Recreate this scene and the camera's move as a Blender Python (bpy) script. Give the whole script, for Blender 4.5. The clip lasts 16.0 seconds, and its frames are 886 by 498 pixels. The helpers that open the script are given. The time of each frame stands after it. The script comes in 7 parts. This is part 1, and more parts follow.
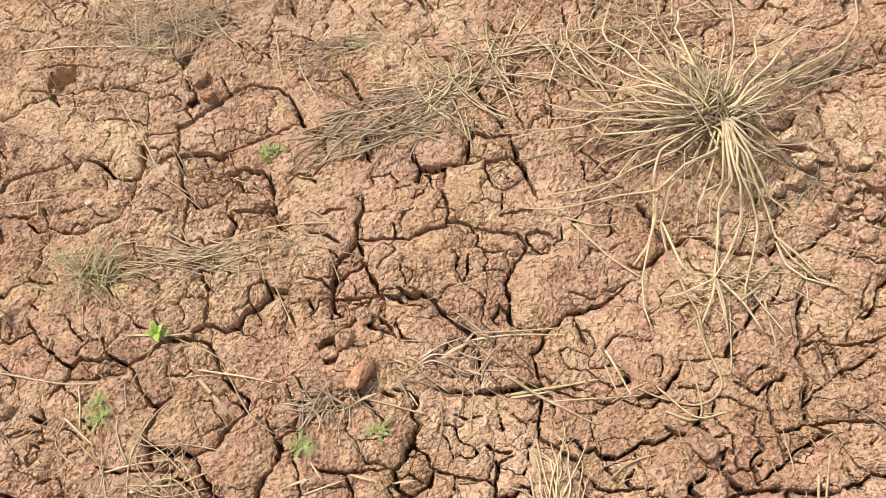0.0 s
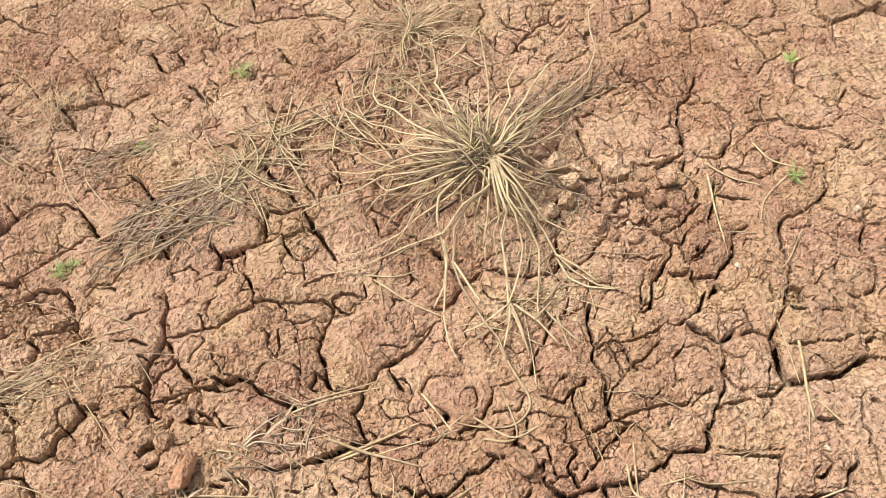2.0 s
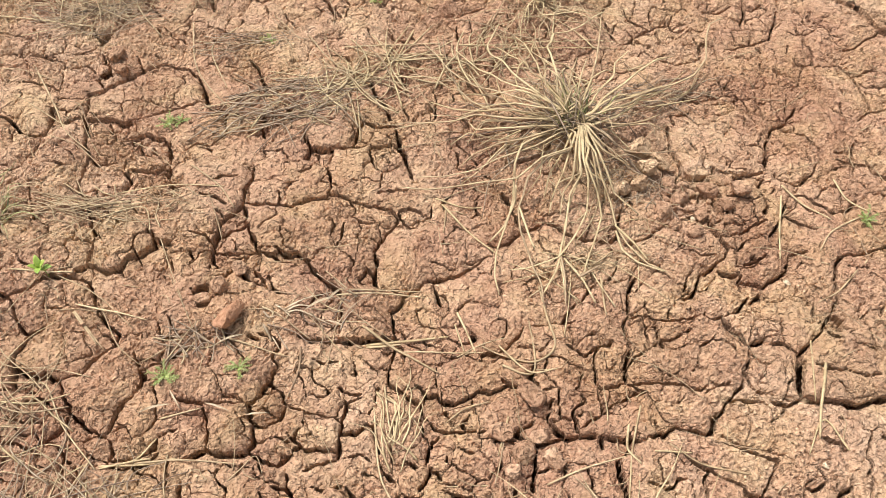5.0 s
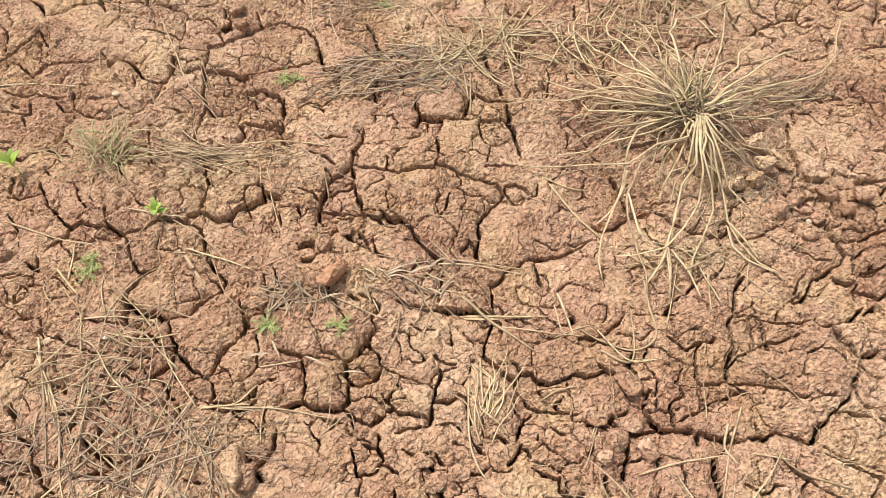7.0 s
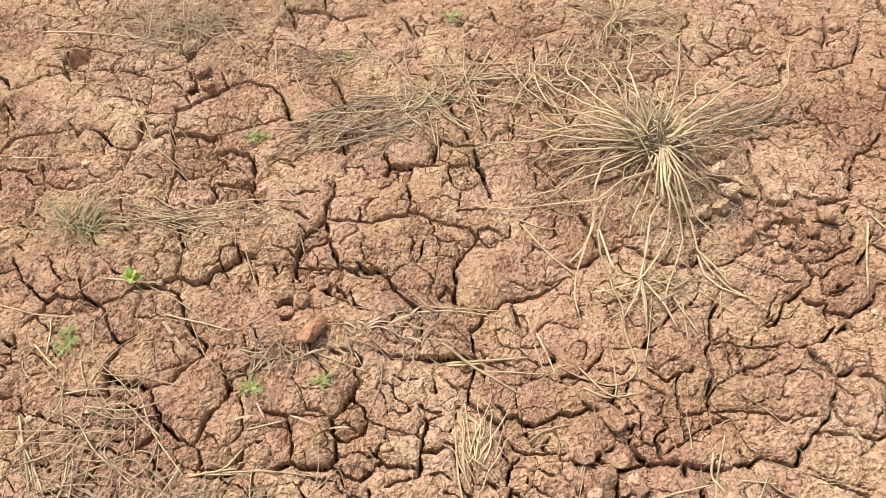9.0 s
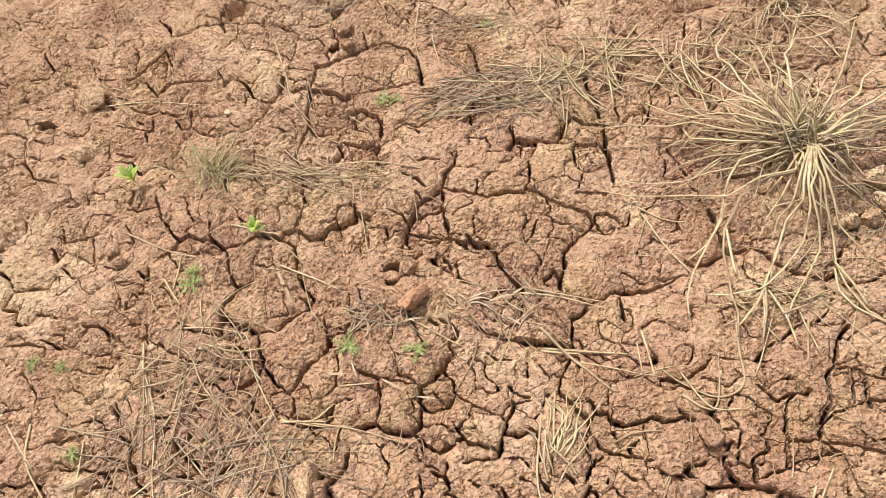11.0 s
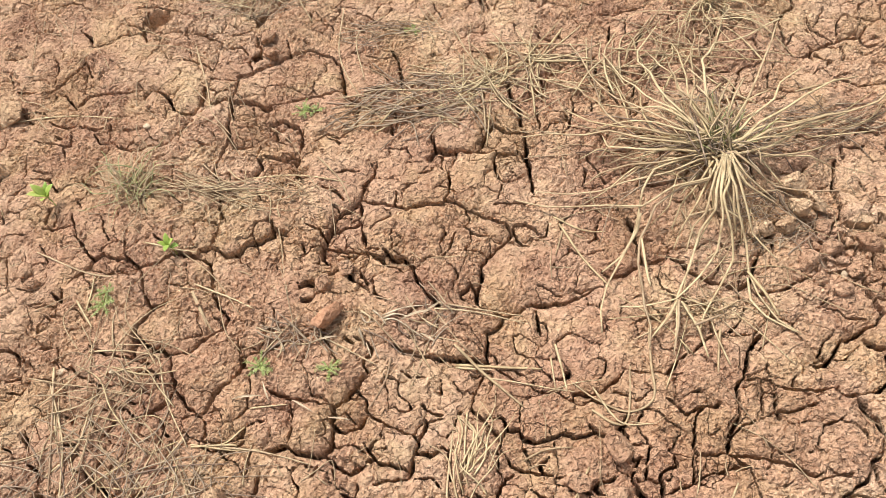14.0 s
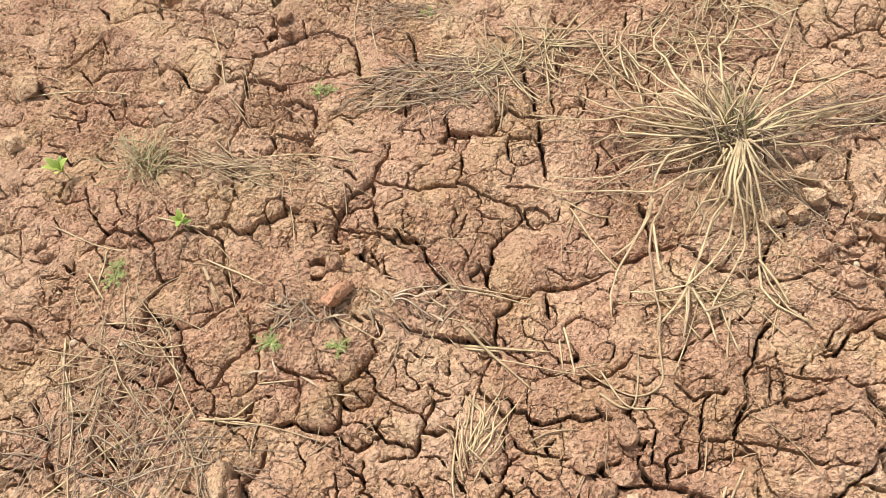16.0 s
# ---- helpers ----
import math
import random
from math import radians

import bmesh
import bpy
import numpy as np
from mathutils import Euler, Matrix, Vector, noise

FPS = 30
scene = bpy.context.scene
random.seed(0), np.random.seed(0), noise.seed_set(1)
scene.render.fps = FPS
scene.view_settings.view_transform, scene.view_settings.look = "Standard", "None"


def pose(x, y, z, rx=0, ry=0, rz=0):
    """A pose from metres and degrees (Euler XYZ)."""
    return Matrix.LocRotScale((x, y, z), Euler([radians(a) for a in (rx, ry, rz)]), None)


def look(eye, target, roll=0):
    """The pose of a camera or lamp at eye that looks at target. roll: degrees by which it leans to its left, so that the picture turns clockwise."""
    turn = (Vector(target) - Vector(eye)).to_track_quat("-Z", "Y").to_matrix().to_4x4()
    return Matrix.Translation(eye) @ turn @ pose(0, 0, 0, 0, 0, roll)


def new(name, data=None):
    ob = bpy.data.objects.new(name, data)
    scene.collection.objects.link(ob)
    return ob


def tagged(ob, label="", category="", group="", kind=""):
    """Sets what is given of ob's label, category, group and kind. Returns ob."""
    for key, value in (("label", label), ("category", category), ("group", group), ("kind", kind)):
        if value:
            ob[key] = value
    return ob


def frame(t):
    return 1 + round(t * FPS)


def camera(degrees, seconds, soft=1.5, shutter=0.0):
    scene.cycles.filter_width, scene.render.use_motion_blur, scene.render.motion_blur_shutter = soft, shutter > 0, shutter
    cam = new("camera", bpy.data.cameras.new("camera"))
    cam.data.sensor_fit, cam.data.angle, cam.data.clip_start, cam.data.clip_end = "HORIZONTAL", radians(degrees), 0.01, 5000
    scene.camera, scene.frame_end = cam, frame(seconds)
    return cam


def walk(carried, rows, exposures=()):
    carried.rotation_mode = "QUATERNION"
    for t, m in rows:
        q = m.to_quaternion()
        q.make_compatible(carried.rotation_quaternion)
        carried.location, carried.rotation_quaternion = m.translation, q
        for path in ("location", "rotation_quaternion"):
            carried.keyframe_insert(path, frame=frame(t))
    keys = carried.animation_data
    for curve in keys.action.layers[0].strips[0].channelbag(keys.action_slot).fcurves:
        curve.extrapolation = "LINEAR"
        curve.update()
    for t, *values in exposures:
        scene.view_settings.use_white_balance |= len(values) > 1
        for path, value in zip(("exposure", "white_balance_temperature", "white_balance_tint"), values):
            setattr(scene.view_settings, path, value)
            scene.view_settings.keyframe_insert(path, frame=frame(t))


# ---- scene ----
cam = camera(60.4, 16.0, soft=0.8)
PATH = [
    (0, (0.051, 0.28, 0.906), (-0.09, 1.249, -0.838), -10.7),
    (0.5, (0.052, 0.276, 0.905), (-0.089, 1.243, -0.841), -10.3),
    (1, (0.086, 0.27, 0.908), (-0.007, 1.273, -0.82), -8.5),
    (1.5, (0.122, 0.268, 0.922), (0.126, 1.314, -0.783), -8.0),
    (2, (0.169, 0.241, 0.925), (0.343, 1.311, -0.755), -7.2),
    (2.5, (0.199, 0.182, 0.924), (0.582, 1.201, -0.754), -1.3),
    (3, (0.2, 0.104, 0.896), (0.662, 1.078, -0.788), 3.7),
    (3.5, (0.281, 0.056, 0.894), (0.614, 1.048, -0.809), 1.0),
    (4, (0.317, 0.025, 0.888), (0.487, 1.032, -0.831), -1.9),
    (4.5, (0.231, 0.08, 0.897), (0.319, 1.139, -0.797), -0.2),
    (5, (0.149, 0.105, 0.91), (0.168, 1.234, -0.74), 1.7),
    (5.2, (0.143, 0.099, 0.91), (0.111, 1.238, -0.733), 1.1),
    (7.3, (0.087, 0.094, 0.899), (-0.051, 1.17, -0.781), 0.2),
    (7.5, (0.096, 0.096, 0.899), (-0.006, 1.181, -0.777), 0.8),
    (8, (0.107, 0.101, 0.907), (0.044, 1.207, -0.758), 0.6),
    (8.5, (0.101, 0.101, 0.914), (0.035, 1.225, -0.739), -0.2),
    (9, (0.094, 0.109, 0.923), (0.002, 1.258, -0.712), -1.5),
    (9.5, (0.074, 0.109, 0.936), (-0.065, 1.276, -0.682), -2.1),
    (10, (0.069, 0.108, 0.925), (-0.164, 1.24, -0.707), -4.0),
    (10.2, (0.086, 0.115, 0.926), (-0.199, 1.225, -0.713), -6.2),
    (12.3, (0.185, 0.181, 0.91), (-0.41, 1.049, -0.791), -14.8),
    (12.5, (0.194, 0.187, 0.916), (-0.381, 1.084, -0.777), -14.3),
    (13, (0.236, 0.203, 0.925), (-0.266, 1.176, -0.75), -13.4),
    (13.5, (0.252, 0.212, 0.92), (-0.19, 1.204, -0.759), -12.8),
    (14, (0.236, 0.209, 0.917), (-0.194, 1.191, -0.771), -12.3),
    (14.5, (0.235, 0.201, 0.912), (-0.204, 1.173, -0.78), -12.1),
    (15, (0.239, 0.197, 0.909), (-0.201, 1.163, -0.786), -12.1),
    (15.5, (0.241, 0.2, 0.917), (-0.204, 1.162, -0.779), -12.3),
    (16, (0.235, 0.195, 0.911), (-0.213, 1.154, -0.786), -12.1),
]
walk(cam, [(t, look(eye, aim, roll)) for t, eye, aim, roll in PATH])

# ---- world and light: bright haze, a veiled sun high on the left ----
SUN_FROM = Vector((-0.45, 0.30, 1.05)).normalized()
world = bpy.data.worlds.new("hazy_sky")
scene.world = world
world.use_nodes = True
wn, wl = world.node_tree.nodes, world.node_tree.links
sky = wn.new("ShaderNodeTexSky")
sky.sky_type, sky.sun_disc = "NISHITA", False
sky.sun_elevation = math.asin(SUN_FROM.z)
sky.sun_rotation = math.atan2(SUN_FROM.x, SUN_FROM.y)
sky.air_density, sky.dust_density = 1.0, 6.0
veil = wn.new("ShaderNodeHueSaturation")
veil.inputs["Saturation"].default_value = 0.35
wl.new(sky.outputs["Color"], veil.inputs["Color"])
wl.new(veil.outputs["Color"], wn["Background"].inputs["Color"])
wn["Background"].inputs["Strength"].default_value = 0.16
lamp = bpy.data.lights.new("sun", "SUN")
lamp.energy, lamp.angle, lamp.color = 3.3, radians(6), (1.0, 0.96, 0.90)
sun = new("sun", lamp)
sun.matrix_world = look(SUN_FROM * 20, (0, 0, 0))


# ---- materials ----
def nodes(name):
    m = bpy.data.materials.new(name)
    m.use_nodes = True
    return m, m.node_tree.nodes, m.node_tree.links, m.node_tree.nodes["Principled BSDF"]


def tex(n, l, kind, scale, detail=4.0, rough=0.6, coords="Object"):
    t = n.new(kind)
    t.inputs["Scale"].default_value = scale
    if "Detail" in t.inputs:
        t.inputs["Detail"].default_value = detail
    if "Roughness" in t.inputs:
        t.inputs["Roughness"].default_value = rough
    c = n.get("coords") or n.new("ShaderNodeTexCoord")
    c.name = "coords"
    l.new(c.outputs[coords], t.inputs["Vector"])
    return t


def ramp(n, l, source, stops):
    r = n.new("ShaderNodeValToRGB")
    els = r.color_ramp.elements
    while len(els) < len(stops):
        els.new(0.5)
    for e, (p, c) in zip(els, stops):
        e.position, e.color = p, (*c, 1)
    l.new(source, r.inputs["Fac"])
    return r.outputs["Color"]


def mix(n, l, kind, fac, a, b):
    m = n.new("ShaderNodeMix")
    m.data_type, m.blend_type = "RGBA", kind
    for socket, value in ((m.inputs[0], fac), (m.inputs[6], a), (m.inputs[7], b)):
        if isinstance(value, (int, float)):
            socket.default_value = value
        elif isinstance(value, tuple):
            socket.default_value = (*value, 1)
        else:
            l.new(value, socket)
    return m.outputs[2]


def maths(n, l, op, a, b=0.5):
    m = n.new("ShaderNodeMath")
    m.operation = op
    for socket, value in zip(m.inputs, (a, b)):
        if isinstance(value, (int, float)):
            socket.default_value = value
        else:
            l.new(value, socket)
    return m.outputs[0]


def soil(name, dark, mid, pale, grit=1.0):
    """Dry, crumbly laterite clay: patches of red and tan, crumbs, pits and hairline cracks."""
    m, n, l, b = nodes(name)
    broad = tex(n, l, "ShaderNodeTexNoise", 3.2, 3, 0.55)
    patch = tex(n, l, "ShaderNodeTexNoise", 17, 5, 0.65)
    crumb = tex(n, l, "ShaderNodeTexNoise", 120, 5, 0.7)
    fine = tex(n, l, "ShaderNodeTexNoise", 420, 3, 0.6)
    warp = n.new("ShaderNodeVectorMath")
    warp.operation = "MULTIPLY_ADD"
    l.new(patch.outputs["Color"], warp.inputs[0])
    warp.inputs[1].default_value = (0.03, 0.03, 0.03)
    l.new(n["coords"].outputs["Object"], warp.inputs[2])
    hair = n.new("ShaderNodeTexVoronoi")
    hair.feature = "DISTANCE_TO_EDGE"
    hair.inputs["Scale"].default_value = 95
    l.new(warp.outputs[0], hair.inputs["Vector"])
    tone = mix(n, l, "MIX", 0.45, broad.outputs["Fac"], patch.outputs["Fac"])
    col = ramp(n, l, tone, [(0.33, dark), (0.50, mid), (0.66, pale)])
    hue = tex(n, l, "ShaderNodeTexNoise", 8.5, 3, 0.6)
    hue.inputs["Distortion"].default_value = 0.6
    col = mix(n, l, "MULTIPLY", 1.0, col, ramp(n, l, hue.outputs["Fac"], [(0.36, (0.99, 0.96, 0.985)), (0.50, (1.02, 1.0, 0.985)), (0.63, (1.03, 1.045, 0.965))]))
    info = n.new("ShaderNodeObjectInfo")
    each = ramp(n, l, info.outputs["Random"], [(0.0, (0.84, 0.80, 0.77)), (0.5, (1.0, 0.99, 0.98)), (1.0, (1.10, 1.12, 1.14))])
    col = mix(n, l, "MULTIPLY", 1.0, col, each)
    speck = ramp(n, l, crumb.outputs["Fac"], [(0.34, (0.60, 0.54, 0.50)), (0.47, (1.0, 1.0, 1.0)), (0.68, (1.22, 1.24, 1.26))])
    col = mix(n, l, "MULTIPLY", 0.8, col, speck)
    grains = ramp(n, l, tex(n, l, "ShaderNodeTexNoise", 310, 2, 0.5).outputs["Fac"], [(0.33, (0.52, 0.46, 0.42)), (0.43, (1.0, 1.0, 1.0)), (0.60, (1.0, 1.0, 1.0)), (0.70, (1.25, 1.27, 1.28))])
    col = mix(n, l, "MULTIPLY", 0.55 * grit, col, grains)
    l.new(col, b.inputs["Base Color"])
    b.inputs["Roughness"].default_value = 0.95
    b.inputs["Specular IOR Level"].default_value = 0.20
    line = ramp(n, l, hair.outputs["Distance"], [(0.0, (0, 0, 0)), (0.09, (1, 1, 1))])
    some = ramp(n, l, patch.outputs["Fac"], [(0.42, (0, 0, 0)), (0.58, (1, 1, 1))])
    line = mix(n, l, "MIX", some, line, (1.0, 1.0, 1.0))
    h = maths(n, l, "ADD", maths(n, l, "MULTIPLY", crumb.outputs["Fac"], 1.8), maths(n, l, "MULTIPLY", fine.outputs["Fac"], 0.25))
    pit = ramp(n, l, tex(n, l, "ShaderNodeTexNoise", 140, 2, 0.5).outputs["Fac"], [(0.36, (0, 0, 0)), (0.50, (1, 1, 1))])
    h = maths(n, l, "ADD", h, maths(n, l, "MULTIPLY", line, 0.22))
    h = maths(n, l, "ADD", h, maths(n, l, "MULTIPLY", pit, 1.3))
    nodule = n.new("ShaderNodeTexVoronoi")
    nodule.inputs["Scale"].default_value = 150
    l.new(warp.outputs[0], nodule.inputs["Vector"])
    lumpy = ramp(n, l, tex(n, l, "ShaderNodeTexNoise", 26, 3, 0.6).outputs["Fac"], [(0.38, (0.15, 0.15, 0.15)), (0.60, (1, 1, 1))])
    h = maths(n, l, "SUBTRACT", h, maths(n, l, "MULTIPLY", maths(n, l, "MULTIPLY", nodule.outputs["Distance"], 1.1), lumpy))
    bump = n.new("ShaderNodeBump")
    bump.inputs["Strength"].default_value = 1.0 * grit
    bump.inputs["Distance"].default_value = 0.0030
    l.new(h, bump.inputs["Height"])
    l.new(bump.outputs["Normal"], b.inputs["Normal"])
    return m


def straw_mat(name, a, b_, c, rough=0.55):
    """Dry stalks: fibres along the length, blotches of grey and brown, each stalk of its own tone."""
    m, n, l, b = nodes(name)
    info = n.new("ShaderNodeObjectInfo")
    geo = n.new("ShaderNodeNewGeometry")
    blot = tex(n, l, "ShaderNodeTexNoise", 45, 4, 0.65)
    pick = maths(n, l, "FRACT", maths(n, l, "ADD", info.outputs["Random"], geo.outputs["Random Per Island"]))
    base = ramp(n, l, pick, [(0.0, a), (0.5, b_), (1.0, c)])
    stain = ramp(n, l, blot.outputs["Fac"], [(0.32, (0.55, 0.48, 0.42)), (0.5, (1, 1, 1)), (0.75, (1.12, 1.1, 1.05))])
    l.new(mix(n, l, "MULTIPLY", 0.8, base, stain), b.inputs["Base Color"])
    b.inputs["Roughness"].default_value = rough
    b.inputs["Specular IOR Level"].default_value = 0.3
    fib = tex(n, l, "ShaderNodeTexNoise", 300, 3, 0.6)
    bump = n.new("ShaderNodeBump")
    bump.inputs["Strength"].default_value, bump.inputs["Distance"].default_value = 0.4, 0.001
    l.new(fib.outputs["Fac"], bump.inputs["Height"])
    l.new(bump.outputs["Normal"], b.inputs["Normal"])
    return m


def leaf_mat(name, a, b_):
    m, n, l, b = nodes(name)
    info = n.new("ShaderNodeObjectInfo")
    vein = tex(n, l, "ShaderNodeTexNoise", 160, 4, 0.6)
    f = maths(n, l, "ADD", maths(n, l, "MULTIPLY", info.outputs["Random"], 0.5), maths(n, l, "MULTIPLY", vein.outputs["Fac"], 0.5))
    l.new(ramp(n, l, f, [(0.25, a), (0.75, b_)]), b.inputs["Base Color"])
    b.inputs["Roughness"].default_value = 0.5
    b.inputs["Subsurface Weight"].default_value = 0.20
    b.inputs["Subsurface Radius"].default_value = (0.004, 0.006, 0.002)
    return m


EARTH = soil("dry_red_clay", (0.420, 0.239, 0.151), (0.534, 0.348, 0.225), (0.614, 0.438, 0.294))
BRICK = soil("baked_red_clay", (0.48, 0.265, 0.16), (0.54, 0.32, 0.20), (0.58, 0.375, 0.24), 0.6)
PALE = soil("pale_clay", (0.58, 0.39, 0.24), (0.66, 0.47, 0.30), (0.74, 0.56, 0.38), 1.0)
CHALK = soil("white_pebble", (0.55, 0.43, 0.29), (0.64, 0.53, 0.38), (0.70, 0.60, 0.45), 0.4)
GOLD = straw_mat("golden_straw", (0.49, 0.375, 0.21), (0.61, 0.485, 0.29), (0.38, 0.275, 0.16))
GREY = straw_mat("weathered_straw", (0.31, 0.23, 0.16), (0.46, 0.36, 0.25), (0.20, 0.135, 0.10), 0.75)
BUFF = straw_mat("buff_straw", (0.44, 0.325, 0.195), (0.55, 0.425, 0.26), (0.33, 0.23, 0.145), 0.65)
BLEACHED = straw_mat("bleached_leaf", (0.50, 0.40, 0.28), (0.58, 0.47, 0.33), (0.42, 0.32, 0.22), 0.6)
SHOOT = leaf_mat("grey_green_shoot", (0.26, 0.27, 0.11), (0.44, 0.43, 0.21))
FRESH = leaf_mat("fresh_green_leaf", (0.27, 0.33, 0.10), (0.42, 0.46, 0.18))
LIME = leaf_mat("yellow_green_leaf", (0.22, 0.35, 0.05), (0.42, 0.48, 0.11))


# ---- the lie of the land ----
rng = np.random.default_rng(7)
TABLE = rng.random((256, 256))


def value_noise(x, y, size, seed=0):
    """Smooth noise, -1 to 1, with features of the given size."""
    u, v = x / size + 37.3 * seed, y / size + 71.9 * seed
    i, j = np.floor(u).astype(int), np.floor(v).astype(int)
    f, g = u - i, v - j
    f, g = f * f * f * (f * (6 * f - 15) + 10), g * g * g * (g * (6 * g - 15) + 10)
    a, b = TABLE[i % 256, j % 256], TABLE[(i + 1) % 256, j % 256]
    c, d = TABLE[i % 256, (j + 1) % 256], TABLE[(i + 1) % 256, (j + 1) % 256]
    return 2 * ((a * (1 - f) + b * f) * (1 - g) + (c * (1 - f) + d * f) * g) - 1


def smooth(a, b, x):
    t = np.clip((x - a) / (b - a), 0, 1)
    return t * t * (3 - 2 * t)


def pair_hash(i, j, salt):
    """A number from 0 to 1 for each pair of neighbours, the same from both sides."""
    lo, hi = np.minimum(i, j).astype(np.int64), np.maximum(i, j).astype(np.int64)
    k = (lo * 7919 + hi * 104729 + salt * 15485863) % 65521
    return TABLE[k % 256, (k // 256) % 256]


def crumbs(x, y, size, seed):
    """Cells of crumbled clay: how far each place is from its cell's edge, the cell's number and the next cell's."""
    u, v = x / size, y / size
    i, j = np.floor(u).astype(int), np.floor(v).astype(int)
    d1, d2 = np.full(x.shape, 9.0), np.full(x.shape, 9.0)
    n1, n2 = np.zeros(x.shape, int), np.zeros(x.shape, int)
    for a in (-1, 0, 1):
        for b in (-1, 0, 1):
            p, q = i + a, j + b
            cx = p + 0.1 + 0.8 * TABLE[(p + 17 * seed) % 256, (q + 5 * seed) % 256]
            cy = q + 0.1 + 0.8 * TABLE[(q + 91 + 11 * seed) % 256, (p + 133 + 3 * seed) % 256]
            d = np.hypot(u - cx, v - cy)
            n = (p % 251) * 257 + q % 257
            near = d < d1
            second = ~near & (d < d2)
            d2, n2 = np.where(near, d1, np.where(second, d, d2)), np.where(near, n1, np.where(second, n, n2))
            d1, n1 = np.where(near, d, d1), np.where(near, n, n1)
    return (d2 - d1) * 0.5 * size, n1, n2


def united(cells, others, share):
    """Cells of crumbling clay, some of them still one with a neighbour."""
    root = {}

    def top(c):
        while root.get(c, c) != c:
            c = root[c]
        return c

    pairs = np.unique(np.stack([np.minimum(cells, others).ravel(), np.maximum(cells, others).ravel()], 1), axis=0)
    for (a, b), h in zip(pairs.tolist(), pair_hash(pairs[:, 0], pairs[:, 1], 2).tolist()):
        if h < share:
            root[top(a)] = top(b)
    names, back = np.unique(np.stack([cells, others]), return_inverse=True)
    return np.array([top(c) for c in names.tolist()])[back].reshape(2, *cells.shape)


CLODS = []


def clod(x, y, a, b, turn):
    """A block of dried clay: its middle, half its length and width, the way it lies."""
    CLODS.append((x, y, a, b, radians(turn)))


clod(-0.740, 1.289, 0.052, 0.035, -37)
clod(-0.677, 1.229, 0.031, 0.022, -38)
clod(0.272, 1.316, 0.051, 0.044, 77)
clod(0.342, 1.269, 0.053, 0.038, 68)
clod(0.791, 1.272, 0.075, 0.034, 72)
clod(0.155, 0.908, 0.052, 0.036, -7)
clod(0.753, 1.122, 0.057, 0.032, 63)
clod(0.215, 0.628, 0.056, 0.049, 42)
clod(0.268, 0.680, 0.041, 0.026, 77)
clod(0.925, 0.814, 0.050, 0.038, 38)
clod(1.126, 0.712, 0.060, 0.045, 3)
clod(0.958, 0.617, 0.060, 0.054, 35)

CRACKS = []


def crack(gape, *way):
    """A crack in the clay, from 1, a hairline, to 4, gaping, and the bends of its way."""
    CRACKS.append((gape, way))


crack(2, (0.196, 1.083), (0.213, 1.051))
crack(2, (0.257, 1.062), (0.239, 1.031))
crack(2, (0.870, 0.208), (0.833, 0.227))
crack(2, (0.667, 1.183), (0.755, 1.214), (0.788, 1.294))
crack(2, (-0.785, 1.104), (-0.755, 1.083), (-0.733, 1.055))
crack(1, (-0.863, 1.194), (-0.833, 1.204), (-0.805, 1.218), (-0.794, 1.235), (-0.782, 1.246))
crack(1, (-0.874, 1.145), (-0.841, 1.171), (-0.818, 1.168), (-0.788, 1.150), (-0.774, 1.170))
crack(2, (-0.734, 1.058), (-0.704, 1.076), (-0.690, 1.095), (-0.656, 1.105), (-0.638, 1.083))
crack(1, (-0.638, 1.083), (-0.654, 1.112), (-0.667, 1.135), (-0.665, 1.158))
crack(1, (-0.620, 1.115), (-0.610, 1.078), (-0.620, 1.048))
crack(2, (-0.701, 1.125), (-0.643, 1.113), (-0.587, 1.120), (-0.539, 1.120), (-0.498, 1.107))
crack(1, (-0.498, 1.107), (-0.490, 1.071), (-0.489, 1.042), (-0.506, 1.048), (-0.551, 1.060), (-0.567, 1.044))
crack(2, (-0.783, 0.940), (-0.762, 0.962), (-0.746, 0.997), (-0.732, 1.026))
crack(1, (-0.732, 1.026), (-0.711, 1.000), (-0.697, 0.973), (-0.695, 0.947), (-0.699, 0.920))
crack(2, (-0.777, 0.928), (-0.740, 0.947), (-0.699, 0.920), (-0.686, 0.951), (-0.651, 0.963), (-0.594, 0.973))
crack(3, (-0.594, 0.973), (-0.572, 0.982), (-0.543, 0.970), (-0.518, 0.939), (-0.511, 0.933))
crack(2, (-0.594, 0.973), (-0.584, 0.958), (-0.572, 0.982))
crack(3, (-0.511, 0.933), (-0.482, 0.935), (-0.478, 0.955), (-0.492, 1.001))
crack(1, (-0.492, 1.001), (-0.473, 0.988), (-0.461, 0.963), (-0.471, 0.949))
crack(2, (-0.478, 0.955), (-0.452, 0.967), (-0.430, 0.978), (-0.420, 0.946))
crack(2, (-0.430, 0.978), (-0.403, 0.986), (-0.366, 0.976), (-0.338, 0.984), (-0.302, 1.000), (-0.274, 1.009), (-0.247, 1.021))
crack(2, (-0.421, 0.946), (-0.386, 0.942), (-0.347, 0.938), (-0.320, 0.946))
crack(1, (-0.390, 0.974), (-0.380, 0.955), (-0.386, 0.942), (-0.377, 0.923))
crack(1, (-0.351, 0.977), (-0.348, 0.944), (-0.334, 0.926))
crack(2, (-0.434, 1.104), (-0.430, 1.068), (-0.414, 1.047), (-0.439, 1.036), (-0.430, 0.978))
crack(3, (-0.445, 1.067), (-0.416, 1.076))
crack(2, (-0.483, 1.093), (-0.460, 1.102), (-0.428, 1.082))
crack(1, (-0.475, 1.218), (-0.464, 1.179), (-0.448, 1.156))
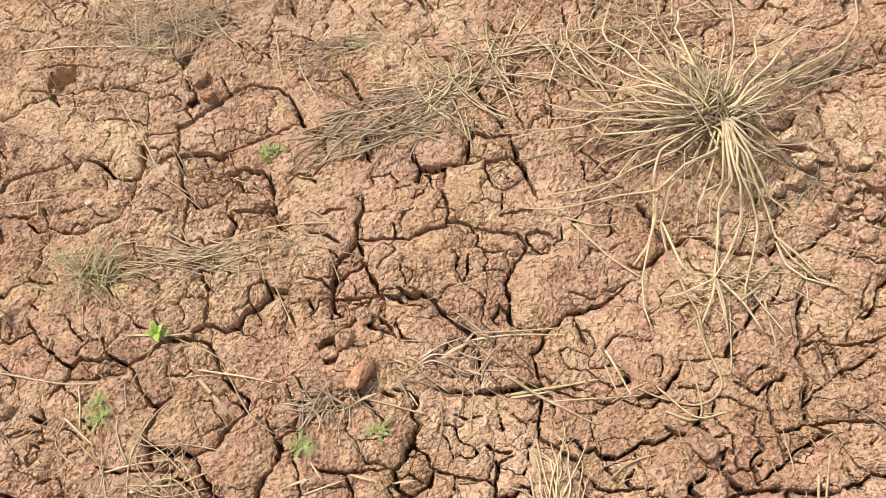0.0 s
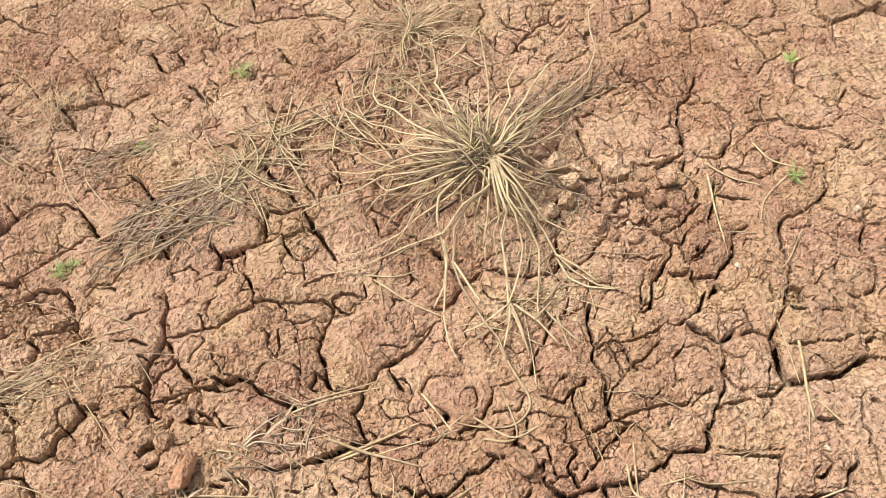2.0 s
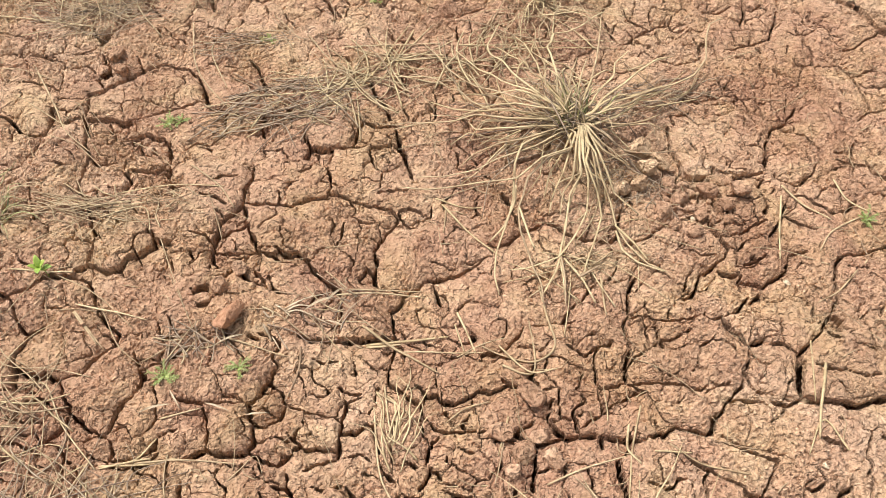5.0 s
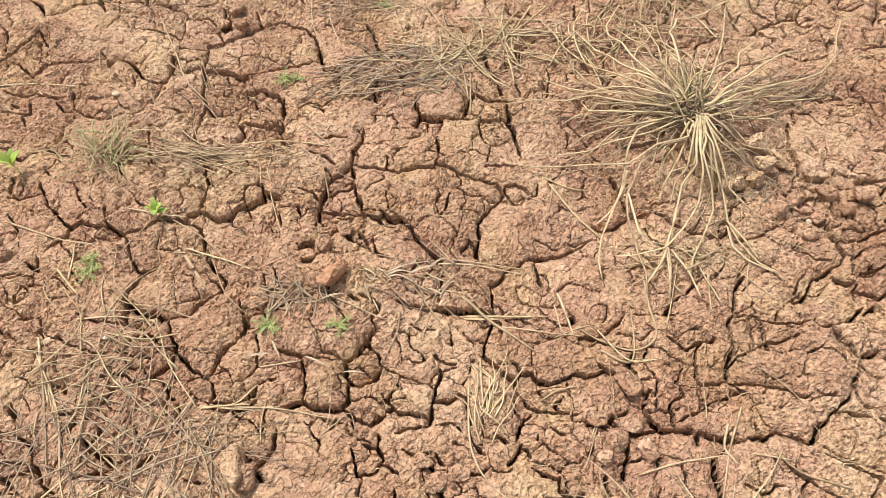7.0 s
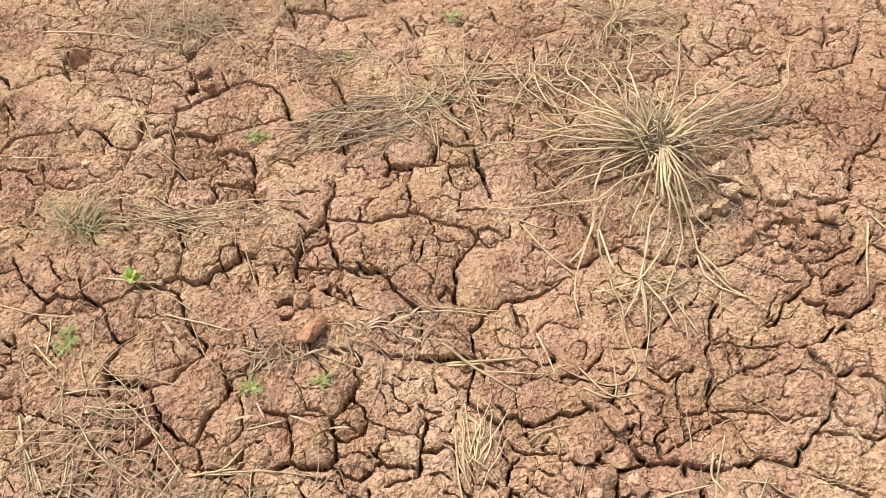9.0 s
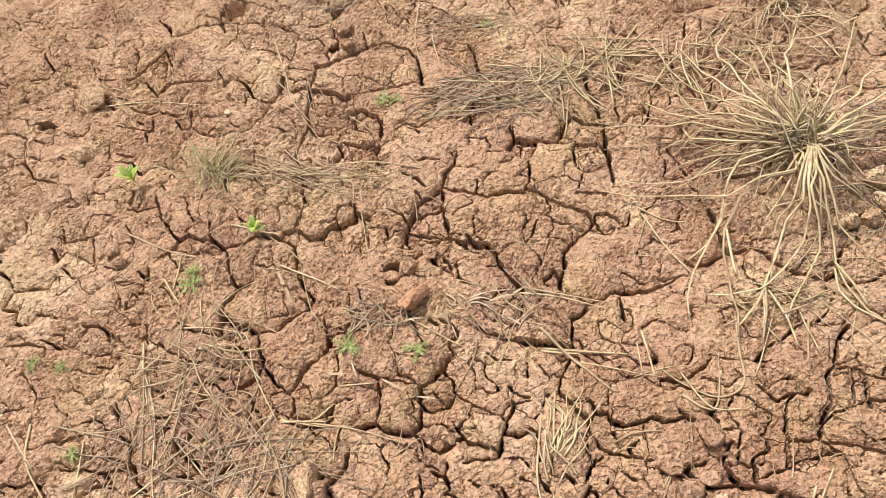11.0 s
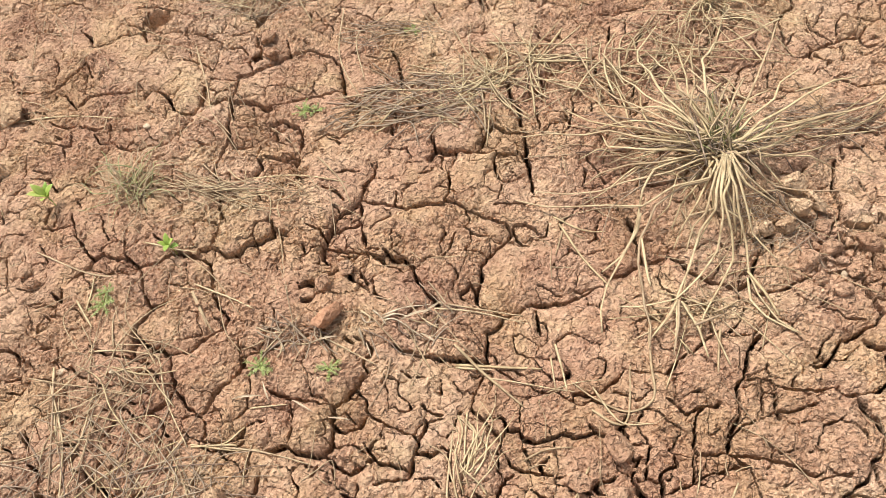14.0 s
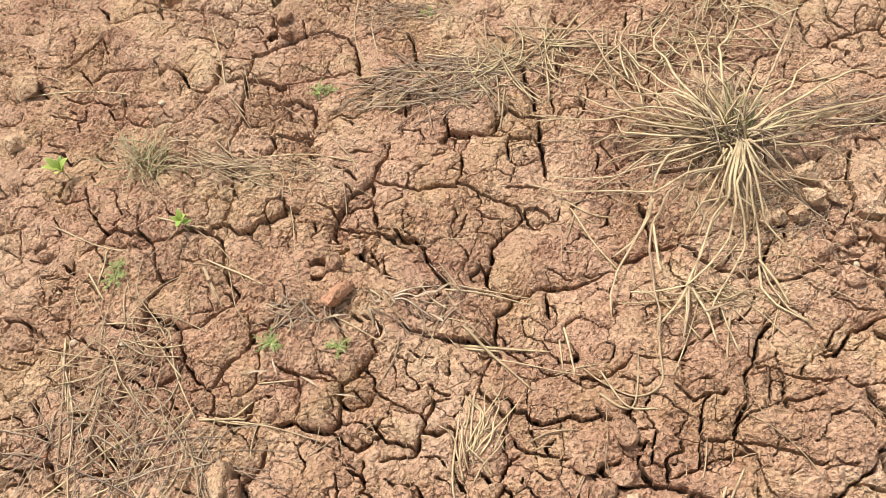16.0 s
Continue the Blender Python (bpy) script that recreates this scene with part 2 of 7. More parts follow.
crack(2, (-0.449, 1.180), (-0.431, 1.197), (-0.418, 1.230), (-0.389, 1.249), (-0.369, 1.258))
crack(2, (-0.415, 1.289), (-0.380, 1.258), (-0.358, 1.234))
crack(2, (-0.429, 1.127), (-0.409, 1.076))
crack(2, (-0.378, 1.130), (-0.359, 1.094), (-0.389, 1.071), (-0.414, 1.047))
crack(1, (-0.359, 1.094), (-0.326, 1.111), (-0.276, 1.095))
crack(1, (-0.487, 1.123), (-0.454, 1.141), (-0.437, 1.157), (-0.429, 1.189))
crack(1, (-0.506, 1.153), (-0.510, 1.129), (-0.539, 1.120))
crack(1, (-0.694, 1.164), (-0.654, 1.175), (-0.596, 1.166), (-0.561, 1.157))
crack(3, (-0.608, 0.864), (-0.583, 0.850), (-0.559, 0.849), (-0.526, 0.861), (-0.499, 0.871), (-0.490, 0.884))
crack(2, (-0.738, 0.885), (-0.695, 0.876), (-0.679, 0.883), (-0.643, 0.880), (-0.619, 0.894))
crack(2, (-0.619, 0.894), (-0.608, 0.864))
crack(2, (-0.490, 0.884), (-0.484, 0.910), (-0.482, 0.935))
crack(1, (-0.683, 0.871), (-0.669, 0.841), (-0.682, 0.834), (-0.666, 0.806))
crack(3, (-0.608, 0.822), (-0.607, 0.805), (-0.613, 0.791))
crack(2, (-0.613, 0.791), (-0.617, 0.778), (-0.596, 0.772), (-0.575, 0.765))
crack(1, (-0.617, 0.778), (-0.636, 0.758), (-0.641, 0.746))
crack(2, (-0.681, 0.777), (-0.661, 0.761), (-0.642, 0.749))
crack(1, (-0.674, 0.771), (-0.688, 0.770), (-0.705, 0.767))
crack(2, (-0.601, 0.846), (-0.608, 0.822))
crack(1, (-0.638, 0.868), (-0.617, 0.851), (-0.603, 0.852))
crack(2, (-0.647, 0.719), (-0.638, 0.693), (-0.633, 0.678))
crack(2, (-0.633, 0.678), (-0.613, 0.680), (-0.599, 0.689), (-0.586, 0.697), (-0.599, 0.712))
crack(2, (-0.586, 0.697), (-0.570, 0.673), (-0.554, 0.664), (-0.534, 0.646), (-0.519, 0.642), (-0.510, 0.653))
crack(1, (-0.543, 0.716), (-0.535, 0.696), (-0.521, 0.682), (-0.510, 0.675))
crack(1, (-0.477, 0.655), (-0.486, 0.679), (-0.497, 0.699))
crack(3, (-0.478, 0.657), (-0.457, 0.647), (-0.441, 0.641))
crack(2, (-0.441, 0.641), (-0.442, 0.629), (-0.478, 0.623), (-0.517, 0.625), (-0.536, 0.608), (-0.541, 0.598))
crack(1, (-0.617, 0.650), (-0.603, 0.636), (-0.593, 0.622), (-0.593, 0.603))
crack(3, (-0.344, 0.731), (-0.345, 0.710), (-0.346, 0.690), (-0.360, 0.679))
crack(2, (-0.346, 0.690), (-0.318, 0.682), (-0.298, 0.685), (-0.290, 0.704))
crack(3, (-0.290, 0.704), (-0.271, 0.716), (-0.260, 0.727), (-0.266, 0.752))
crack(2, (-0.263, 0.737), (-0.237, 0.737), (-0.230, 0.744))
crack(3, (-0.328, 0.647), (-0.319, 0.629), (-0.311, 0.616))
crack(2, (-0.328, 0.647), (-0.334, 0.661), (-0.357, 0.669), (-0.401, 0.671), (-0.420, 0.650), (-0.441, 0.641))
crack(1, (-0.236, 0.734), (-0.232, 0.708), (-0.221, 0.684), (-0.220, 0.660), (-0.225, 0.641), (-0.226, 0.604))
crack(2, (-0.372, 0.799), (-0.362, 0.772), (-0.340, 0.763))
crack(2, (-0.362, 0.772), (-0.344, 0.731))
crack(2, (-0.398, 0.843), (-0.393, 0.820), (-0.373, 0.804), (-0.328, 0.825), (-0.294, 0.833))
crack(2, (-0.334, 0.865), (-0.325, 0.848), (-0.326, 0.825))
crack(2, (-0.398, 0.897), (-0.380, 0.880), (-0.359, 0.893), (-0.339, 0.907))
crack(2, (-0.420, 0.946), (-0.410, 0.915), (-0.398, 0.897))
crack(2, (-0.398, 0.897), (-0.402, 0.866), (-0.398, 0.843))
crack(2, (-0.339, 0.907), (-0.329, 0.927), (-0.320, 0.909), (-0.301, 0.906), (-0.283, 0.911))
crack(1, (-0.326, 0.872), (-0.292, 0.868), (-0.275, 0.875))
crack(3, (-0.282, 0.930), (-0.267, 0.870), (-0.259, 0.841), (-0.242, 0.825))
crack(2, (-0.294, 0.833), (-0.277, 0.840), (-0.262, 0.847))
crack(2, (-0.320, 0.946), (-0.294, 0.939), (-0.280, 0.918))
crack(1, (-0.739, 0.842), (-0.699, 0.839), (-0.670, 0.839))
crack(1, (-0.713, 0.786), (-0.675, 0.783))
crack(1, (-0.586, 0.723), (-0.599, 0.733), (-0.590, 0.755))
crack(1, (-0.457, 0.712), (-0.442, 0.693), (-0.422, 0.684))
crack(1, (-0.505, 0.648), (-0.486, 0.645), (-0.475, 0.650))
crack(3, (-0.416, 0.598), (-0.402, 0.581), (-0.389, 0.581), (-0.377, 0.592))
crack(1, (-0.416, 0.598), (-0.427, 0.621), (-0.441, 0.641))
crack(3, (-0.311, 0.616), (-0.297, 0.599), (-0.279, 0.586), (-0.277, 0.569), (-0.286, 0.560))
crack(4, (-0.286, 0.560), (-0.302, 0.545), (-0.316, 0.523))
crack(3, (-0.316, 0.523), (-0.338, 0.517), (-0.356, 0.524), (-0.367, 0.522), (-0.384, 0.526), (-0.400, 0.538))
crack(1, (-0.400, 0.538), (-0.400, 0.551), (-0.392, 0.564), (-0.389, 0.581))
crack(2, (-0.400, 0.538), (-0.392, 0.513), (-0.383, 0.500))
crack(3, (-0.383, 0.500), (-0.368, 0.500), (-0.354, 0.500))
crack(2, (-0.354, 0.500), (-0.343, 0.509), (-0.338, 0.517))
crack(2, (-0.338, 0.517), (-0.329, 0.502), (-0.318, 0.490), (-0.313, 0.479))
crack(4, (-0.314, 0.483), (-0.306, 0.470))
crack(3, (-0.306, 0.468), (-0.311, 0.452), (-0.322, 0.440), (-0.331, 0.431))
crack(3, (-0.305, 0.472), (-0.289, 0.454), (-0.268, 0.448), (-0.255, 0.439))
crack(2, (-0.328, 0.435), (-0.309, 0.422), (-0.299, 0.412), (-0.288, 0.405), (-0.281, 0.383))
crack(3, (-0.255, 0.439), (-0.249, 0.423), (-0.247, 0.409))
crack(3, (-0.256, 0.445), (-0.254, 0.460), (-0.252, 0.472), (-0.242, 0.492), (-0.230, 0.505))
crack(4, (-0.230, 0.505), (-0.230, 0.522), (-0.234, 0.534))
crack(3, (-0.234, 0.534), (-0.226, 0.539), (-0.212, 0.544), (-0.197, 0.549))
crack(3, (-0.244, 0.413), (-0.226, 0.414), (-0.207, 0.423), (-0.198, 0.431), (-0.196, 0.442))
crack(2, (-0.196, 0.442), (-0.184, 0.451), (-0.173, 0.452))
crack(3, (-0.213, 0.404), (-0.198, 0.416), (-0.193, 0.428))
crack(2, (-0.229, 0.604), (-0.221, 0.586), (-0.215, 0.578), (-0.199, 0.575))
crack(1, (-0.221, 0.586), (-0.242, 0.589), (-0.241, 0.576))
crack(2, (-0.234, 0.534), (-0.248, 0.558), (-0.241, 0.576))
crack(1, (-0.495, 0.588), (-0.492, 0.570), (-0.467, 0.545))
crack(2, (-0.495, 0.588), (-0.486, 0.598))
crack(1, (-0.618, 0.574), (-0.596, 0.571), (-0.586, 0.576))
crack(1, (-0.550, 0.539), (-0.540, 0.535), (-0.539, 0.523), (-0.547, 0.513), (-0.556, 0.526), (-0.550, 0.539))
crack(2, (-0.533, 0.490), (-0.519, 0.495), (-0.506, 0.492), (-0.494, 0.480))
crack(2, (-0.470, 0.470), (-0.456, 0.464))
crack(2, (-0.557, 0.436), (-0.537, 0.445), (-0.531, 0.458))
crack(2, (-0.550, 0.421), (-0.528, 0.423), (-0.520, 0.431))
crack(2, (-0.428, 0.431), (-0.414, 0.444), (-0.414, 0.455))
crack(2, (-0.448, 0.403), (-0.429, 0.401), (-0.441, 0.415))
crack(2, (-0.384, 0.390), (-0.373, 0.402), (-0.367, 0.417))
crack(1, (-0.392, 0.423), (-0.379, 0.431), (-0.361, 0.433), (-0.343, 0.423), (-0.328, 0.435))
crack(2, (-0.384, 0.390), (-0.375, 0.375))
crack(1, (-0.583, 0.550), (-0.562, 0.560))
crack(1, (-0.497, 0.480), (-0.485, 0.469), (-0.469, 0.466))
crack(1, (-0.519, 0.642), (-0.525, 0.613), (-0.495, 0.588))
crack(1, (-0.457, 0.508), (-0.426, 0.498), (-0.383, 0.500))
crack(1, (-0.452, 0.464), (-0.418, 0.455), (-0.381, 0.458), (-0.334, 0.454))
crack(2, (-0.301, 1.367), (-0.295, 1.314), (-0.275, 1.289), (-0.272, 1.256))
crack(2, (-0.272, 1.256), (-0.245, 1.241), (-0.218, 1.243), (-0.203, 1.285), (-0.211, 1.302))
crack(2, (-0.277, 1.310), (-0.245, 1.308), (-0.216, 1.310), (-0.226, 1.363))
crack(3, (-0.211, 1.302), (-0.187, 1.286), (-0.144, 1.297), (-0.128, 1.298))
crack(2, (-0.182, 1.181), (-0.159, 1.167))
crack(3, (-0.067, 1.294), (-0.054, 1.269), (-0.040, 1.230))
crack(2, (-0.111, 1.343), (-0.099, 1.335), (-0.073, 1.354), (-0.078, 1.380))
crack(3, (-0.125, 1.396), (-0.119, 1.369), (-0.111, 1.343))
crack(1, (-0.035, 1.296), (-0.017, 1.272), (-0.024, 1.231))
crack(1, (-0.221, 1.102), (-0.166, 1.106))
crack(3, (-0.179, 1.128), (-0.160, 1.100), (-0.147, 1.065), (-0.139, 1.038))
crack(4, (-0.251, 1.058), (-0.240, 1.024), (-0.226, 1.005))
crack(2, (-0.251, 1.058), (-0.263, 1.079), (-0.276, 1.092))
crack(3, (0.033, 1.077), (0.039, 1.057), (0.054, 1.038))
crack(3, (0.054, 1.038), (0.073, 1.046), (0.087, 1.067), (0.096, 1.089))
crack(2, (0.096, 1.089), (0.105, 1.110), (0.115, 1.125))
crack(2, (0.056, 1.204), (0.073, 1.182), (0.090, 1.176))
crack(2, (-0.025, 1.184), (-0.056, 1.182), (-0.070, 1.158))
crack(3, (0.232, 1.231), (0.226, 1.184))
crack(2, (0.180, 1.220), (0.182, 1.182))
crack(2, (0.100, 1.321), (0.111, 1.280))
crack(2, (0.165, 1.136), (0.170, 1.108))
crack(4, (0.014, 0.932), (0.016, 0.963), (0.024, 0.987))
crack(3, (0.024, 0.987), (0.048, 0.978), (0.077, 0.974))
crack(3, (0.060, 1.018), (0.074, 0.986))
crack(2, (0.054, 1.038), (0.060, 1.018))
crack(3, (0.159, 1.250), (0.191, 1.260), (0.233, 1.279))
crack(1, (0.141, 1.050), (0.146, 1.011), (0.137, 0.972))
crack(1, (0.094, 1.014), (0.100, 0.982))
crack(2, (-0.226, 1.005), (-0.204, 1.000), (-0.195, 0.949), (-0.214, 0.922))
crack(2, (-0.249, 0.907), (-0.235, 0.933), (-0.214, 0.922))
crack(2, (-0.062, 0.945), (-0.055, 0.927))
crack(3, (-0.055, 0.927), (-0.023, 0.926), (0.014, 0.928), (0.040, 0.934))
crack(2, (0.040, 0.934), (0.043, 0.910), (0.048, 0.892), (0.063, 0.876))
crack(2, (0.040, 0.928), (0.060, 0.931), (0.078, 0.936))
crack(3, (0.077, 0.974), (0.082, 0.955), (0.093, 0.919), (0.098, 0.902), (0.108, 0.873), (0.112, 0.860))
crack(2, (0.078, 0.936), (0.093, 0.919))
crack(2, (0.063, 0.876), (0.085, 0.889), (0.098, 0.896))
crack(1, (0.063, 0.870), (0.060, 0.841))
crack(2, (-0.023, 0.881), (-0.014, 0.847), (-0.019, 0.830))
crack(1, (-0.018, 0.926), (-0.020, 0.893), (-0.028, 0.884))
crack(1, (-0.043, 0.898), (-0.050, 0.879), (-0.067, 0.867))
crack(1, (-0.043, 0.898), (-0.037, 0.886), (-0.023, 0.881))
crack(2, (-0.055, 0.927), (-0.062, 0.902), (-0.043, 0.898))
crack(3, (-0.143, 0.885), (-0.136, 0.862), (-0.145, 0.838), (-0.143, 0.810), (-0.151, 0.793))
crack(3, (-0.173, 0.770), (-0.163, 0.787), (-0.151, 0.793))
crack(3, (-0.173, 0.770), (-0.173, 0.743), (-0.174, 0.723))
crack(2, (-0.173, 0.743), (-0.150, 0.761), (-0.134, 0.767), (-0.133, 0.789), (-0.143, 0.810))
crack(2, (-0.129, 0.768), (-0.123, 0.752), (-0.125, 0.742))
crack(2, (-0.143, 0.810), (-0.113, 0.807), (-0.090, 0.809), (-0.069, 0.807), (-0.048, 0.819), (-0.018, 0.825))
crack(1, (-0.090, 0.812), (-0.094, 0.830))
crack(2, (-0.019, 0.830), (0.004, 0.830), (0.017, 0.822), (0.023, 0.806), (0.020, 0.789))
crack(2, (0.017, 0.822), (0.049, 0.813), (0.079, 0.810))
crack(1, (0.022, 0.789), (0.042, 0.780), (0.059, 0.782))
crack(2, (0.079, 0.810), (0.089, 0.789), (0.085, 0.778))
crack(3, (0.085, 0.778), (0.077, 0.762), (0.065, 0.746), (0.060, 0.730))
crack(3, (0.060, 0.730), (0.063, 0.711), (0.060, 0.686), (0.067, 0.668))
crack(2, (0.067, 0.668), (0.082, 0.666), (0.102, 0.661))
crack(2, (0.060, 0.686), (0.047, 0.700), (0.040, 0.680), (0.049, 0.671), (0.061, 0.667))
crack(3, (0.102, 0.661), (0.122, 0.672), (0.133, 0.684))
crack(4, (0.133, 0.684), (0.154, 0.689), (0.174, 0.695), (0.186, 0.696))
crack(2, (0.186, 0.696), (0.202, 0.707), (0.219, 0.722))
crack(2, (0.150, 0.669), (0.154, 0.660), (0.158, 0.643))
crack(3, (-0.174, 0.723), (-0.170, 0.703), (-0.160, 0.694), (-0.136, 0.701))
crack(3, (-0.136, 0.701), (-0.145, 0.680), (-0.163, 0.666), (-0.179, 0.659))
crack(2, (-0.174, 0.723), (-0.148, 0.723), (-0.118, 0.722))
crack(2, (-0.123, 0.752), (-0.115, 0.727), (-0.110, 0.723))
crack(2, (-0.110, 0.723), (-0.078, 0.710), (-0.057, 0.707), (-0.048, 0.702))
crack(3, (-0.089, 0.729), (-0.072, 0.723), (-0.055, 0.722), (-0.037, 0.713), (-0.022, 0.694), (-0.008, 0.676))
crack(3, (-0.008, 0.676), (0.005, 0.668), (0.018, 0.650))
crack(2, (-0.048, 0.702), (-0.033, 0.713))
crack(1, (-0.174, 0.723), (-0.189, 0.712), (-0.202, 0.691))
crack(2, (-0.213, 0.751), (-0.187, 0.748), (-0.173, 0.733))
crack(1, (-0.190, 0.653), (-0.177, 0.626))
crack(2, (-0.166, 0.655), (-0.166, 0.636), (-0.177, 0.626))
crack(1, (-0.108, 0.708), (-0.113, 0.688), (-0.094, 0.674), (-0.087, 0.680))
crack(2, (-0.130, 0.691), (-0.120, 0.677), (-0.098, 0.669), (-0.088, 0.661))
crack(1, (-0.087, 0.680), (-0.080, 0.661), (-0.063, 0.653))
crack(2, (0.088, 0.805), (0.097, 0.784), (0.115, 0.775))
crack(1, (0.123, 0.786), (0.140, 0.798), (0.140, 0.814))
crack(1, (0.131, 0.797), (0.118, 0.807), (0.105, 0.812), (0.088, 0.805))
crack(1, (-0.201, 0.851), (-0.180, 0.858), (-0.157, 0.860))
crack(1, (0.008, 0.778), (0.010, 0.747), (0.003, 0.731))
crack(1, (-0.081, 0.761), (-0.077, 0.735), (-0.059, 0.726))
crack(2, (0.213, 0.841), (0.208, 0.825), (0.212, 0.809), (0.204, 0.797))
crack(2, (-0.211, 0.828), (-0.186, 0.818), (-0.166, 0.803))
crack(1, (0.056, 0.836), (0.108, 0.845))
crack(3, (-0.039, 0.592), (-0.015, 0.585), (0.016, 0.581))
crack(2, (0.016, 0.581), (0.021, 0.614), (0.018, 0.650))
crack(2, (-0.091, 0.592), (-0.062, 0.581), (-0.067, 0.560), (-0.061, 0.548))
crack(2, (-0.106, 0.587), (-0.089, 0.584))
crack(4, (-0.061, 0.548), (-0.072, 0.518), (-0.077, 0.502))
crack(3, (-0.077, 0.502), (-0.087, 0.493), (-0.117, 0.491), (-0.139, 0.489))
crack(2, (-0.063, 0.531), (-0.065, 0.519), (-0.052, 0.508), (-0.047, 0.496), (-0.038, 0.489))
crack(2, (-0.038, 0.489), (-0.016, 0.483))
crack(3, (-0.016, 0.483), (0.003, 0.477), (0.022, 0.475), (0.030, 0.468))
crack(4, (-0.091, 0.491), (-0.084, 0.470))
crack(4, (-0.084, 0.470), (-0.068, 0.464), (-0.047, 0.473), (-0.042, 0.487))
crack(4, (-0.079, 0.463), (-0.079, 0.437), (-0.084, 0.426))
crack(3, (-0.081, 0.426), (-0.098, 0.424), (-0.120, 0.423))
crack(4, (-0.155, 0.416), (-0.142, 0.425), (-0.134, 0.429))
crack(3, (-0.134, 0.429), (-0.135, 0.447), (-0.140, 0.462), (-0.144, 0.483))
crack(2, (-0.134, 0.429), (-0.120, 0.423))
crack(4, (0.030, 0.421), (0.032, 0.442))
crack(2, (0.032, 0.442), (0.033, 0.468), (0.034, 0.499))
crack(1, (-0.016, 0.483), (-0.014, 0.464), (-0.023, 0.456), (-0.025, 0.441))
crack(2, (-0.017, 0.435), (0.000, 0.435), (0.026, 0.432))
crack(2, (-0.017, 0.435), (-0.033, 0.419), (-0.046, 0.411))
crack(1, (-0.034, 0.452), (-0.025, 0.441), (-0.017, 0.435))
crack(2, (-0.084, 0.426), (-0.069, 0.418), (-0.043, 0.411))
crack(3, (0.035, 0.452), (0.056, 0.459), (0.062, 0.467))
crack(2, (0.073, 0.460), (0.078, 0.439), (0.084, 0.429))
crack(2, (0.062, 0.467), (0.077, 0.464))
crack(2, (0.022, 0.517), (0.034, 0.511), (0.052, 0.508))
crack(1, (0.035, 0.495), (0.052, 0.504))
crack(3, (0.155, 0.452), (0.145, 0.448), (0.142, 0.430), (0.138, 0.418))
crack(2, (0.083, 0.632), (0.092, 0.620), (0.094, 0.602))
crack(2, (0.092, 0.602), (0.097, 0.589), (0.062, 0.587), (0.016, 0.581))
crack(1, (-0.016, 0.555), (-0.004, 0.552), (0.019, 0.554))
crack(2, (0.038, 0.555), (0.043, 0.535))
crack(2, (0.095, 0.552), (0.088, 0.539), (0.085, 0.523))
crack(2, (0.097, 0.589), (0.095, 0.552))
crack(2, (0.085, 0.523), (0.107, 0.509), (0.133, 0.495), (0.137, 0.477))
crack(2, (0.125, 0.522), (0.133, 0.515), (0.140, 0.503))
crack(2, (0.140, 0.503), (0.151, 0.508), (0.162, 0.498), (0.177, 0.495))
crack(2, (0.137, 0.477), (0.148, 0.463), (0.170, 0.457), (0.205, 0.461))
crack(2, (0.191, 0.462), (0.187, 0.470), (0.195, 0.481))
crack(1, (0.177, 0.495), (0.199, 0.508), (0.213, 0.517))
crack(1, (0.166, 0.428), (0.166, 0.420))
crack(1, (0.183, 0.437), (0.201, 0.431))
crack(2, (0.188, 0.567), (0.207, 0.560), (0.214, 0.561))
crack(3, (0.162, 0.565), (0.177, 0.562), (0.188, 0.567))
crack(2, (0.102, 0.661), (0.099, 0.638), (0.083, 0.632))
crack(2, (0.097, 0.589), (0.124, 0.579), (0.162, 0.565))
crack(1, (-0.086, 0.411), (-0.087, 0.399))
crack(1, (-0.068, 0.413), (-0.063, 0.401))
crack(1, (0.030, 0.421), (0.010, 0.415), (-0.010, 0.405))
crack(1, (0.037, 0.421), (0.058, 0.426), (0.072, 0.417))
crack(2, (-0.197, 0.549), (-0.177, 0.568), (-0.159, 0.574), (-0.149, 0.583))
crack(2, (-0.185, 0.493), (-0.166, 0.491), (-0.139, 0.489))
crack(3, (0.224, 0.752), (0.240, 0.744), (0.256, 0.750), (0.278, 0.772))
crack(3, (0.252, 0.844), (0.264, 0.823))
crack(2, (0.264, 0.823), (0.271, 0.797), (0.278, 0.772))
crack(3, (0.278, 0.772), (0.295, 0.778), (0.313, 0.790))
crack(2, (0.313, 0.790), (0.329, 0.781), (0.336, 0.771), (0.355, 0.757))
crack(3, (0.355, 0.757), (0.379, 0.754), (0.407, 0.751), (0.417, 0.762))
crack(3, (0.433, 0.820), (0.423, 0.777), (0.416, 0.757))
crack(2, (0.433, 0.820), (0.446, 0.858), (0.457, 0.876))
crack(2, (0.416, 0.757), (0.430, 0.743), (0.461, 0.760))
crack(3, (0.461, 0.760), (0.475, 0.771), (0.484, 0.777))
crack(2, (0.484, 0.777), (0.519, 0.795), (0.536, 0.796), (0.555, 0.787))
crack(2, (0.555, 0.787), (0.563, 0.768), (0.573, 0.759))
crack(2, (0.573, 0.759), (0.590, 0.765), (0.601, 0.761))
crack(4, (0.570, 0.725), (0.551, 0.709), (0.541, 0.699), (0.532, 0.694))
crack(3, (0.532, 0.694), (0.520, 0.670))
crack(3, (0.570, 0.725), (0.578, 0.745), (0.573, 0.759))
crack(2, (0.578, 0.745), (0.592, 0.736), (0.606, 0.747))
crack(3, (0.601, 0.761), (0.622, 0.782), (0.646, 0.789))
crack(1, (0.511, 0.749), (0.501, 0.734), (0.525, 0.736), (0.535, 0.727), (0.559, 0.729))
crack(2, (0.584, 0.896), (0.591, 0.885), (0.611, 0.881), (0.637, 0.883), (0.672, 0.897))
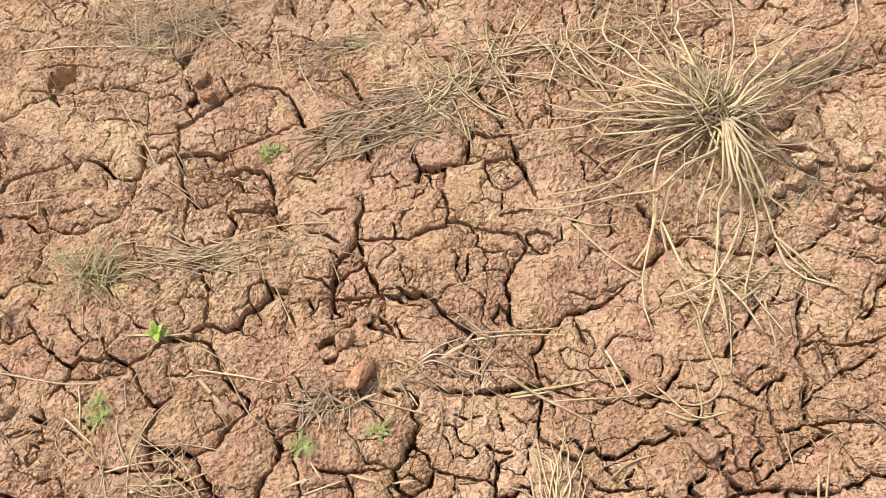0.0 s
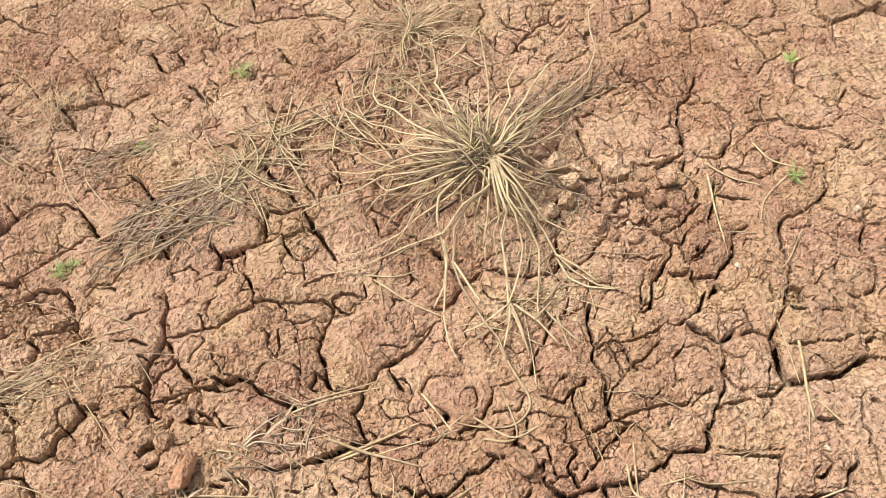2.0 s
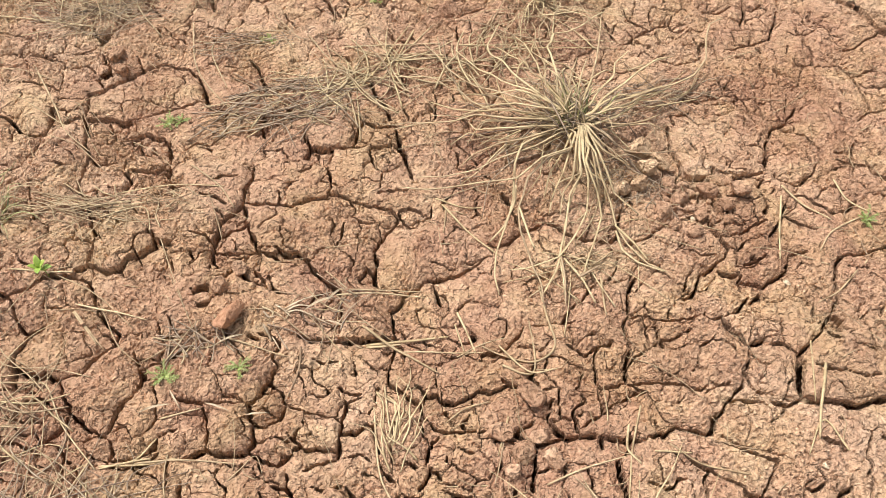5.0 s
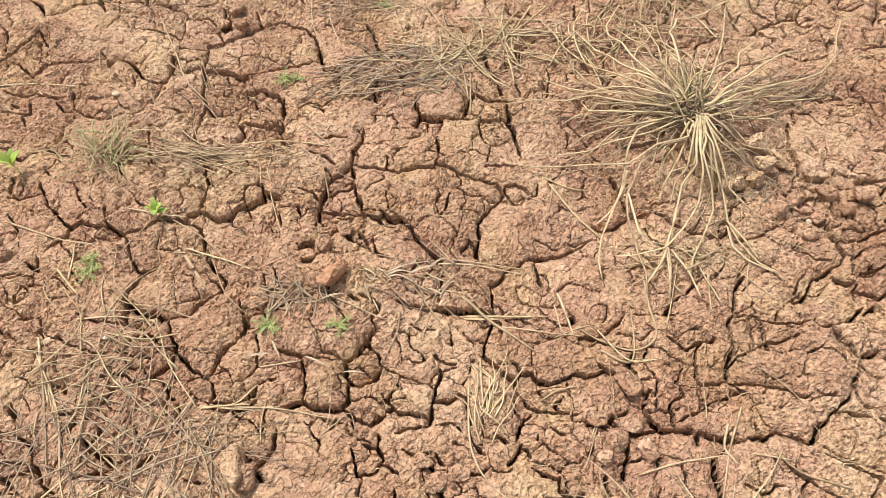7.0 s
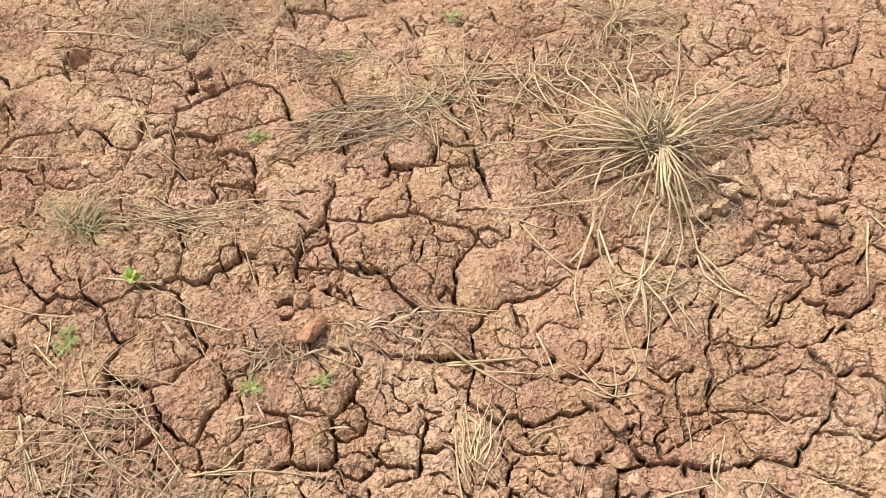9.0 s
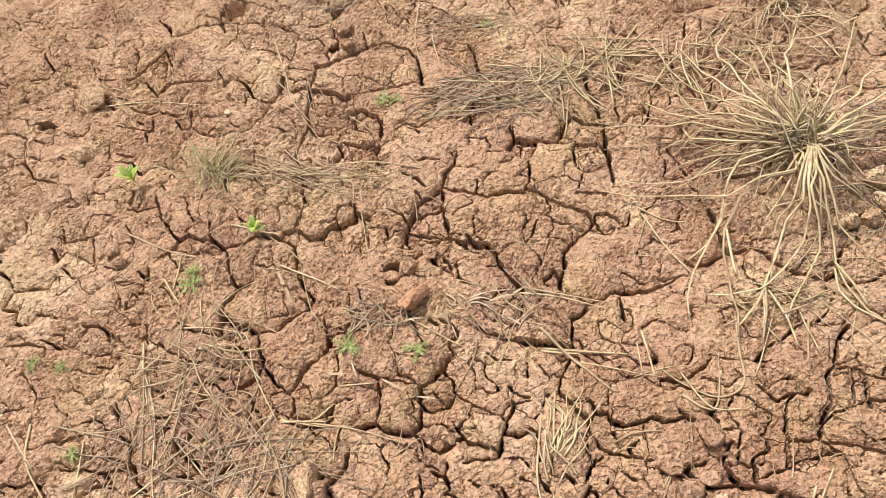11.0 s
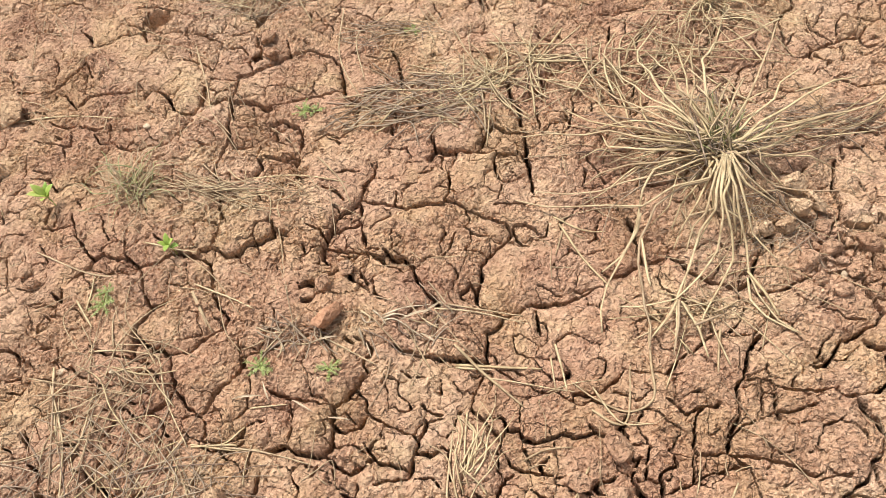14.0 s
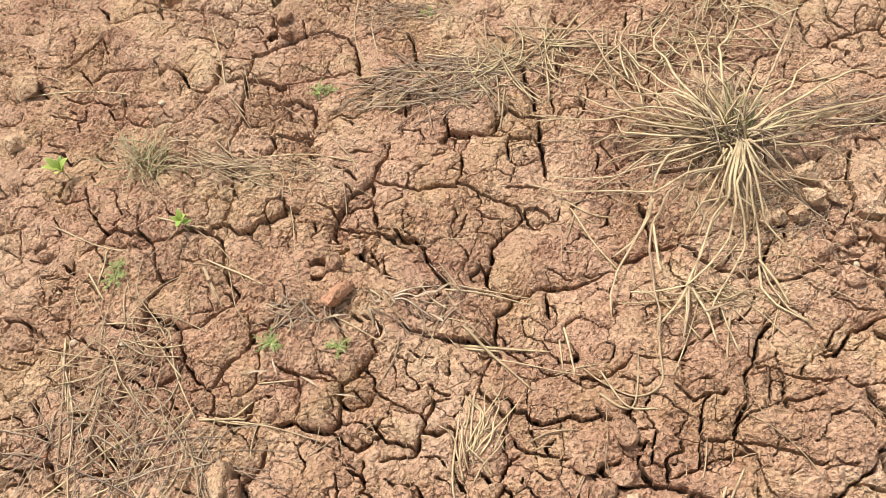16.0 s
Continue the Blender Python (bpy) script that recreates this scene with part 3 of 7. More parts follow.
crack(2, (0.535, 0.859), (0.541, 0.843), (0.553, 0.844), (0.567, 0.829))
crack(2, (0.507, 0.841), (0.519, 0.836), (0.534, 0.854))
crack(2, (0.494, 0.840), (0.496, 0.824), (0.517, 0.826))
crack(1, (0.519, 0.815), (0.550, 0.828), (0.557, 0.845))
crack(1, (0.571, 0.830), (0.574, 0.804), (0.555, 0.787))
crack(1, (0.482, 0.872), (0.498, 0.868), (0.504, 0.852))
crack(1, (0.580, 0.896), (0.581, 0.879), (0.567, 0.873), (0.542, 0.876))
crack(1, (0.610, 0.876), (0.612, 0.849), (0.636, 0.845), (0.661, 0.852))
crack(1, (0.592, 0.831), (0.617, 0.833), (0.641, 0.830))
crack(2, (0.459, 0.951), (0.481, 0.953), (0.493, 0.972))
crack(2, (0.486, 0.900), (0.478, 0.872))
crack(1, (0.561, 0.952), (0.571, 0.935))
crack(2, (0.383, 0.683), (0.402, 0.680), (0.422, 0.681))
crack(3, (0.420, 0.663), (0.434, 0.687))
crack(2, (0.631, 0.730), (0.606, 0.714), (0.580, 0.702))
crack(2, (0.360, 0.723), (0.367, 0.714))
crack(2, (0.335, 0.630), (0.357, 0.658), (0.383, 0.683))
crack(3, (0.322, 0.611), (0.331, 0.621), (0.335, 0.630))
crack(2, (0.269, 0.612), (0.292, 0.609), (0.322, 0.611), (0.338, 0.614))
crack(3, (0.215, 0.569), (0.237, 0.571), (0.253, 0.585), (0.269, 0.607))
crack(2, (0.207, 0.556), (0.225, 0.554), (0.237, 0.563), (0.266, 0.553), (0.281, 0.554))
crack(3, (0.281, 0.554), (0.278, 0.534), (0.268, 0.521))
crack(2, (0.268, 0.521), (0.250, 0.520), (0.239, 0.527))
crack(1, (0.278, 0.534), (0.286, 0.523), (0.289, 0.512), (0.281, 0.499))
crack(2, (0.327, 0.578), (0.337, 0.571), (0.352, 0.565), (0.375, 0.578))
crack(3, (0.341, 0.571), (0.351, 0.564))
crack(3, (0.375, 0.578), (0.382, 0.578), (0.391, 0.587))
crack(2, (0.362, 0.561), (0.358, 0.525), (0.364, 0.514), (0.386, 0.519), (0.401, 0.524))
crack(1, (0.362, 0.561), (0.375, 0.578))
crack(3, (0.401, 0.524), (0.402, 0.544), (0.406, 0.560), (0.413, 0.573))
crack(2, (0.413, 0.573), (0.410, 0.593), (0.409, 0.610), (0.414, 0.623))
crack(2, (0.420, 0.663), (0.414, 0.623))
crack(2, (0.414, 0.618), (0.434, 0.629), (0.437, 0.603), (0.437, 0.579))
crack(1, (0.403, 0.544), (0.417, 0.561), (0.429, 0.570))
crack(2, (0.438, 0.608), (0.453, 0.609), (0.453, 0.588))
crack(3, (0.453, 0.588), (0.459, 0.576))
crack(2, (0.453, 0.588), (0.476, 0.590), (0.488, 0.599))
crack(3, (0.488, 0.599), (0.500, 0.604))
crack(2, (0.438, 0.629), (0.466, 0.618), (0.496, 0.621), (0.519, 0.627))
crack(3, (0.509, 0.670), (0.515, 0.661))
crack(2, (0.495, 0.655), (0.510, 0.656), (0.520, 0.670))
crack(3, (0.557, 0.630), (0.540, 0.620), (0.530, 0.623), (0.525, 0.636))
crack(2, (0.557, 0.630), (0.573, 0.635), (0.588, 0.654))
crack(2, (0.519, 0.627), (0.530, 0.623))
crack(4, (0.547, 0.619), (0.558, 0.600), (0.570, 0.589), (0.575, 0.581))
crack(3, (0.575, 0.581), (0.597, 0.587))
crack(3, (0.575, 0.577), (0.574, 0.558), (0.560, 0.545))
crack(3, (0.560, 0.545), (0.564, 0.530), (0.571, 0.519), (0.580, 0.516))
crack(2, (0.400, 0.522), (0.429, 0.524), (0.465, 0.526), (0.482, 0.523), (0.491, 0.516), (0.506, 0.521))
crack(1, (0.531, 0.594), (0.510, 0.580), (0.502, 0.556), (0.488, 0.539))
crack(2, (0.421, 0.514), (0.434, 0.486), (0.442, 0.472), (0.454, 0.464))
crack(2, (0.401, 0.524), (0.421, 0.514))
crack(4, (0.454, 0.464), (0.480, 0.461), (0.500, 0.456))
crack(4, (0.500, 0.456), (0.509, 0.474), (0.512, 0.485))
crack(3, (0.511, 0.478), (0.527, 0.490), (0.529, 0.501))
crack(2, (0.529, 0.501), (0.550, 0.503), (0.576, 0.501))
crack(2, (0.560, 0.545), (0.547, 0.517), (0.529, 0.501))
crack(2, (0.418, 0.449), (0.439, 0.454), (0.454, 0.462))
crack(3, (0.250, 0.456), (0.268, 0.465), (0.279, 0.473))
crack(2, (0.250, 0.456), (0.260, 0.450), (0.270, 0.444))
crack(3, (0.296, 0.471), (0.303, 0.461), (0.316, 0.451), (0.331, 0.452))
crack(3, (0.333, 0.456), (0.333, 0.470), (0.329, 0.481))
crack(2, (0.334, 0.463), (0.360, 0.476))
crack(2, (0.360, 0.476), (0.383, 0.496), (0.424, 0.511))
crack(1, (0.285, 0.504), (0.295, 0.493), (0.306, 0.498))
crack(2, (0.302, 0.497), (0.299, 0.486), (0.296, 0.471))
crack(2, (0.253, 0.446), (0.243, 0.449), (0.225, 0.444))
crack(2, (0.270, 0.444), (0.280, 0.441), (0.316, 0.451))
crack(1, (0.206, 0.513), (0.228, 0.510), (0.250, 0.520))
crack(1, (0.205, 0.456), (0.219, 0.461))
crack(2, (0.331, 0.450), (0.353, 0.452))
crack(2, (0.357, 0.451), (0.362, 0.436))
crack(1, (0.338, 0.508), (0.344, 0.497), (0.329, 0.481))
crack(1, (0.360, 0.510), (0.364, 0.488), (0.360, 0.476))
crack(2, (0.445, 1.260), (0.470, 1.302), (0.468, 1.327))
crack(2, (0.493, 1.279), (0.500, 1.256), (0.518, 1.241), (0.536, 1.227))
crack(3, (0.536, 1.227), (0.544, 1.243), (0.576, 1.253), (0.585, 1.277))
crack(2, (0.574, 1.245), (0.587, 1.230), (0.598, 1.239))
crack(2, (0.471, 1.185), (0.492, 1.194), (0.504, 1.210), (0.536, 1.227))
crack(3, (0.499, 1.210), (0.503, 1.187))
crack(2, (0.659, 1.322), (0.658, 1.290), (0.678, 1.288), (0.703, 1.308))
crack(3, (0.731, 1.343), (0.727, 1.302), (0.711, 1.254))
crack(2, (0.727, 1.302), (0.740, 1.295), (0.759, 1.312))
crack(2, (0.535, 1.153), (0.571, 1.141), (0.607, 1.151), (0.619, 1.166))
crack(2, (0.639, 1.097), (0.636, 1.064), (0.616, 1.056), (0.592, 1.048))
crack(3, (0.592, 1.048), (0.565, 1.052))
crack(2, (0.636, 1.060), (0.667, 1.059), (0.691, 1.061))
crack(2, (0.667, 1.059), (0.674, 1.028), (0.682, 1.003))
crack(2, (0.541, 1.019), (0.541, 0.993))
crack(2, (0.544, 1.012), (0.569, 1.020))
crack(2, (0.694, 1.074), (0.695, 1.042), (0.699, 1.011))
crack(1, (0.511, 1.062), (0.527, 1.076))
crack(1, (0.720, 1.187), (0.731, 1.173))
crack(2, (0.450, 1.261), (0.460, 1.215), (0.471, 1.185))
crack(3, (0.760, 1.044), (0.729, 1.001))
crack(3, (0.729, 1.001), (0.709, 0.993), (0.690, 0.963))
crack(4, (0.690, 0.963), (0.691, 0.942), (0.676, 0.908))
crack(2, (0.614, 1.043), (0.635, 1.043))
crack(3, (0.533, 0.990), (0.528, 0.973))
crack(2, (0.528, 0.973), (0.525, 0.933))
crack(2, (0.525, 0.933), (0.564, 0.921), (0.599, 0.909), (0.634, 0.896), (0.637, 0.894))
crack(3, (0.665, 0.882), (0.654, 0.862))
crack(3, (0.746, 0.893), (0.725, 0.873), (0.701, 0.875))
crack(2, (0.682, 0.891), (0.701, 0.875))
crack(2, (0.718, 0.990), (0.758, 0.983), (0.778, 0.946))
crack(1, (0.770, 0.941), (0.762, 0.915), (0.746, 0.893))
crack(2, (0.836, 0.962), (0.818, 0.924))
crack(2, (0.794, 0.925), (0.815, 0.922), (0.839, 0.916))
crack(2, (0.842, 0.923), (0.846, 0.899), (0.870, 0.883), (0.906, 0.870))
crack(3, (0.978, 0.973), (0.976, 0.950))
crack(2, (0.965, 0.931), (0.941, 0.909), (0.934, 0.889), (0.910, 0.876))
crack(3, (0.802, 0.838), (0.781, 0.818))
crack(2, (0.781, 0.818), (0.758, 0.814), (0.733, 0.836))
crack(1, (0.853, 0.805), (0.843, 0.769))
crack(2, (0.843, 0.769), (0.817, 0.752), (0.798, 0.747))
crack(3, (0.798, 0.747), (0.780, 0.741), (0.753, 0.738), (0.739, 0.725))
crack(3, (0.746, 0.735), (0.719, 0.690))
crack(3, (0.887, 0.720), (0.871, 0.720), (0.857, 0.696))
crack(2, (0.660, 0.842), (0.672, 0.836), (0.693, 0.838))
crack(3, (0.654, 0.820), (0.648, 0.799))
crack(2, (0.654, 0.820), (0.641, 0.799))
crack(2, (0.693, 0.838), (0.669, 0.789), (0.644, 0.767))
crack(2, (0.681, 0.803), (0.712, 0.785), (0.721, 0.782))
crack(2, (0.665, 0.771), (0.657, 0.744), (0.667, 0.734), (0.699, 0.740))
crack(2, (0.641, 0.762), (0.654, 0.747))
crack(2, (0.574, 0.865), (0.572, 0.857), (0.557, 0.856))
crack(1, (0.851, 0.840), (0.858, 0.824))
crack(2, (0.857, 0.696), (0.836, 0.671), (0.820, 0.653))
crack(1, (0.489, 0.815), (0.481, 0.786))
crack(1, (0.592, 0.821), (0.587, 0.801), (0.583, 0.798))
crack(1, (0.822, 0.967), (0.816, 0.947), (0.796, 0.939))
crack(1, (0.696, 0.843), (0.723, 0.847), (0.733, 0.836))
crack(2, (0.978, 0.934), (0.989, 0.914), (1.005, 0.901))
crack(1, (0.525, 0.933), (0.537, 0.902), (0.517, 0.852))
crack(3, (1.156, 0.917), (1.145, 0.889), (1.142, 0.859))
crack(3, (1.147, 0.857), (1.129, 0.833), (1.112, 0.824))
crack(3, (1.112, 0.824), (1.105, 0.790), (1.084, 0.768), (1.064, 0.748))
crack(2, (1.099, 0.866), (1.126, 0.888), (1.142, 0.898))
crack(2, (1.142, 0.859), (1.161, 0.852), (1.199, 0.846))
crack(2, (0.955, 0.734), (0.983, 0.744), (0.999, 0.751), (1.030, 0.747), (1.064, 0.748))
crack(2, (0.955, 0.734), (0.974, 0.714), (0.972, 0.701))
crack(3, (0.975, 0.707), (0.963, 0.685))
crack(1, (0.984, 0.703), (1.019, 0.684), (1.022, 0.663), (1.032, 0.647))
crack(3, (1.024, 0.643), (1.047, 0.660), (1.076, 0.669))
crack(2, (1.067, 0.719), (1.064, 0.700), (1.078, 0.695))
crack(1, (1.078, 0.695), (1.074, 0.683), (1.076, 0.669))
crack(2, (1.064, 0.748), (1.067, 0.719))
crack(3, (1.106, 0.658), (1.129, 0.650), (1.154, 0.653))
crack(2, (1.154, 0.653), (1.176, 0.652), (1.189, 0.661))
crack(2, (1.076, 0.669), (1.089, 0.658), (1.106, 0.658))
crack(3, (1.164, 0.630), (1.136, 0.601), (1.124, 0.593))
crack(2, (1.136, 0.601), (1.161, 0.605))
crack(2, (1.164, 0.630), (1.176, 0.652))
crack(2, (1.079, 0.636), (1.055, 0.626), (1.040, 0.613), (1.036, 0.604))
crack(3, (1.034, 0.605), (1.064, 0.594), (1.086, 0.595))
crack(3, (1.025, 0.637), (1.031, 0.616), (1.029, 0.598), (1.005, 0.565))
crack(3, (1.107, 0.572), (1.127, 0.549), (1.148, 0.523))
crack(2, (1.086, 0.595), (1.107, 0.572))
crack(2, (1.124, 0.593), (1.105, 0.576))
crack(2, (1.230, 0.766), (1.212, 0.743))
crack(2, (1.215, 0.801), (1.220, 0.792), (1.244, 0.791))
crack(2, (1.231, 0.751), (1.208, 0.730), (1.205, 0.710), (1.223, 0.703))
crack(3, (1.241, 0.696), (1.260, 0.704))
crack(2, (1.207, 0.661), (1.203, 0.649), (1.216, 0.651))
crack(2, (1.216, 0.637), (1.204, 0.615))
crack(2, (1.063, 0.865), (1.080, 0.855), (1.101, 0.851))
crack(1, (1.126, 0.811), (1.150, 0.803), (1.177, 0.808))
crack(1, (1.011, 0.575), (1.030, 0.585), (1.061, 0.590))
crack(1, (0.885, 0.683), (0.862, 0.655))
crack(1, (0.897, 0.660), (0.877, 0.637))
crack(2, (0.876, 0.644), (0.895, 0.642), (0.902, 0.628))
crack(2, (0.857, 0.696), (0.885, 0.683), (0.911, 0.667), (0.963, 0.685))
crack(2, (0.554, 0.696), (0.569, 0.690), (0.578, 0.695))
crack(2, (0.585, 0.693), (0.581, 0.685), (0.597, 0.679), (0.613, 0.673))
crack(3, (0.613, 0.673), (0.629, 0.686), (0.653, 0.698), (0.667, 0.734))
crack(2, (0.584, 0.663), (0.581, 0.685))
crack(1, (0.587, 0.639), (0.592, 0.621), (0.606, 0.621), (0.621, 0.615))
crack(2, (0.605, 0.582), (0.609, 0.583), (0.623, 0.583))
crack(2, (0.627, 0.618), (0.622, 0.599), (0.623, 0.583), (0.639, 0.570))
crack(3, (0.637, 0.567), (0.654, 0.582), (0.678, 0.599))
crack(4, (0.640, 0.566), (0.635, 0.538), (0.627, 0.506))
crack(2, (0.678, 0.599), (0.701, 0.634))
crack(3, (0.586, 0.504), (0.610, 0.498), (0.627, 0.506))
crack(1, (0.535, 0.522), (0.513, 0.528))
crack(1, (0.454, 0.537), (0.458, 0.538), (0.476, 0.541))
crack(3, (0.701, 0.634), (0.721, 0.661), (0.727, 0.682), (0.719, 0.690))
crack(2, (0.701, 0.634), (0.715, 0.623), (0.740, 0.625), (0.752, 0.638))
crack(2, (0.686, 0.607), (0.702, 0.601), (0.713, 0.624))
crack(2, (0.652, 0.551), (0.671, 0.544), (0.698, 0.544), (0.724, 0.539), (0.740, 0.543))
crack(3, (0.627, 0.506), (0.648, 0.503), (0.667, 0.505), (0.678, 0.501))
crack(4, (0.678, 0.501), (0.699, 0.498), (0.721, 0.504))
crack(3, (0.721, 0.504), (0.744, 0.511))
crack(2, (0.752, 0.638), (0.770, 0.619), (0.770, 0.602), (0.771, 0.580))
crack(4, (0.770, 0.586), (0.767, 0.565), (0.767, 0.552))
crack(3, (0.770, 0.602), (0.790, 0.595), (0.812, 0.598), (0.833, 0.624), (0.834, 0.642))
crack(2, (0.766, 0.550), (0.767, 0.533), (0.789, 0.523), (0.812, 0.521), (0.838, 0.516))
crack(2, (0.744, 0.511), (0.753, 0.528), (0.767, 0.533))
crack(1, (0.698, 0.586), (0.682, 0.598))
crack(1, (0.678, 0.643), (0.673, 0.617))
crack(2, (0.644, 0.457), (0.662, 0.450), (0.668, 0.438))
crack(2, (0.744, 0.511), (0.767, 0.502), (0.792, 0.498), (0.814, 0.494))
crack(3, (1.025, 0.557), (1.004, 0.525), (1.002, 0.512))
crack(3, (1.002, 0.512), (1.024, 0.500), (1.052, 0.495))
crack(2, (1.052, 0.495), (1.068, 0.495), (1.092, 0.492), (1.111, 0.479))
crack(3, (1.002, 0.512), (0.982, 0.489), (0.961, 0.464))
crack(3, (0.916, 0.514), (0.940, 0.505), (0.947, 0.494), (0.965, 0.484), (0.966, 0.473))
crack(3, (0.961, 0.464), (0.973, 0.454), (0.985, 0.450))
crack(3, (0.962, 0.464), (0.941, 0.446), (0.928, 0.425), (0.914, 0.415))
crack(3, (0.914, 0.415), (0.885, 0.416), (0.872, 0.412))
crack(2, (0.914, 0.415), (0.930, 0.404), (0.949, 0.397), (0.960, 0.380))
crack(4, (0.960, 0.380), (0.988, 0.377), (1.011, 0.375))
crack(3, (0.857, 0.437), (0.873, 0.426), (0.876, 0.412))
crack(4, (0.800, 0.430), (0.790, 0.426), (0.776, 0.415), (0.767, 0.409))
crack(3, (0.821, 0.441), (0.812, 0.435), (0.800, 0.430))
crack(3, (0.800, 0.430), (0.795, 0.403), (0.790, 0.382))
crack(3, (0.790, 0.382), (0.810, 0.377))
crack(2, (0.810, 0.377), (0.804, 0.362), (0.810, 0.351), (0.841, 0.350))
crack(4, (0.941, 0.356), (0.934, 0.335), (0.936, 0.320), (0.923, 0.298))
crack(2, (0.874, 0.411), (0.878, 0.400), (0.915, 0.385), (0.949, 0.372), (0.941, 0.356))
crack(3, (0.841, 0.350), (0.859, 0.343))
crack(2, (0.859, 0.343), (0.873, 0.354), (0.891, 0.366))
crack(3, (0.917, 0.552), (0.939, 0.561))
crack(2, (0.901, 0.604), (0.887, 0.575), (0.882, 0.560), (0.917, 0.552))
crack(3, (0.882, 0.560), (0.875, 0.535), (0.868, 0.516))
crack(2, (0.868, 0.516), (0.886, 0.514), (0.899, 0.526), (0.916, 0.514))
crack(3, (0.838, 0.516), (0.855, 0.519), (0.869, 0.518))
crack(1, (0.873, 0.592), (0.869, 0.570))
crack(2, (0.742, 0.419), (0.747, 0.412), (0.767, 0.409))
crack(2, (0.751, 0.378), (0.768, 0.376), (0.789, 0.379))
crack(2, (0.767, 0.409), (0.751, 0.378))
crack(3, (0.710, 0.390), (0.718, 0.396), (0.742, 0.419))
crack(1, (0.942, 0.537), (0.937, 0.522), (0.940, 0.505))
crack(1, (0.847, 0.492), (0.856, 0.478), (0.838, 0.465), (0.821, 0.441))
crack(1, (0.881, 0.500), (0.862, 0.466), (0.857, 0.437))
crack(1, (1.002, 0.433), (0.989, 0.417), (0.949, 0.397))
crack(2, (1.073, 0.482), (1.064, 0.458), (1.079, 0.441))
crack(1, (1.037, 0.457), (1.031, 0.443))
crack(2, (1.025, 0.557), (1.008, 0.570))
crack(2, (0.365, 0.451), (0.387, 0.447), (0.408, 0.443))
crack(3, (0.380, 0.421), (0.379, 0.402), (0.382, 0.381), (0.388, 0.363))
crack(4, (0.388, 0.363), (0.379, 0.340), (0.370, 0.322))
crack(4, (0.385, 0.353), (0.406, 0.351), (0.420, 0.349))
crack(3, (0.420, 0.348), (0.442, 0.346), (0.460, 0.343))
crack(2, (0.420, 0.348), (0.423, 0.342), (0.422, 0.327), (0.427, 0.314))
crack(4, (0.473, 0.345), (0.486, 0.348), (0.502, 0.349))
crack(3, (0.502, 0.349), (0.516, 0.360))
crack(2, (0.460, 0.343), (0.473, 0.345))
crack(2, (0.489, 0.411), (0.482, 0.397), (0.481, 0.378), (0.477, 0.355), (0.474, 0.345))
crack(2, (0.413, 0.392), (0.431, 0.388), (0.444, 0.392), (0.447, 0.399), (0.459, 0.398))
crack(2, (0.460, 0.427), (0.476, 0.416), (0.489, 0.411), (0.508, 0.400))
crack(3, (0.508, 0.400), (0.521, 0.394), (0.526, 0.388), (0.535, 0.381), (0.547, 0.380))
crack(2, (0.526, 0.388), (0.529, 0.363), (0.539, 0.351), (0.556, 0.352))
crack(2, (0.556, 0.352), (0.542, 0.341), (0.529, 0.347), (0.516, 0.360))
crack(3, (0.662, 0.391), (0.643, 0.381), (0.629, 0.365))
crack(3, (0.629, 0.365), (0.632, 0.355), (0.640, 0.340), (0.651, 0.331))
crack(2, (0.603, 0.392), (0.613, 0.388), (0.632, 0.398))
crack(1, (0.632, 0.398), (0.624, 0.414))
crack(2, (0.587, 0.336), (0.575, 0.336), (0.562, 0.334), (0.563, 0.321), (0.559, 0.303), (0.570, 0.299))
crack(1, (0.570, 0.299), (0.595, 0.293), (0.606, 0.304))
crack(2, (0.602, 0.346), (0.611, 0.334), (0.609, 0.323), (0.606, 0.304))
crack(3, (0.506, 0.283), (0.490, 0.274), (0.471, 0.260), (0.459, 0.251))
crack(2, (0.506, 0.283), (0.526, 0.276), (0.538, 0.277))
crack(3, (0.454, 0.300), (0.451, 0.279), (0.454, 0.264), (0.459, 0.251))
crack(1, (0.455, 0.296), (0.455, 0.310), (0.471, 0.342))
crack(2, (0.332, 0.370), (0.332, 0.359), (0.326, 0.336))
crack(4, (0.326, 0.336), (0.337, 0.328), (0.353, 0.322), (0.370, 0.322))
crack(2, (0.370, 0.322), (0.365, 0.310))
crack(2, (0.279, 0.362), (0.295, 0.348), (0.326, 0.336))
crack(2, (0.539, 0.279), (0.571, 0.267), (0.591, 0.259))
crack(1, (0.394, 0.436), (0.384, 0.423))
crack(2, (0.506, 0.450), (0.543, 0.437), (0.578, 0.424), (0.559, 0.396), (0.547, 0.380))
crack(2, (0.547, 0.380), (0.591, 0.371), (0.629, 0.365))
crack(3, (0.651, 0.331), (0.694, 0.331), (0.712, 0.332), (0.727, 0.335), (0.761, 0.352))
crack(3, (0.633, 0.262), (0.645, 0.281), (0.655, 0.293))
crack(2, (0.694, 0.331), (0.679, 0.308), (0.667, 0.296), (0.655, 0.293))
crack(2, (0.675, 0.301), (0.688, 0.296), (0.700, 0.287), (0.713, 0.270))
crack(3, (0.751, 0.300), (0.740, 0.296), (0.727, 0.281), (0.713, 0.270))
crack(2, (0.751, 0.300), (0.742, 0.325), (0.727, 0.335))
crack(3, (0.724, 0.230), (0.738, 0.233), (0.757, 0.229))
crack(4, (0.741, 0.231), (0.759, 0.227), (0.790, 0.228))
crack(2, (0.744, 0.234), (0.757, 0.241), (0.775, 0.242))
crack(2, (0.724, 0.230), (0.719, 0.217), (0.727, 0.206))
crack(2, (0.741, 0.220), (0.727, 0.206))
crack(2, (0.693, 0.243), (0.680, 0.221))
crack(1, (0.678, 0.218), (0.696, 0.215), (0.719, 0.217))
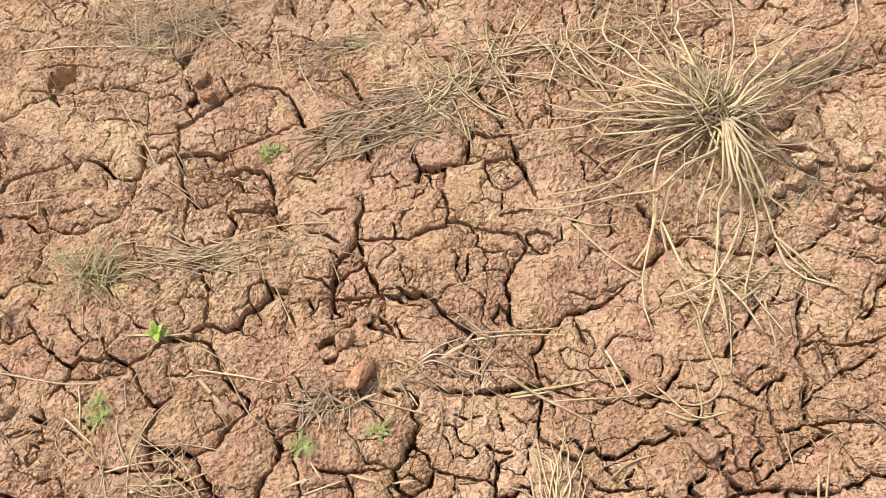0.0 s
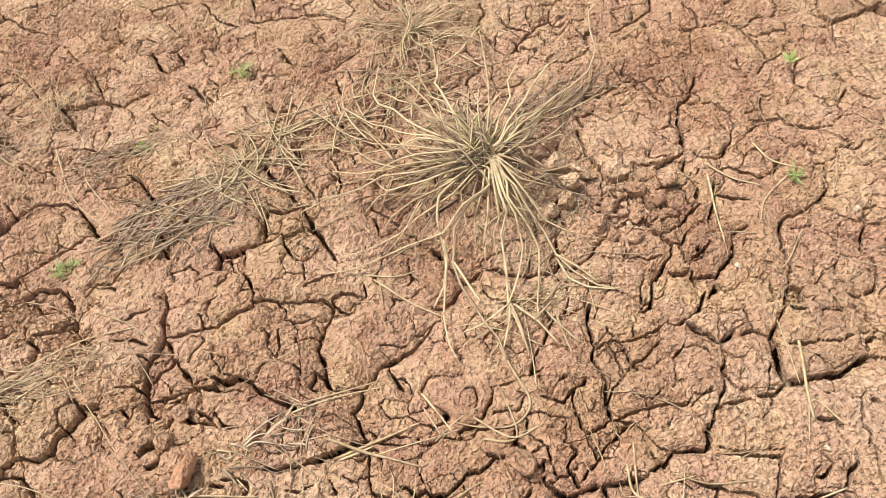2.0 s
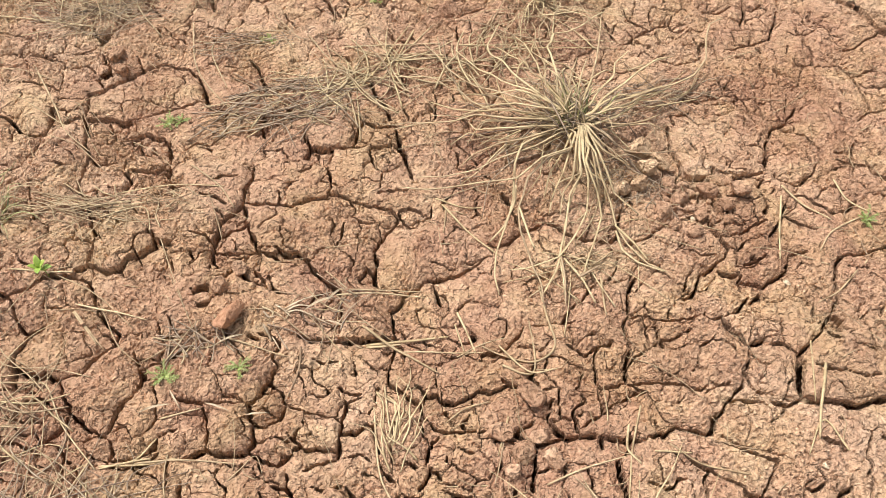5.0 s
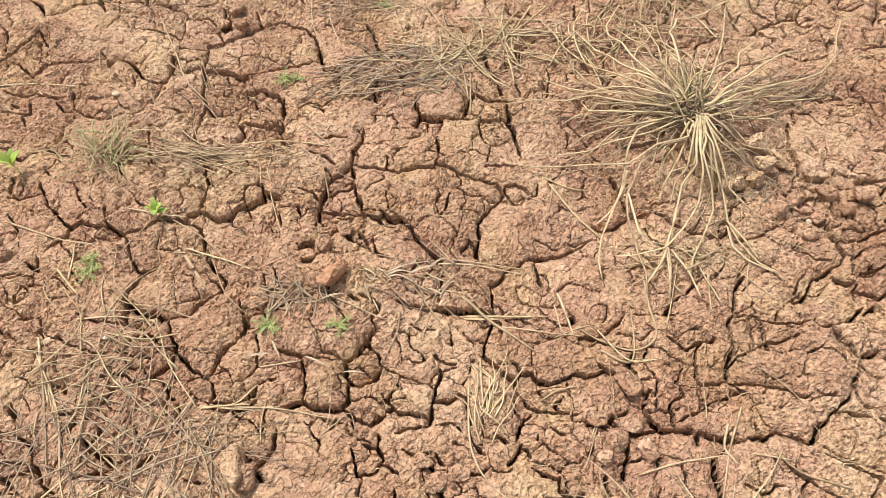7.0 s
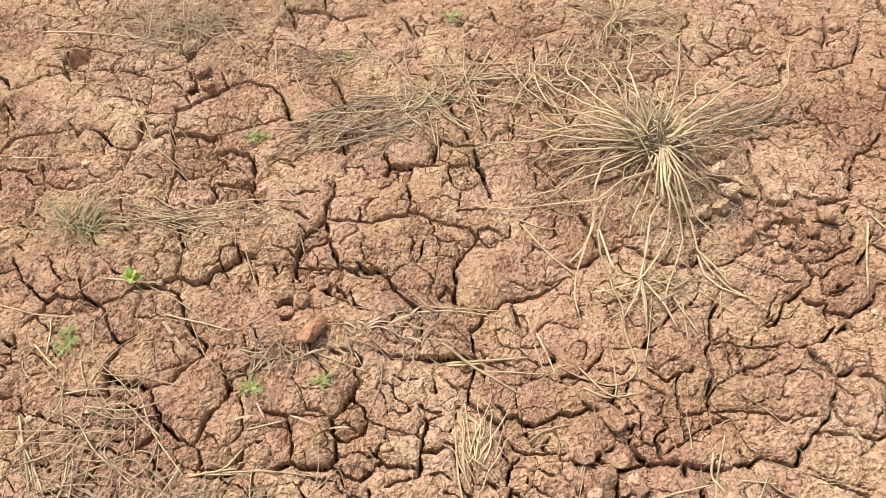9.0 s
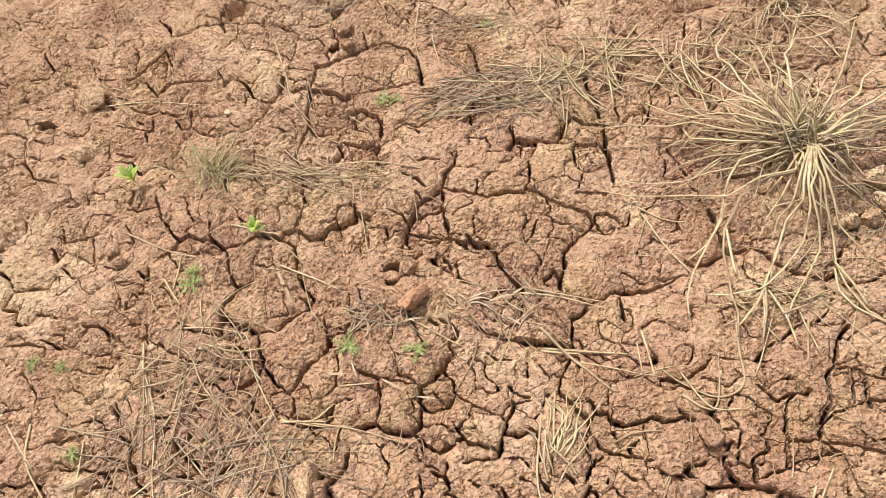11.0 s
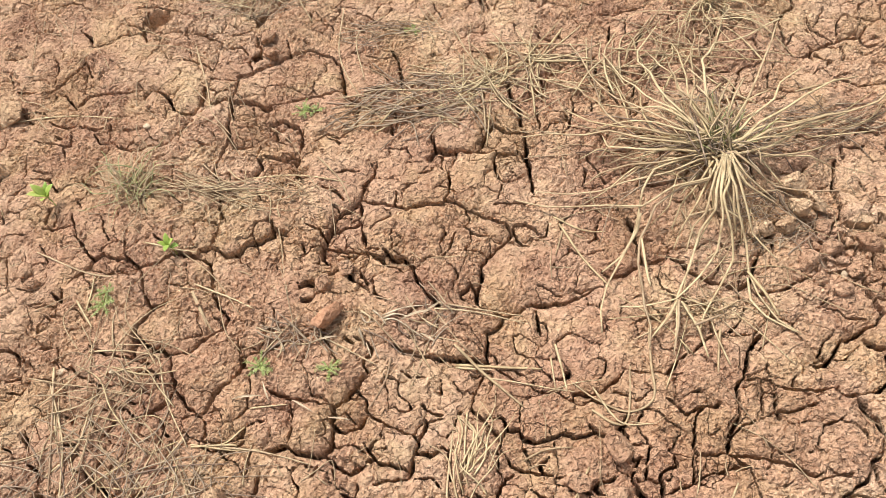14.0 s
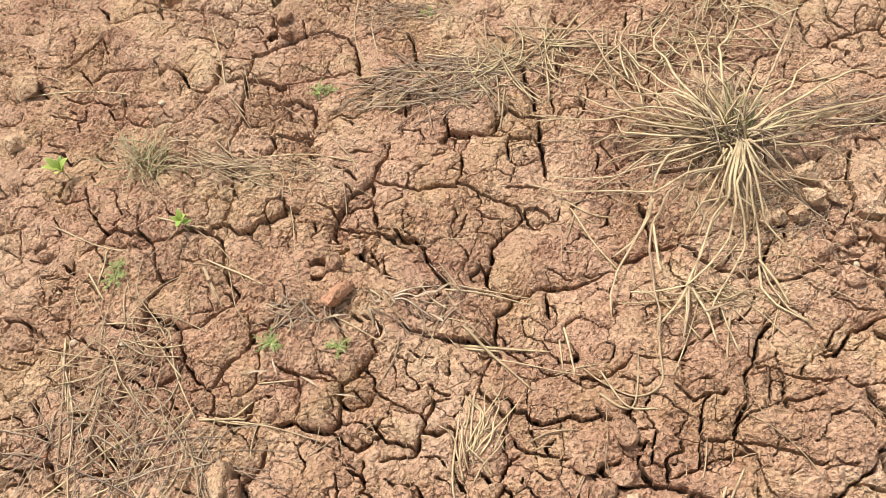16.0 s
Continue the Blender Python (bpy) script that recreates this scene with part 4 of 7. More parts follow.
crack(3, (0.855, 0.307), (0.842, 0.286))
crack(2, (0.778, 0.306), (0.795, 0.300), (0.798, 0.290), (0.821, 0.285), (0.850, 0.270))
crack(4, (0.850, 0.270), (0.864, 0.259), (0.885, 0.252))
crack(3, (0.921, 0.290), (0.910, 0.276), (0.895, 0.252))
crack(2, (0.895, 0.252), (0.915, 0.244))
crack(3, (0.815, 0.262), (0.790, 0.228))
crack(1, (0.778, 0.306), (0.766, 0.315), (0.777, 0.324))
crack(1, (0.764, 0.166), (0.784, 0.169), (0.797, 0.175))
crack(2, (0.809, 0.163), (0.805, 0.142), (0.807, 0.134))
crack(1, (0.519, 0.285), (0.536, 0.301), (0.559, 0.303))
crack(2, (0.633, 0.262), (0.673, 0.261), (0.698, 0.248), (0.724, 0.230))
crack(3, (0.148, 0.412), (0.145, 0.404), (0.130, 0.382))
crack(2, (0.147, 0.407), (0.157, 0.407), (0.162, 0.398))
crack(3, (0.235, 0.420), (0.229, 0.408))
crack(4, (0.272, 0.394), (0.270, 0.380))
crack(2, (0.280, 0.432), (0.278, 0.414), (0.272, 0.394))
crack(2, (0.111, 0.422), (0.130, 0.411))
crack(4, (0.198, 0.362), (0.214, 0.357), (0.223, 0.363))
crack(2, (0.161, 0.384), (0.186, 0.377), (0.196, 0.377), (0.197, 0.363))
crack(2, (0.248, 0.385), (0.247, 0.371), (0.257, 0.360))
crack(3, (-0.983, 0.987), (-0.952, 0.962), (-0.936, 0.950), (-0.940, 0.926))
crack(2, (-1.023, 0.855), (-1.013, 0.887), (-1.011, 0.903), (-0.991, 0.922), (-0.940, 0.926))
crack(2, (-1.145, 0.920), (-1.101, 0.938), (-1.074, 0.949))
crack(2, (-1.061, 0.923), (-1.034, 0.905), (-1.011, 0.903))
crack(2, (-1.061, 0.923), (-1.074, 0.949), (-1.080, 0.967), (-1.061, 0.979))
crack(2, (-1.087, 0.848), (-1.056, 0.862), (-1.020, 0.860))
crack(1, (-1.023, 0.855), (-0.999, 0.823))
crack(2, (-0.896, 0.921), (-0.865, 0.913))
crack(2, (-0.832, 0.942), (-0.797, 0.947), (-0.792, 0.947))
crack(2, (-0.898, 1.013), (-0.857, 1.022))
crack(2, (-0.774, 0.966), (-0.773, 0.970), (-0.779, 1.000), (-0.801, 1.026))
crack(1, (-0.870, 0.980), (-0.842, 0.948))
crack(2, (-0.654, 0.904), (-0.650, 0.918), (-0.645, 0.941))
crack(2, (-0.526, 0.913), (-0.537, 0.945))
crack(2, (-0.761, 0.872), (-0.775, 0.883), (-0.794, 0.893))
crack(2, (-0.726, 0.734), (-0.712, 0.757), (-0.708, 0.759))
crack(2, (-0.724, 0.766), (-0.730, 0.784), (-0.736, 0.803))
crack(2, (-0.694, 0.851), (-0.709, 0.856))
crack(3, (-0.878, 0.741), (-0.851, 0.722), (-0.836, 0.709))
crack(2, (-0.836, 0.709), (-0.813, 0.712), (-0.789, 0.712))
crack(2, (-0.934, 0.688), (-0.964, 0.693))
crack(2, (-0.914, 0.680), (-0.906, 0.701), (-0.890, 0.732), (-0.878, 0.741), (-0.894, 0.771), (-0.901, 0.790))
crack(2, (-0.901, 0.790), (-0.937, 0.802), (-0.960, 0.790), (-0.973, 0.773), (-0.982, 0.750))
crack(2, (-0.725, 0.697), (-0.706, 0.677))
crack(2, (-0.741, 0.668), (-0.724, 0.679))
crack(1, (-0.879, 0.682), (-0.869, 0.653))
crack(1, (-0.887, 0.814), (-0.856, 0.808), (-0.840, 0.784))
crack(2, (-0.820, 0.809), (-0.798, 0.815), (-0.794, 0.836))
crack(1, (-0.902, 0.818), (-0.879, 0.830), (-0.854, 0.822))
crack(3, (-0.822, 0.569), (-0.804, 0.569), (-0.801, 0.581), (-0.791, 0.607), (-0.801, 0.628))
crack(2, (-0.844, 0.581), (-0.822, 0.569), (-0.811, 0.555), (-0.794, 0.549))
crack(2, (-0.827, 0.523), (-0.803, 0.529), (-0.785, 0.529), (-0.764, 0.524), (-0.745, 0.507))
crack(3, (-0.745, 0.507), (-0.725, 0.518), (-0.705, 0.521), (-0.689, 0.523))
crack(2, (-0.745, 0.507), (-0.745, 0.491), (-0.744, 0.476))
crack(3, (-0.777, 0.482), (-0.756, 0.474))
crack(2, (-0.744, 0.476), (-0.722, 0.477), (-0.711, 0.454), (-0.691, 0.458))
crack(2, (-0.691, 0.458), (-0.688, 0.476), (-0.659, 0.481), (-0.646, 0.478))
crack(1, (-0.717, 0.499), (-0.718, 0.478))
crack(2, (-0.727, 0.624), (-0.714, 0.605), (-0.685, 0.613), (-0.655, 0.626))
crack(2, (-0.666, 0.618), (-0.649, 0.589), (-0.639, 0.570))
crack(1, (-0.633, 0.627), (-0.622, 0.602), (-0.611, 0.582))
crack(3, (-0.603, 0.477), (-0.584, 0.481), (-0.566, 0.476), (-0.546, 0.463))
crack(2, (-0.655, 0.445), (-0.625, 0.434), (-0.605, 0.435))
crack(2, (-0.605, 0.435), (-0.595, 0.458), (-0.592, 0.477))
crack(2, (-0.706, 0.420), (-0.686, 0.429), (-0.646, 0.433))
crack(2, (-0.561, 0.575), (-0.540, 0.565), (-0.546, 0.585))
crack(1, (-0.685, 0.557), (-0.654, 0.544))
crack(2, (-0.689, 0.523), (-0.691, 0.533), (-0.688, 0.545))
crack(3, (-0.726, 0.590), (-0.705, 0.568), (-0.700, 0.586))
crack(3, (-0.494, 0.377), (-0.484, 0.362), (-0.471, 0.340))
crack(2, (-0.471, 0.340), (-0.461, 0.335), (-0.444, 0.324), (-0.431, 0.304))
crack(4, (-0.431, 0.304), (-0.416, 0.285))
crack(2, (-0.416, 0.285), (-0.395, 0.276))
crack(2, (-0.546, 0.304), (-0.531, 0.317), (-0.515, 0.322))
crack(2, (-0.524, 0.274), (-0.496, 0.282), (-0.475, 0.285))
crack(3, (-0.475, 0.285), (-0.463, 0.289), (-0.453, 0.280))
crack(2, (-0.463, 0.289), (-0.444, 0.295), (-0.431, 0.304))
crack(2, (-0.485, 0.286), (-0.495, 0.308), (-0.492, 0.317))
crack(3, (-0.450, 0.277), (-0.467, 0.268), (-0.478, 0.256), (-0.483, 0.243))
crack(3, (-0.481, 0.232), (-0.480, 0.213))
crack(3, (-0.556, 0.251), (-0.539, 0.248), (-0.528, 0.240))
crack(3, (-0.528, 0.240), (-0.522, 0.226), (-0.504, 0.220))
crack(2, (-0.543, 0.235), (-0.529, 0.216), (-0.531, 0.200))
crack(2, (-0.546, 0.226), (-0.535, 0.230), (-0.528, 0.240))
crack(2, (-0.597, 0.233), (-0.579, 0.243), (-0.556, 0.251))
crack(2, (-0.676, 0.334), (-0.645, 0.334), (-0.620, 0.342))
crack(2, (-0.620, 0.263), (-0.607, 0.272))
crack(4, (-0.367, 0.332), (-0.353, 0.325), (-0.342, 0.321))
crack(2, (-0.372, 0.364), (-0.372, 0.347), (-0.367, 0.332))
crack(2, (-0.316, 0.313), (-0.307, 0.328), (-0.298, 0.335))
crack(2, (-0.048, 0.387), (-0.028, 0.386), (-0.019, 0.371))
crack(2, (-0.031, 0.403), (-0.028, 0.386))
crack(1, (-0.060, 0.379), (-0.056, 0.362), (-0.047, 0.349))
crack(2, (-0.047, 0.349), (-0.027, 0.354), (-0.019, 0.371))
crack(3, (-0.179, 0.347), (-0.165, 0.329), (-0.155, 0.314))
crack(3, (-0.158, 0.388), (-0.154, 0.371), (-0.159, 0.357), (-0.169, 0.335))
crack(3, (-0.165, 0.311), (-0.131, 0.322), (-0.108, 0.323), (-0.080, 0.329))
crack(2, (-0.080, 0.329), (-0.053, 0.335))
crack(2, (0.000, 0.388), (0.014, 0.382), (0.038, 0.386))
crack(2, (0.045, 0.385), (0.056, 0.375))
crack(2, (-0.021, 0.367), (-0.002, 0.355))
crack(2, (0.084, 0.415), (0.090, 0.403), (0.104, 0.396))
crack(2, (0.037, 0.375), (0.045, 0.365), (0.047, 0.344), (0.061, 0.337))
crack(3, (0.034, 0.309), (0.047, 0.316), (0.050, 0.326))
crack(2, (0.050, 0.326), (0.061, 0.337))
crack(3, (-0.031, 0.306), (0.001, 0.301), (0.027, 0.299))
crack(3, (0.027, 0.299), (0.065, 0.283), (0.085, 0.286), (0.098, 0.286))
crack(3, (0.134, 0.286), (0.144, 0.293), (0.151, 0.295), (0.165, 0.303))
crack(2, (0.165, 0.303), (0.180, 0.327), (0.188, 0.332))
crack(2, (0.068, 0.371), (0.088, 0.367), (0.105, 0.367))
crack(2, (0.110, 0.380), (0.102, 0.364))
crack(4, (0.378, 0.269), (0.388, 0.254), (0.388, 0.237))
crack(2, (0.393, 0.246), (0.411, 0.253))
crack(3, (0.693, 0.185), (0.701, 0.171))
crack(2, (0.672, 0.210), (0.667, 0.197), (0.658, 0.192))
crack(2, (0.842, 0.175), (0.829, 0.158))
crack(2, (0.522, 0.213), (0.536, 0.224), (0.535, 0.244))

LEFT, RIGHT, NEAR, FAR = -2.2, 2.4, -0.7, 2.6


class Sheet:
    """A level grid of places, with the nearest and second nearest clod of each."""

    def __init__(self, x0, x1, y0, y1, step):
        self.x0, self.y0, self.step = x0, y0, step
        self.nx, self.ny = int((x1 - x0) / step) + 1, int((y1 - y0) / step) + 1
        self.x, self.y = np.meshgrid(x0 + step * np.arange(self.nx), y0 + step * np.arange(self.ny))
        x, y = self.x, self.y
        self.u = x + 0.007 * value_noise(x, y, 0.052, 1) + 0.0022 * value_noise(x, y, 0.018, 2) + 0.0015 * value_noise(x, y, 0.0065, 9)
        self.v = y + 0.007 * value_noise(x, y, 0.052, 3) + 0.0022 * value_noise(x, y, 0.018, 4) + 0.0015 * value_noise(x, y, 0.0065, 8)
        self.d1, self.d2 = np.full(x.shape, 1.0), np.full(x.shape, 1.0)
        self.n1, self.n2 = np.zeros(x.shape, int), np.zeros(x.shape, int)

    def add(self, n):
        x, y, a, b, turn = CLODS[n]
        reach = 2.2 * max(a, b) + 0.05
        i0, i1 = [int(np.clip((p - self.x0) / self.step, 0, self.nx)) for p in (x - reach, x + reach)]
        j0, j1 = [int(np.clip((p - self.y0) / self.step, 0, self.ny)) for p in (y - reach, y + reach)]
        if i0 >= i1 or j0 >= j1:
            return
        w = (slice(j0, j1), slice(i0, i1))
        dx, dy = self.u[w] - x, self.v[w] - y
        p = np.abs(np.cos(turn) * dx + np.sin(turn) * dy) / a
        q = np.abs(np.cos(turn) * dy - np.sin(turn) * dx) / b
        d = ((p ** 2.6 + q ** 2.6) ** (1 / 2.6) - 1) * math.sqrt(a * b)
        d1, d2, n1, n2 = self.d1[w], self.d2[w], self.n1[w], self.n2[w]
        near = d < d1
        second = ~near & (d < d2)
        self.d2[w], self.n2[w] = np.where(near, d1, np.where(second, d, d2)), np.where(near, n1, np.where(second, n, n2))
        self.d1[w], self.n1[w] = np.where(near, d, d1), np.where(near, n, n1)

    def draw_cracks(self):
        """How far each place is from the nearest crack, how wide that one is, and how the clay rounds off towards it."""
        x, y = self.x, self.y
        du = 0.0026 * value_noise(x, y, 0.021, 2) + 0.0016 * value_noise(x, y, 0.0075, 9)
        dv = 0.0026 * value_noise(x, y, 0.021, 4) + 0.0016 * value_noise(x, y, 0.0075, 8)
        ragged = 0.85 + 0.55 * value_noise(x, y, 0.013, 21)
        self.away, self.width = np.full(x.shape, 1.0), np.full(x.shape, 0.0008)
        self.sink, self.slit = np.zeros(x.shape), np.zeros(x.shape, bool)
        for gape, way in CRACKS:
            half, fall = (0, 0.0014, 0.0019, 0.0023, 0.0032)[gape], (0, 0.0090, 0.0135, 0.0175, 0.0220)[gape]
            xs, ys = [p[0] for p in way], [p[1] for p in way]
            i0, i1 = [int(np.clip((p - self.x0) / self.step, 0, self.nx)) for p in (min(xs) - 0.06, max(xs) + 0.06)]
            j0, j1 = [int(np.clip((p - self.y0) / self.step, 0, self.ny)) for p in (min(ys) - 0.06, max(ys) + 0.06)]
            if i0 >= i1 or j0 >= j1:
                continue
            w = (slice(j0, j1), slice(i0, i1))
            px, py = x[w] + du[w], y[w] + dv[w]
            away, along, total = np.full(px.shape, 1.0), np.zeros(px.shape), 0.0
            for (ax, ay), (bx, by) in zip(way[:-1], way[1:]):
                ll = max(math.hypot(bx - ax, by - ay), 0.001)
                t = np.clip(((px - ax) * (bx - ax) + (py - ay) * (by - ay)) / ll ** 2, 0, 1)
                d = np.hypot(px - ax - t * (bx - ax), py - ay - t * (by - ay))
                along = np.where(d < away, total + t * ll, along)
                away = np.minimum(away, d)
                total += ll
            taper = smooth(-0.25, 0.25, along / total) * smooth(-0.25, 0.25, 1 - along / total)
            self.sink[w] = np.maximum(self.sink[w], fall * (0.4 + 0.6 * taper) * (0.45 * np.exp(-away / 0.0035) + 0.55 * np.exp(-((away / 0.016) ** 1.25))))
            self.slit[w] |= away < np.maximum(half * taper * ragged[w], 0.0010)
            self.width[w] = np.where(away < self.away[w], half, self.width[w])
            self.away[w] = np.minimum(self.away[w], away)

    def plates(self):
        """The blocks into which the cracks part the clay: a number for each place, and how far it is from its block's edge."""
        lone = 0.5 * (self.d2 - self.d1)
        far = smooth(0.045, 0.060, self.away)
        self.far = far
        self.gap = np.where(far > 0, np.minimum(self.away, lone + 0.05 * (1 - far)), self.away)
        self.width = np.where(lone < self.away, 0.0003 + 0.0013 * pair_hash(self.n1, self.n2, 1) ** 2, self.width)
        self.slit |= (far > 0.5) & (lone < np.clip(self.width, 0.0007, 0.0016))
        thin = self.gap[::2, ::2] > 0.0050
        ny, nx = thin.shape
        free, count = thin.ravel().tolist(), 0
        marks = [0] * (ny * nx)
        for start in range(ny * nx):
            if not free[start] or marks[start]:
                continue
            count += 1
            marks[start], todo = count, [start]
            while todo:
                at = todo.pop()
                i = at % nx
                for to, ok in ((at - 1, i > 0), (at + 1, i < nx - 1), (at - nx, at >= nx), (at + nx, at < (ny - 1) * nx)):
                    if ok and free[to] and not marks[to]:
                        marks[to] = count
                        todo.append(to)
        seed = np.array(marks).reshape(ny, nx)
        least = np.bincount(seed.ravel())[seed] < 5
        seed[least] = 0
        lot = np.zeros(self.x.shape, int)
        lot[::2, ::2] = seed
        # the blocks grow towards the cracks and meet there
        for level in (0.0050, 0.0040, 0.0032, 0.0024, 0.0017, 0.0010, -1):
            ok = self.gap > level
            for _ in range(6 if level > 0 else 60):
                before = np.count_nonzero(lot)
                for to, fro in (((slice(1, None), slice(None)), (slice(None, -1), slice(None))), ((slice(None, -1), slice(None)), (slice(1, None), slice(None))),
                                ((slice(None), slice(1, None)), (slice(None), slice(None, -1))), ((slice(None), slice(None, -1)), (slice(None), slice(1, None)))):
                    bare = (lot[to] == 0) & ok[to]
                    lot[to] = np.where(bare, lot[fro], lot[to])
                if np.count_nonzero(lot) == before:
                    break
        return lot

    def height(self, lot):
        x, y, u, v, gap = self.x, self.y, self.u, self.v, self.gap
        area = np.bincount(lot.ravel())
        mx, my = [np.bincount(lot.ravel(), weights=c.ravel()) / np.maximum(area, 1) for c in (x, y)]
        self.area, self.mx, self.my = area * self.step ** 2, mx, my
        r = np.random.default_rng(11).random((len(area), 4))
        big = 0.5 * np.sqrt(self.area)[lot]
        z = 0.010 * value_noise(x, y, 0.42, 6) + 0.004 * value_noise(x, y, 0.16, 7)
        # blocks stand at their own level and lean a little
        lean = 0.09 * (r[lot, 0] - 0.5) * (x - mx[lot]) + 0.09 * (r[lot, 1] - 0.5) * (y - my[lot])
        z = z + 0.008 * (r[lot, 2] - 0.5) + np.clip(lean, -0.006, 0.006)
        z = z - 0.008 * smooth(0.030, 0.010, big)
        # the tuft stands on a low mound
        z = z + 0.042 * np.exp(-(np.hypot(x - 0.358, y - 0.952) / 0.075) ** 2)
        # rounded shoulders
        z = z - self.sink - self.far * (0.0028 * np.exp(-gap / 0.004) + 0.0070 * np.exp(-gap / 0.013) * np.clip(big / 0.05, 0.3, 1.2))
        body = smooth(0.0, 0.006, gap)
        # crumbling within the block
        g2, a2, b2 = crumbs(u + 0.006 * value_noise(x, y, 0.024, 12), v + 0.006 * value_noise(x, y, 0.024, 13), 0.034, 1)
        self.cell, other = united(a2, b2, 0.25)
        apart = (self.cell != other) & (pair_hash(a2, b2, 5) > 0.10)
        apart = apart * (0.35 + 0.65 * pair_hash(a2, b2, 6))
        z = z - body * apart * (0.0034 * np.exp(-g2 / 0.0026) + 0.0026 * np.exp(-g2 / 0.008))
        self.slit |= (apart > 0.62) & (g2 < 0.0008 * (0.6 + 0.9 * value_noise(x, y, 0.02, 23))) & (gap > 0.004)
        crumbly = smooth(0.25, 0.75, value_noise(mx, my, 0.11, 22)[lot] * 0.5 + TABLE[a2 * 3 % 256, a2 // 256 % 256])
        z = z + body * 0.0030 * (TABLE[a2 % 256, a2 // 256 % 256] - 0.5) * smooth(0.0, 0.009, g2)
        g3, a3, b3 = crumbs(u + 0.0022 * value_noise(x, y, 0.009, 14), v + 0.0022 * value_noise(x, y, 0.009, 15), 0.0150, 2)
        rough = smooth(-0.35, 0.5, value_noise(x, y, 0.07, 16) + 0.5 * value_noise(x, y, 0.02, 17))
        keep = np.clip(pair_hash(a3, b3, 3) * 1.8 - 0.65, 0, 1) * (0.5 + 0.5 * rough)
        z = z - body * 0.0034 * keep * smooth(0.0020, 0.0, g3)
        z = z + body * 0.0020 * (TABLE[a3 % 256, a3 // 256 % 256] - 0.5) * smooth(0.0, 0.005, g3) * (0.3 + 0.7 * rough)
        broken = np.zeros(x.shape)
        for hx, hy, hr in RUBBLE:
            broken = np.maximum(broken, smooth(hr * 1.25, hr * 0.8, np.hypot(u - hx, v - hy)))
        broken = broken * smooth(0.045, 0.030, big)
        z = z - broken * 0.004 * np.exp(-g3 / 0.0028) + 0.005 * broken * (TABLE[a3 * 7 % 256, a3 // 256 % 256] - 0.5) * smooth(0.0, 0.002, g3)
        self.bits = np.where((crumbly > 0.88) & (big < 0.045) | (broken > 0.5), 100000 + a3, -1)
        # grains and pits
        g4, a4, b4 = crumbs(u, v, 0.0072, 3)
        z = z - body * smooth(0.0022, 0.0, g4) * 0.0024 * (0.2 + 0.85 * rough) + body * 0.0021 * (TABLE[a4 % 256, a4 // 256 % 256] - 0.5) * (0.25 + 0.75 * rough)
        z = z + 0.0014 * value_noise(x, y, 0.012, 18) + 0.0013 * value_noise(x, y, 0.0052, 19) * (0.4 + 0.6 * rough)
        for hx, hy, hr, hd in HOLLOWS:
            z = z - hd * smooth(hr, hr * 0.45, np.hypot(u - hx, v - hy))
        return z


# patches where the clay has fallen to rubble: middle, radius
RUBBLE = [(0.507, 0.813, 0.067), (-0.156, 0.647, 0.048), (-0.369, 0.935, 0.043), (-0.292, 0.925, 0.043), (0.228, 0.486, 0.052), (-0.414, 1.113, 0.043), (0.152, 0.775, 0.043), (-0.126, 0.688, 0.038), (0.260, 0.418, 0.057), (0.507, 0.803, 0.057), (0.048, 0.362, 0.057), (0.814, 0.427, 0.038), (0.708, 0.658, 0.038), (0.469, 0.302, 0.038), (-0.384, 1.074, 0.043), (-0.606, 0.598, 0.057), (-0.017, 0.393, 0.048), (-0.642, 0.984, 0.038), (0.574, 0.812, 0.057), (0.274, 0.440, 0.057), (0.618, 0.672, 0.038)]
# burrows and sunken spots: middle, radius, depth
HOLLOWS = [(-0.64, 1.145, 0.03, 0.03)]

# blocks of the open field, where no crack is drawn
trial = Sheet(LEFT, RIGHT, NEAR, FAR, 0.008)
for n in range(len(CLODS)):
    trial.add(n)
for least, most, tries in ((0.05, 0.085, 2600), (0.032, 0.05, 3600), (0.018, 0.03, 7000)):
    for px, py, pick, pr, pt in rng.random((tries, 5)):
        x, y, s = LEFT + px * (RIGHT - LEFT), NEAR + py * (FAR - NEAR), least + pick * (most - least)
        if trial.d1[int((y - NEAR) / 0.008), int((x - LEFT) / 0.008)] > s * 0.62:
            k = 0.75 + 0.35 * pr
            CLODS.append((x, y, s / k, s * k, 3.14 * pt))
            trial.add(len(CLODS) - 1)


# ---- the ground: a sheet to the horizon, the field round about, and the blocks that lie near ----
def mesh_of(name, co, quads, material):
    me = bpy.data.meshes.new(name)
    me.vertices.add(len(co))
    me.vertices.foreach_set("co", co.astype(np.float32).ravel())
    me.loops.add(quads.size)
    me.loops.foreach_set("vertex_index", quads.astype(np.int32).ravel())
    me.polygons.add(len(quads))
    me.polygons.foreach_set("loop_start", np.arange(0, quads.size, 4, dtype=np.int32))
    me.polygons.foreach_set("use_smooth", np.zeros(len(quads), dtype=bool))
    me.materials.append(material)
    me.update(calc_edges=True)
    return me


def quads_of(sheet, keep):
    j, i = np.nonzero(keep)
    a = j * sheet.nx + i
    return np.stack([a, a + 1, a + sheet.nx + 1, a + sheet.nx], 1)


def cut(co, quads):
    used, back = np.unique(quads, return_inverse=True)
    return co[used], back.reshape(quads.shape)


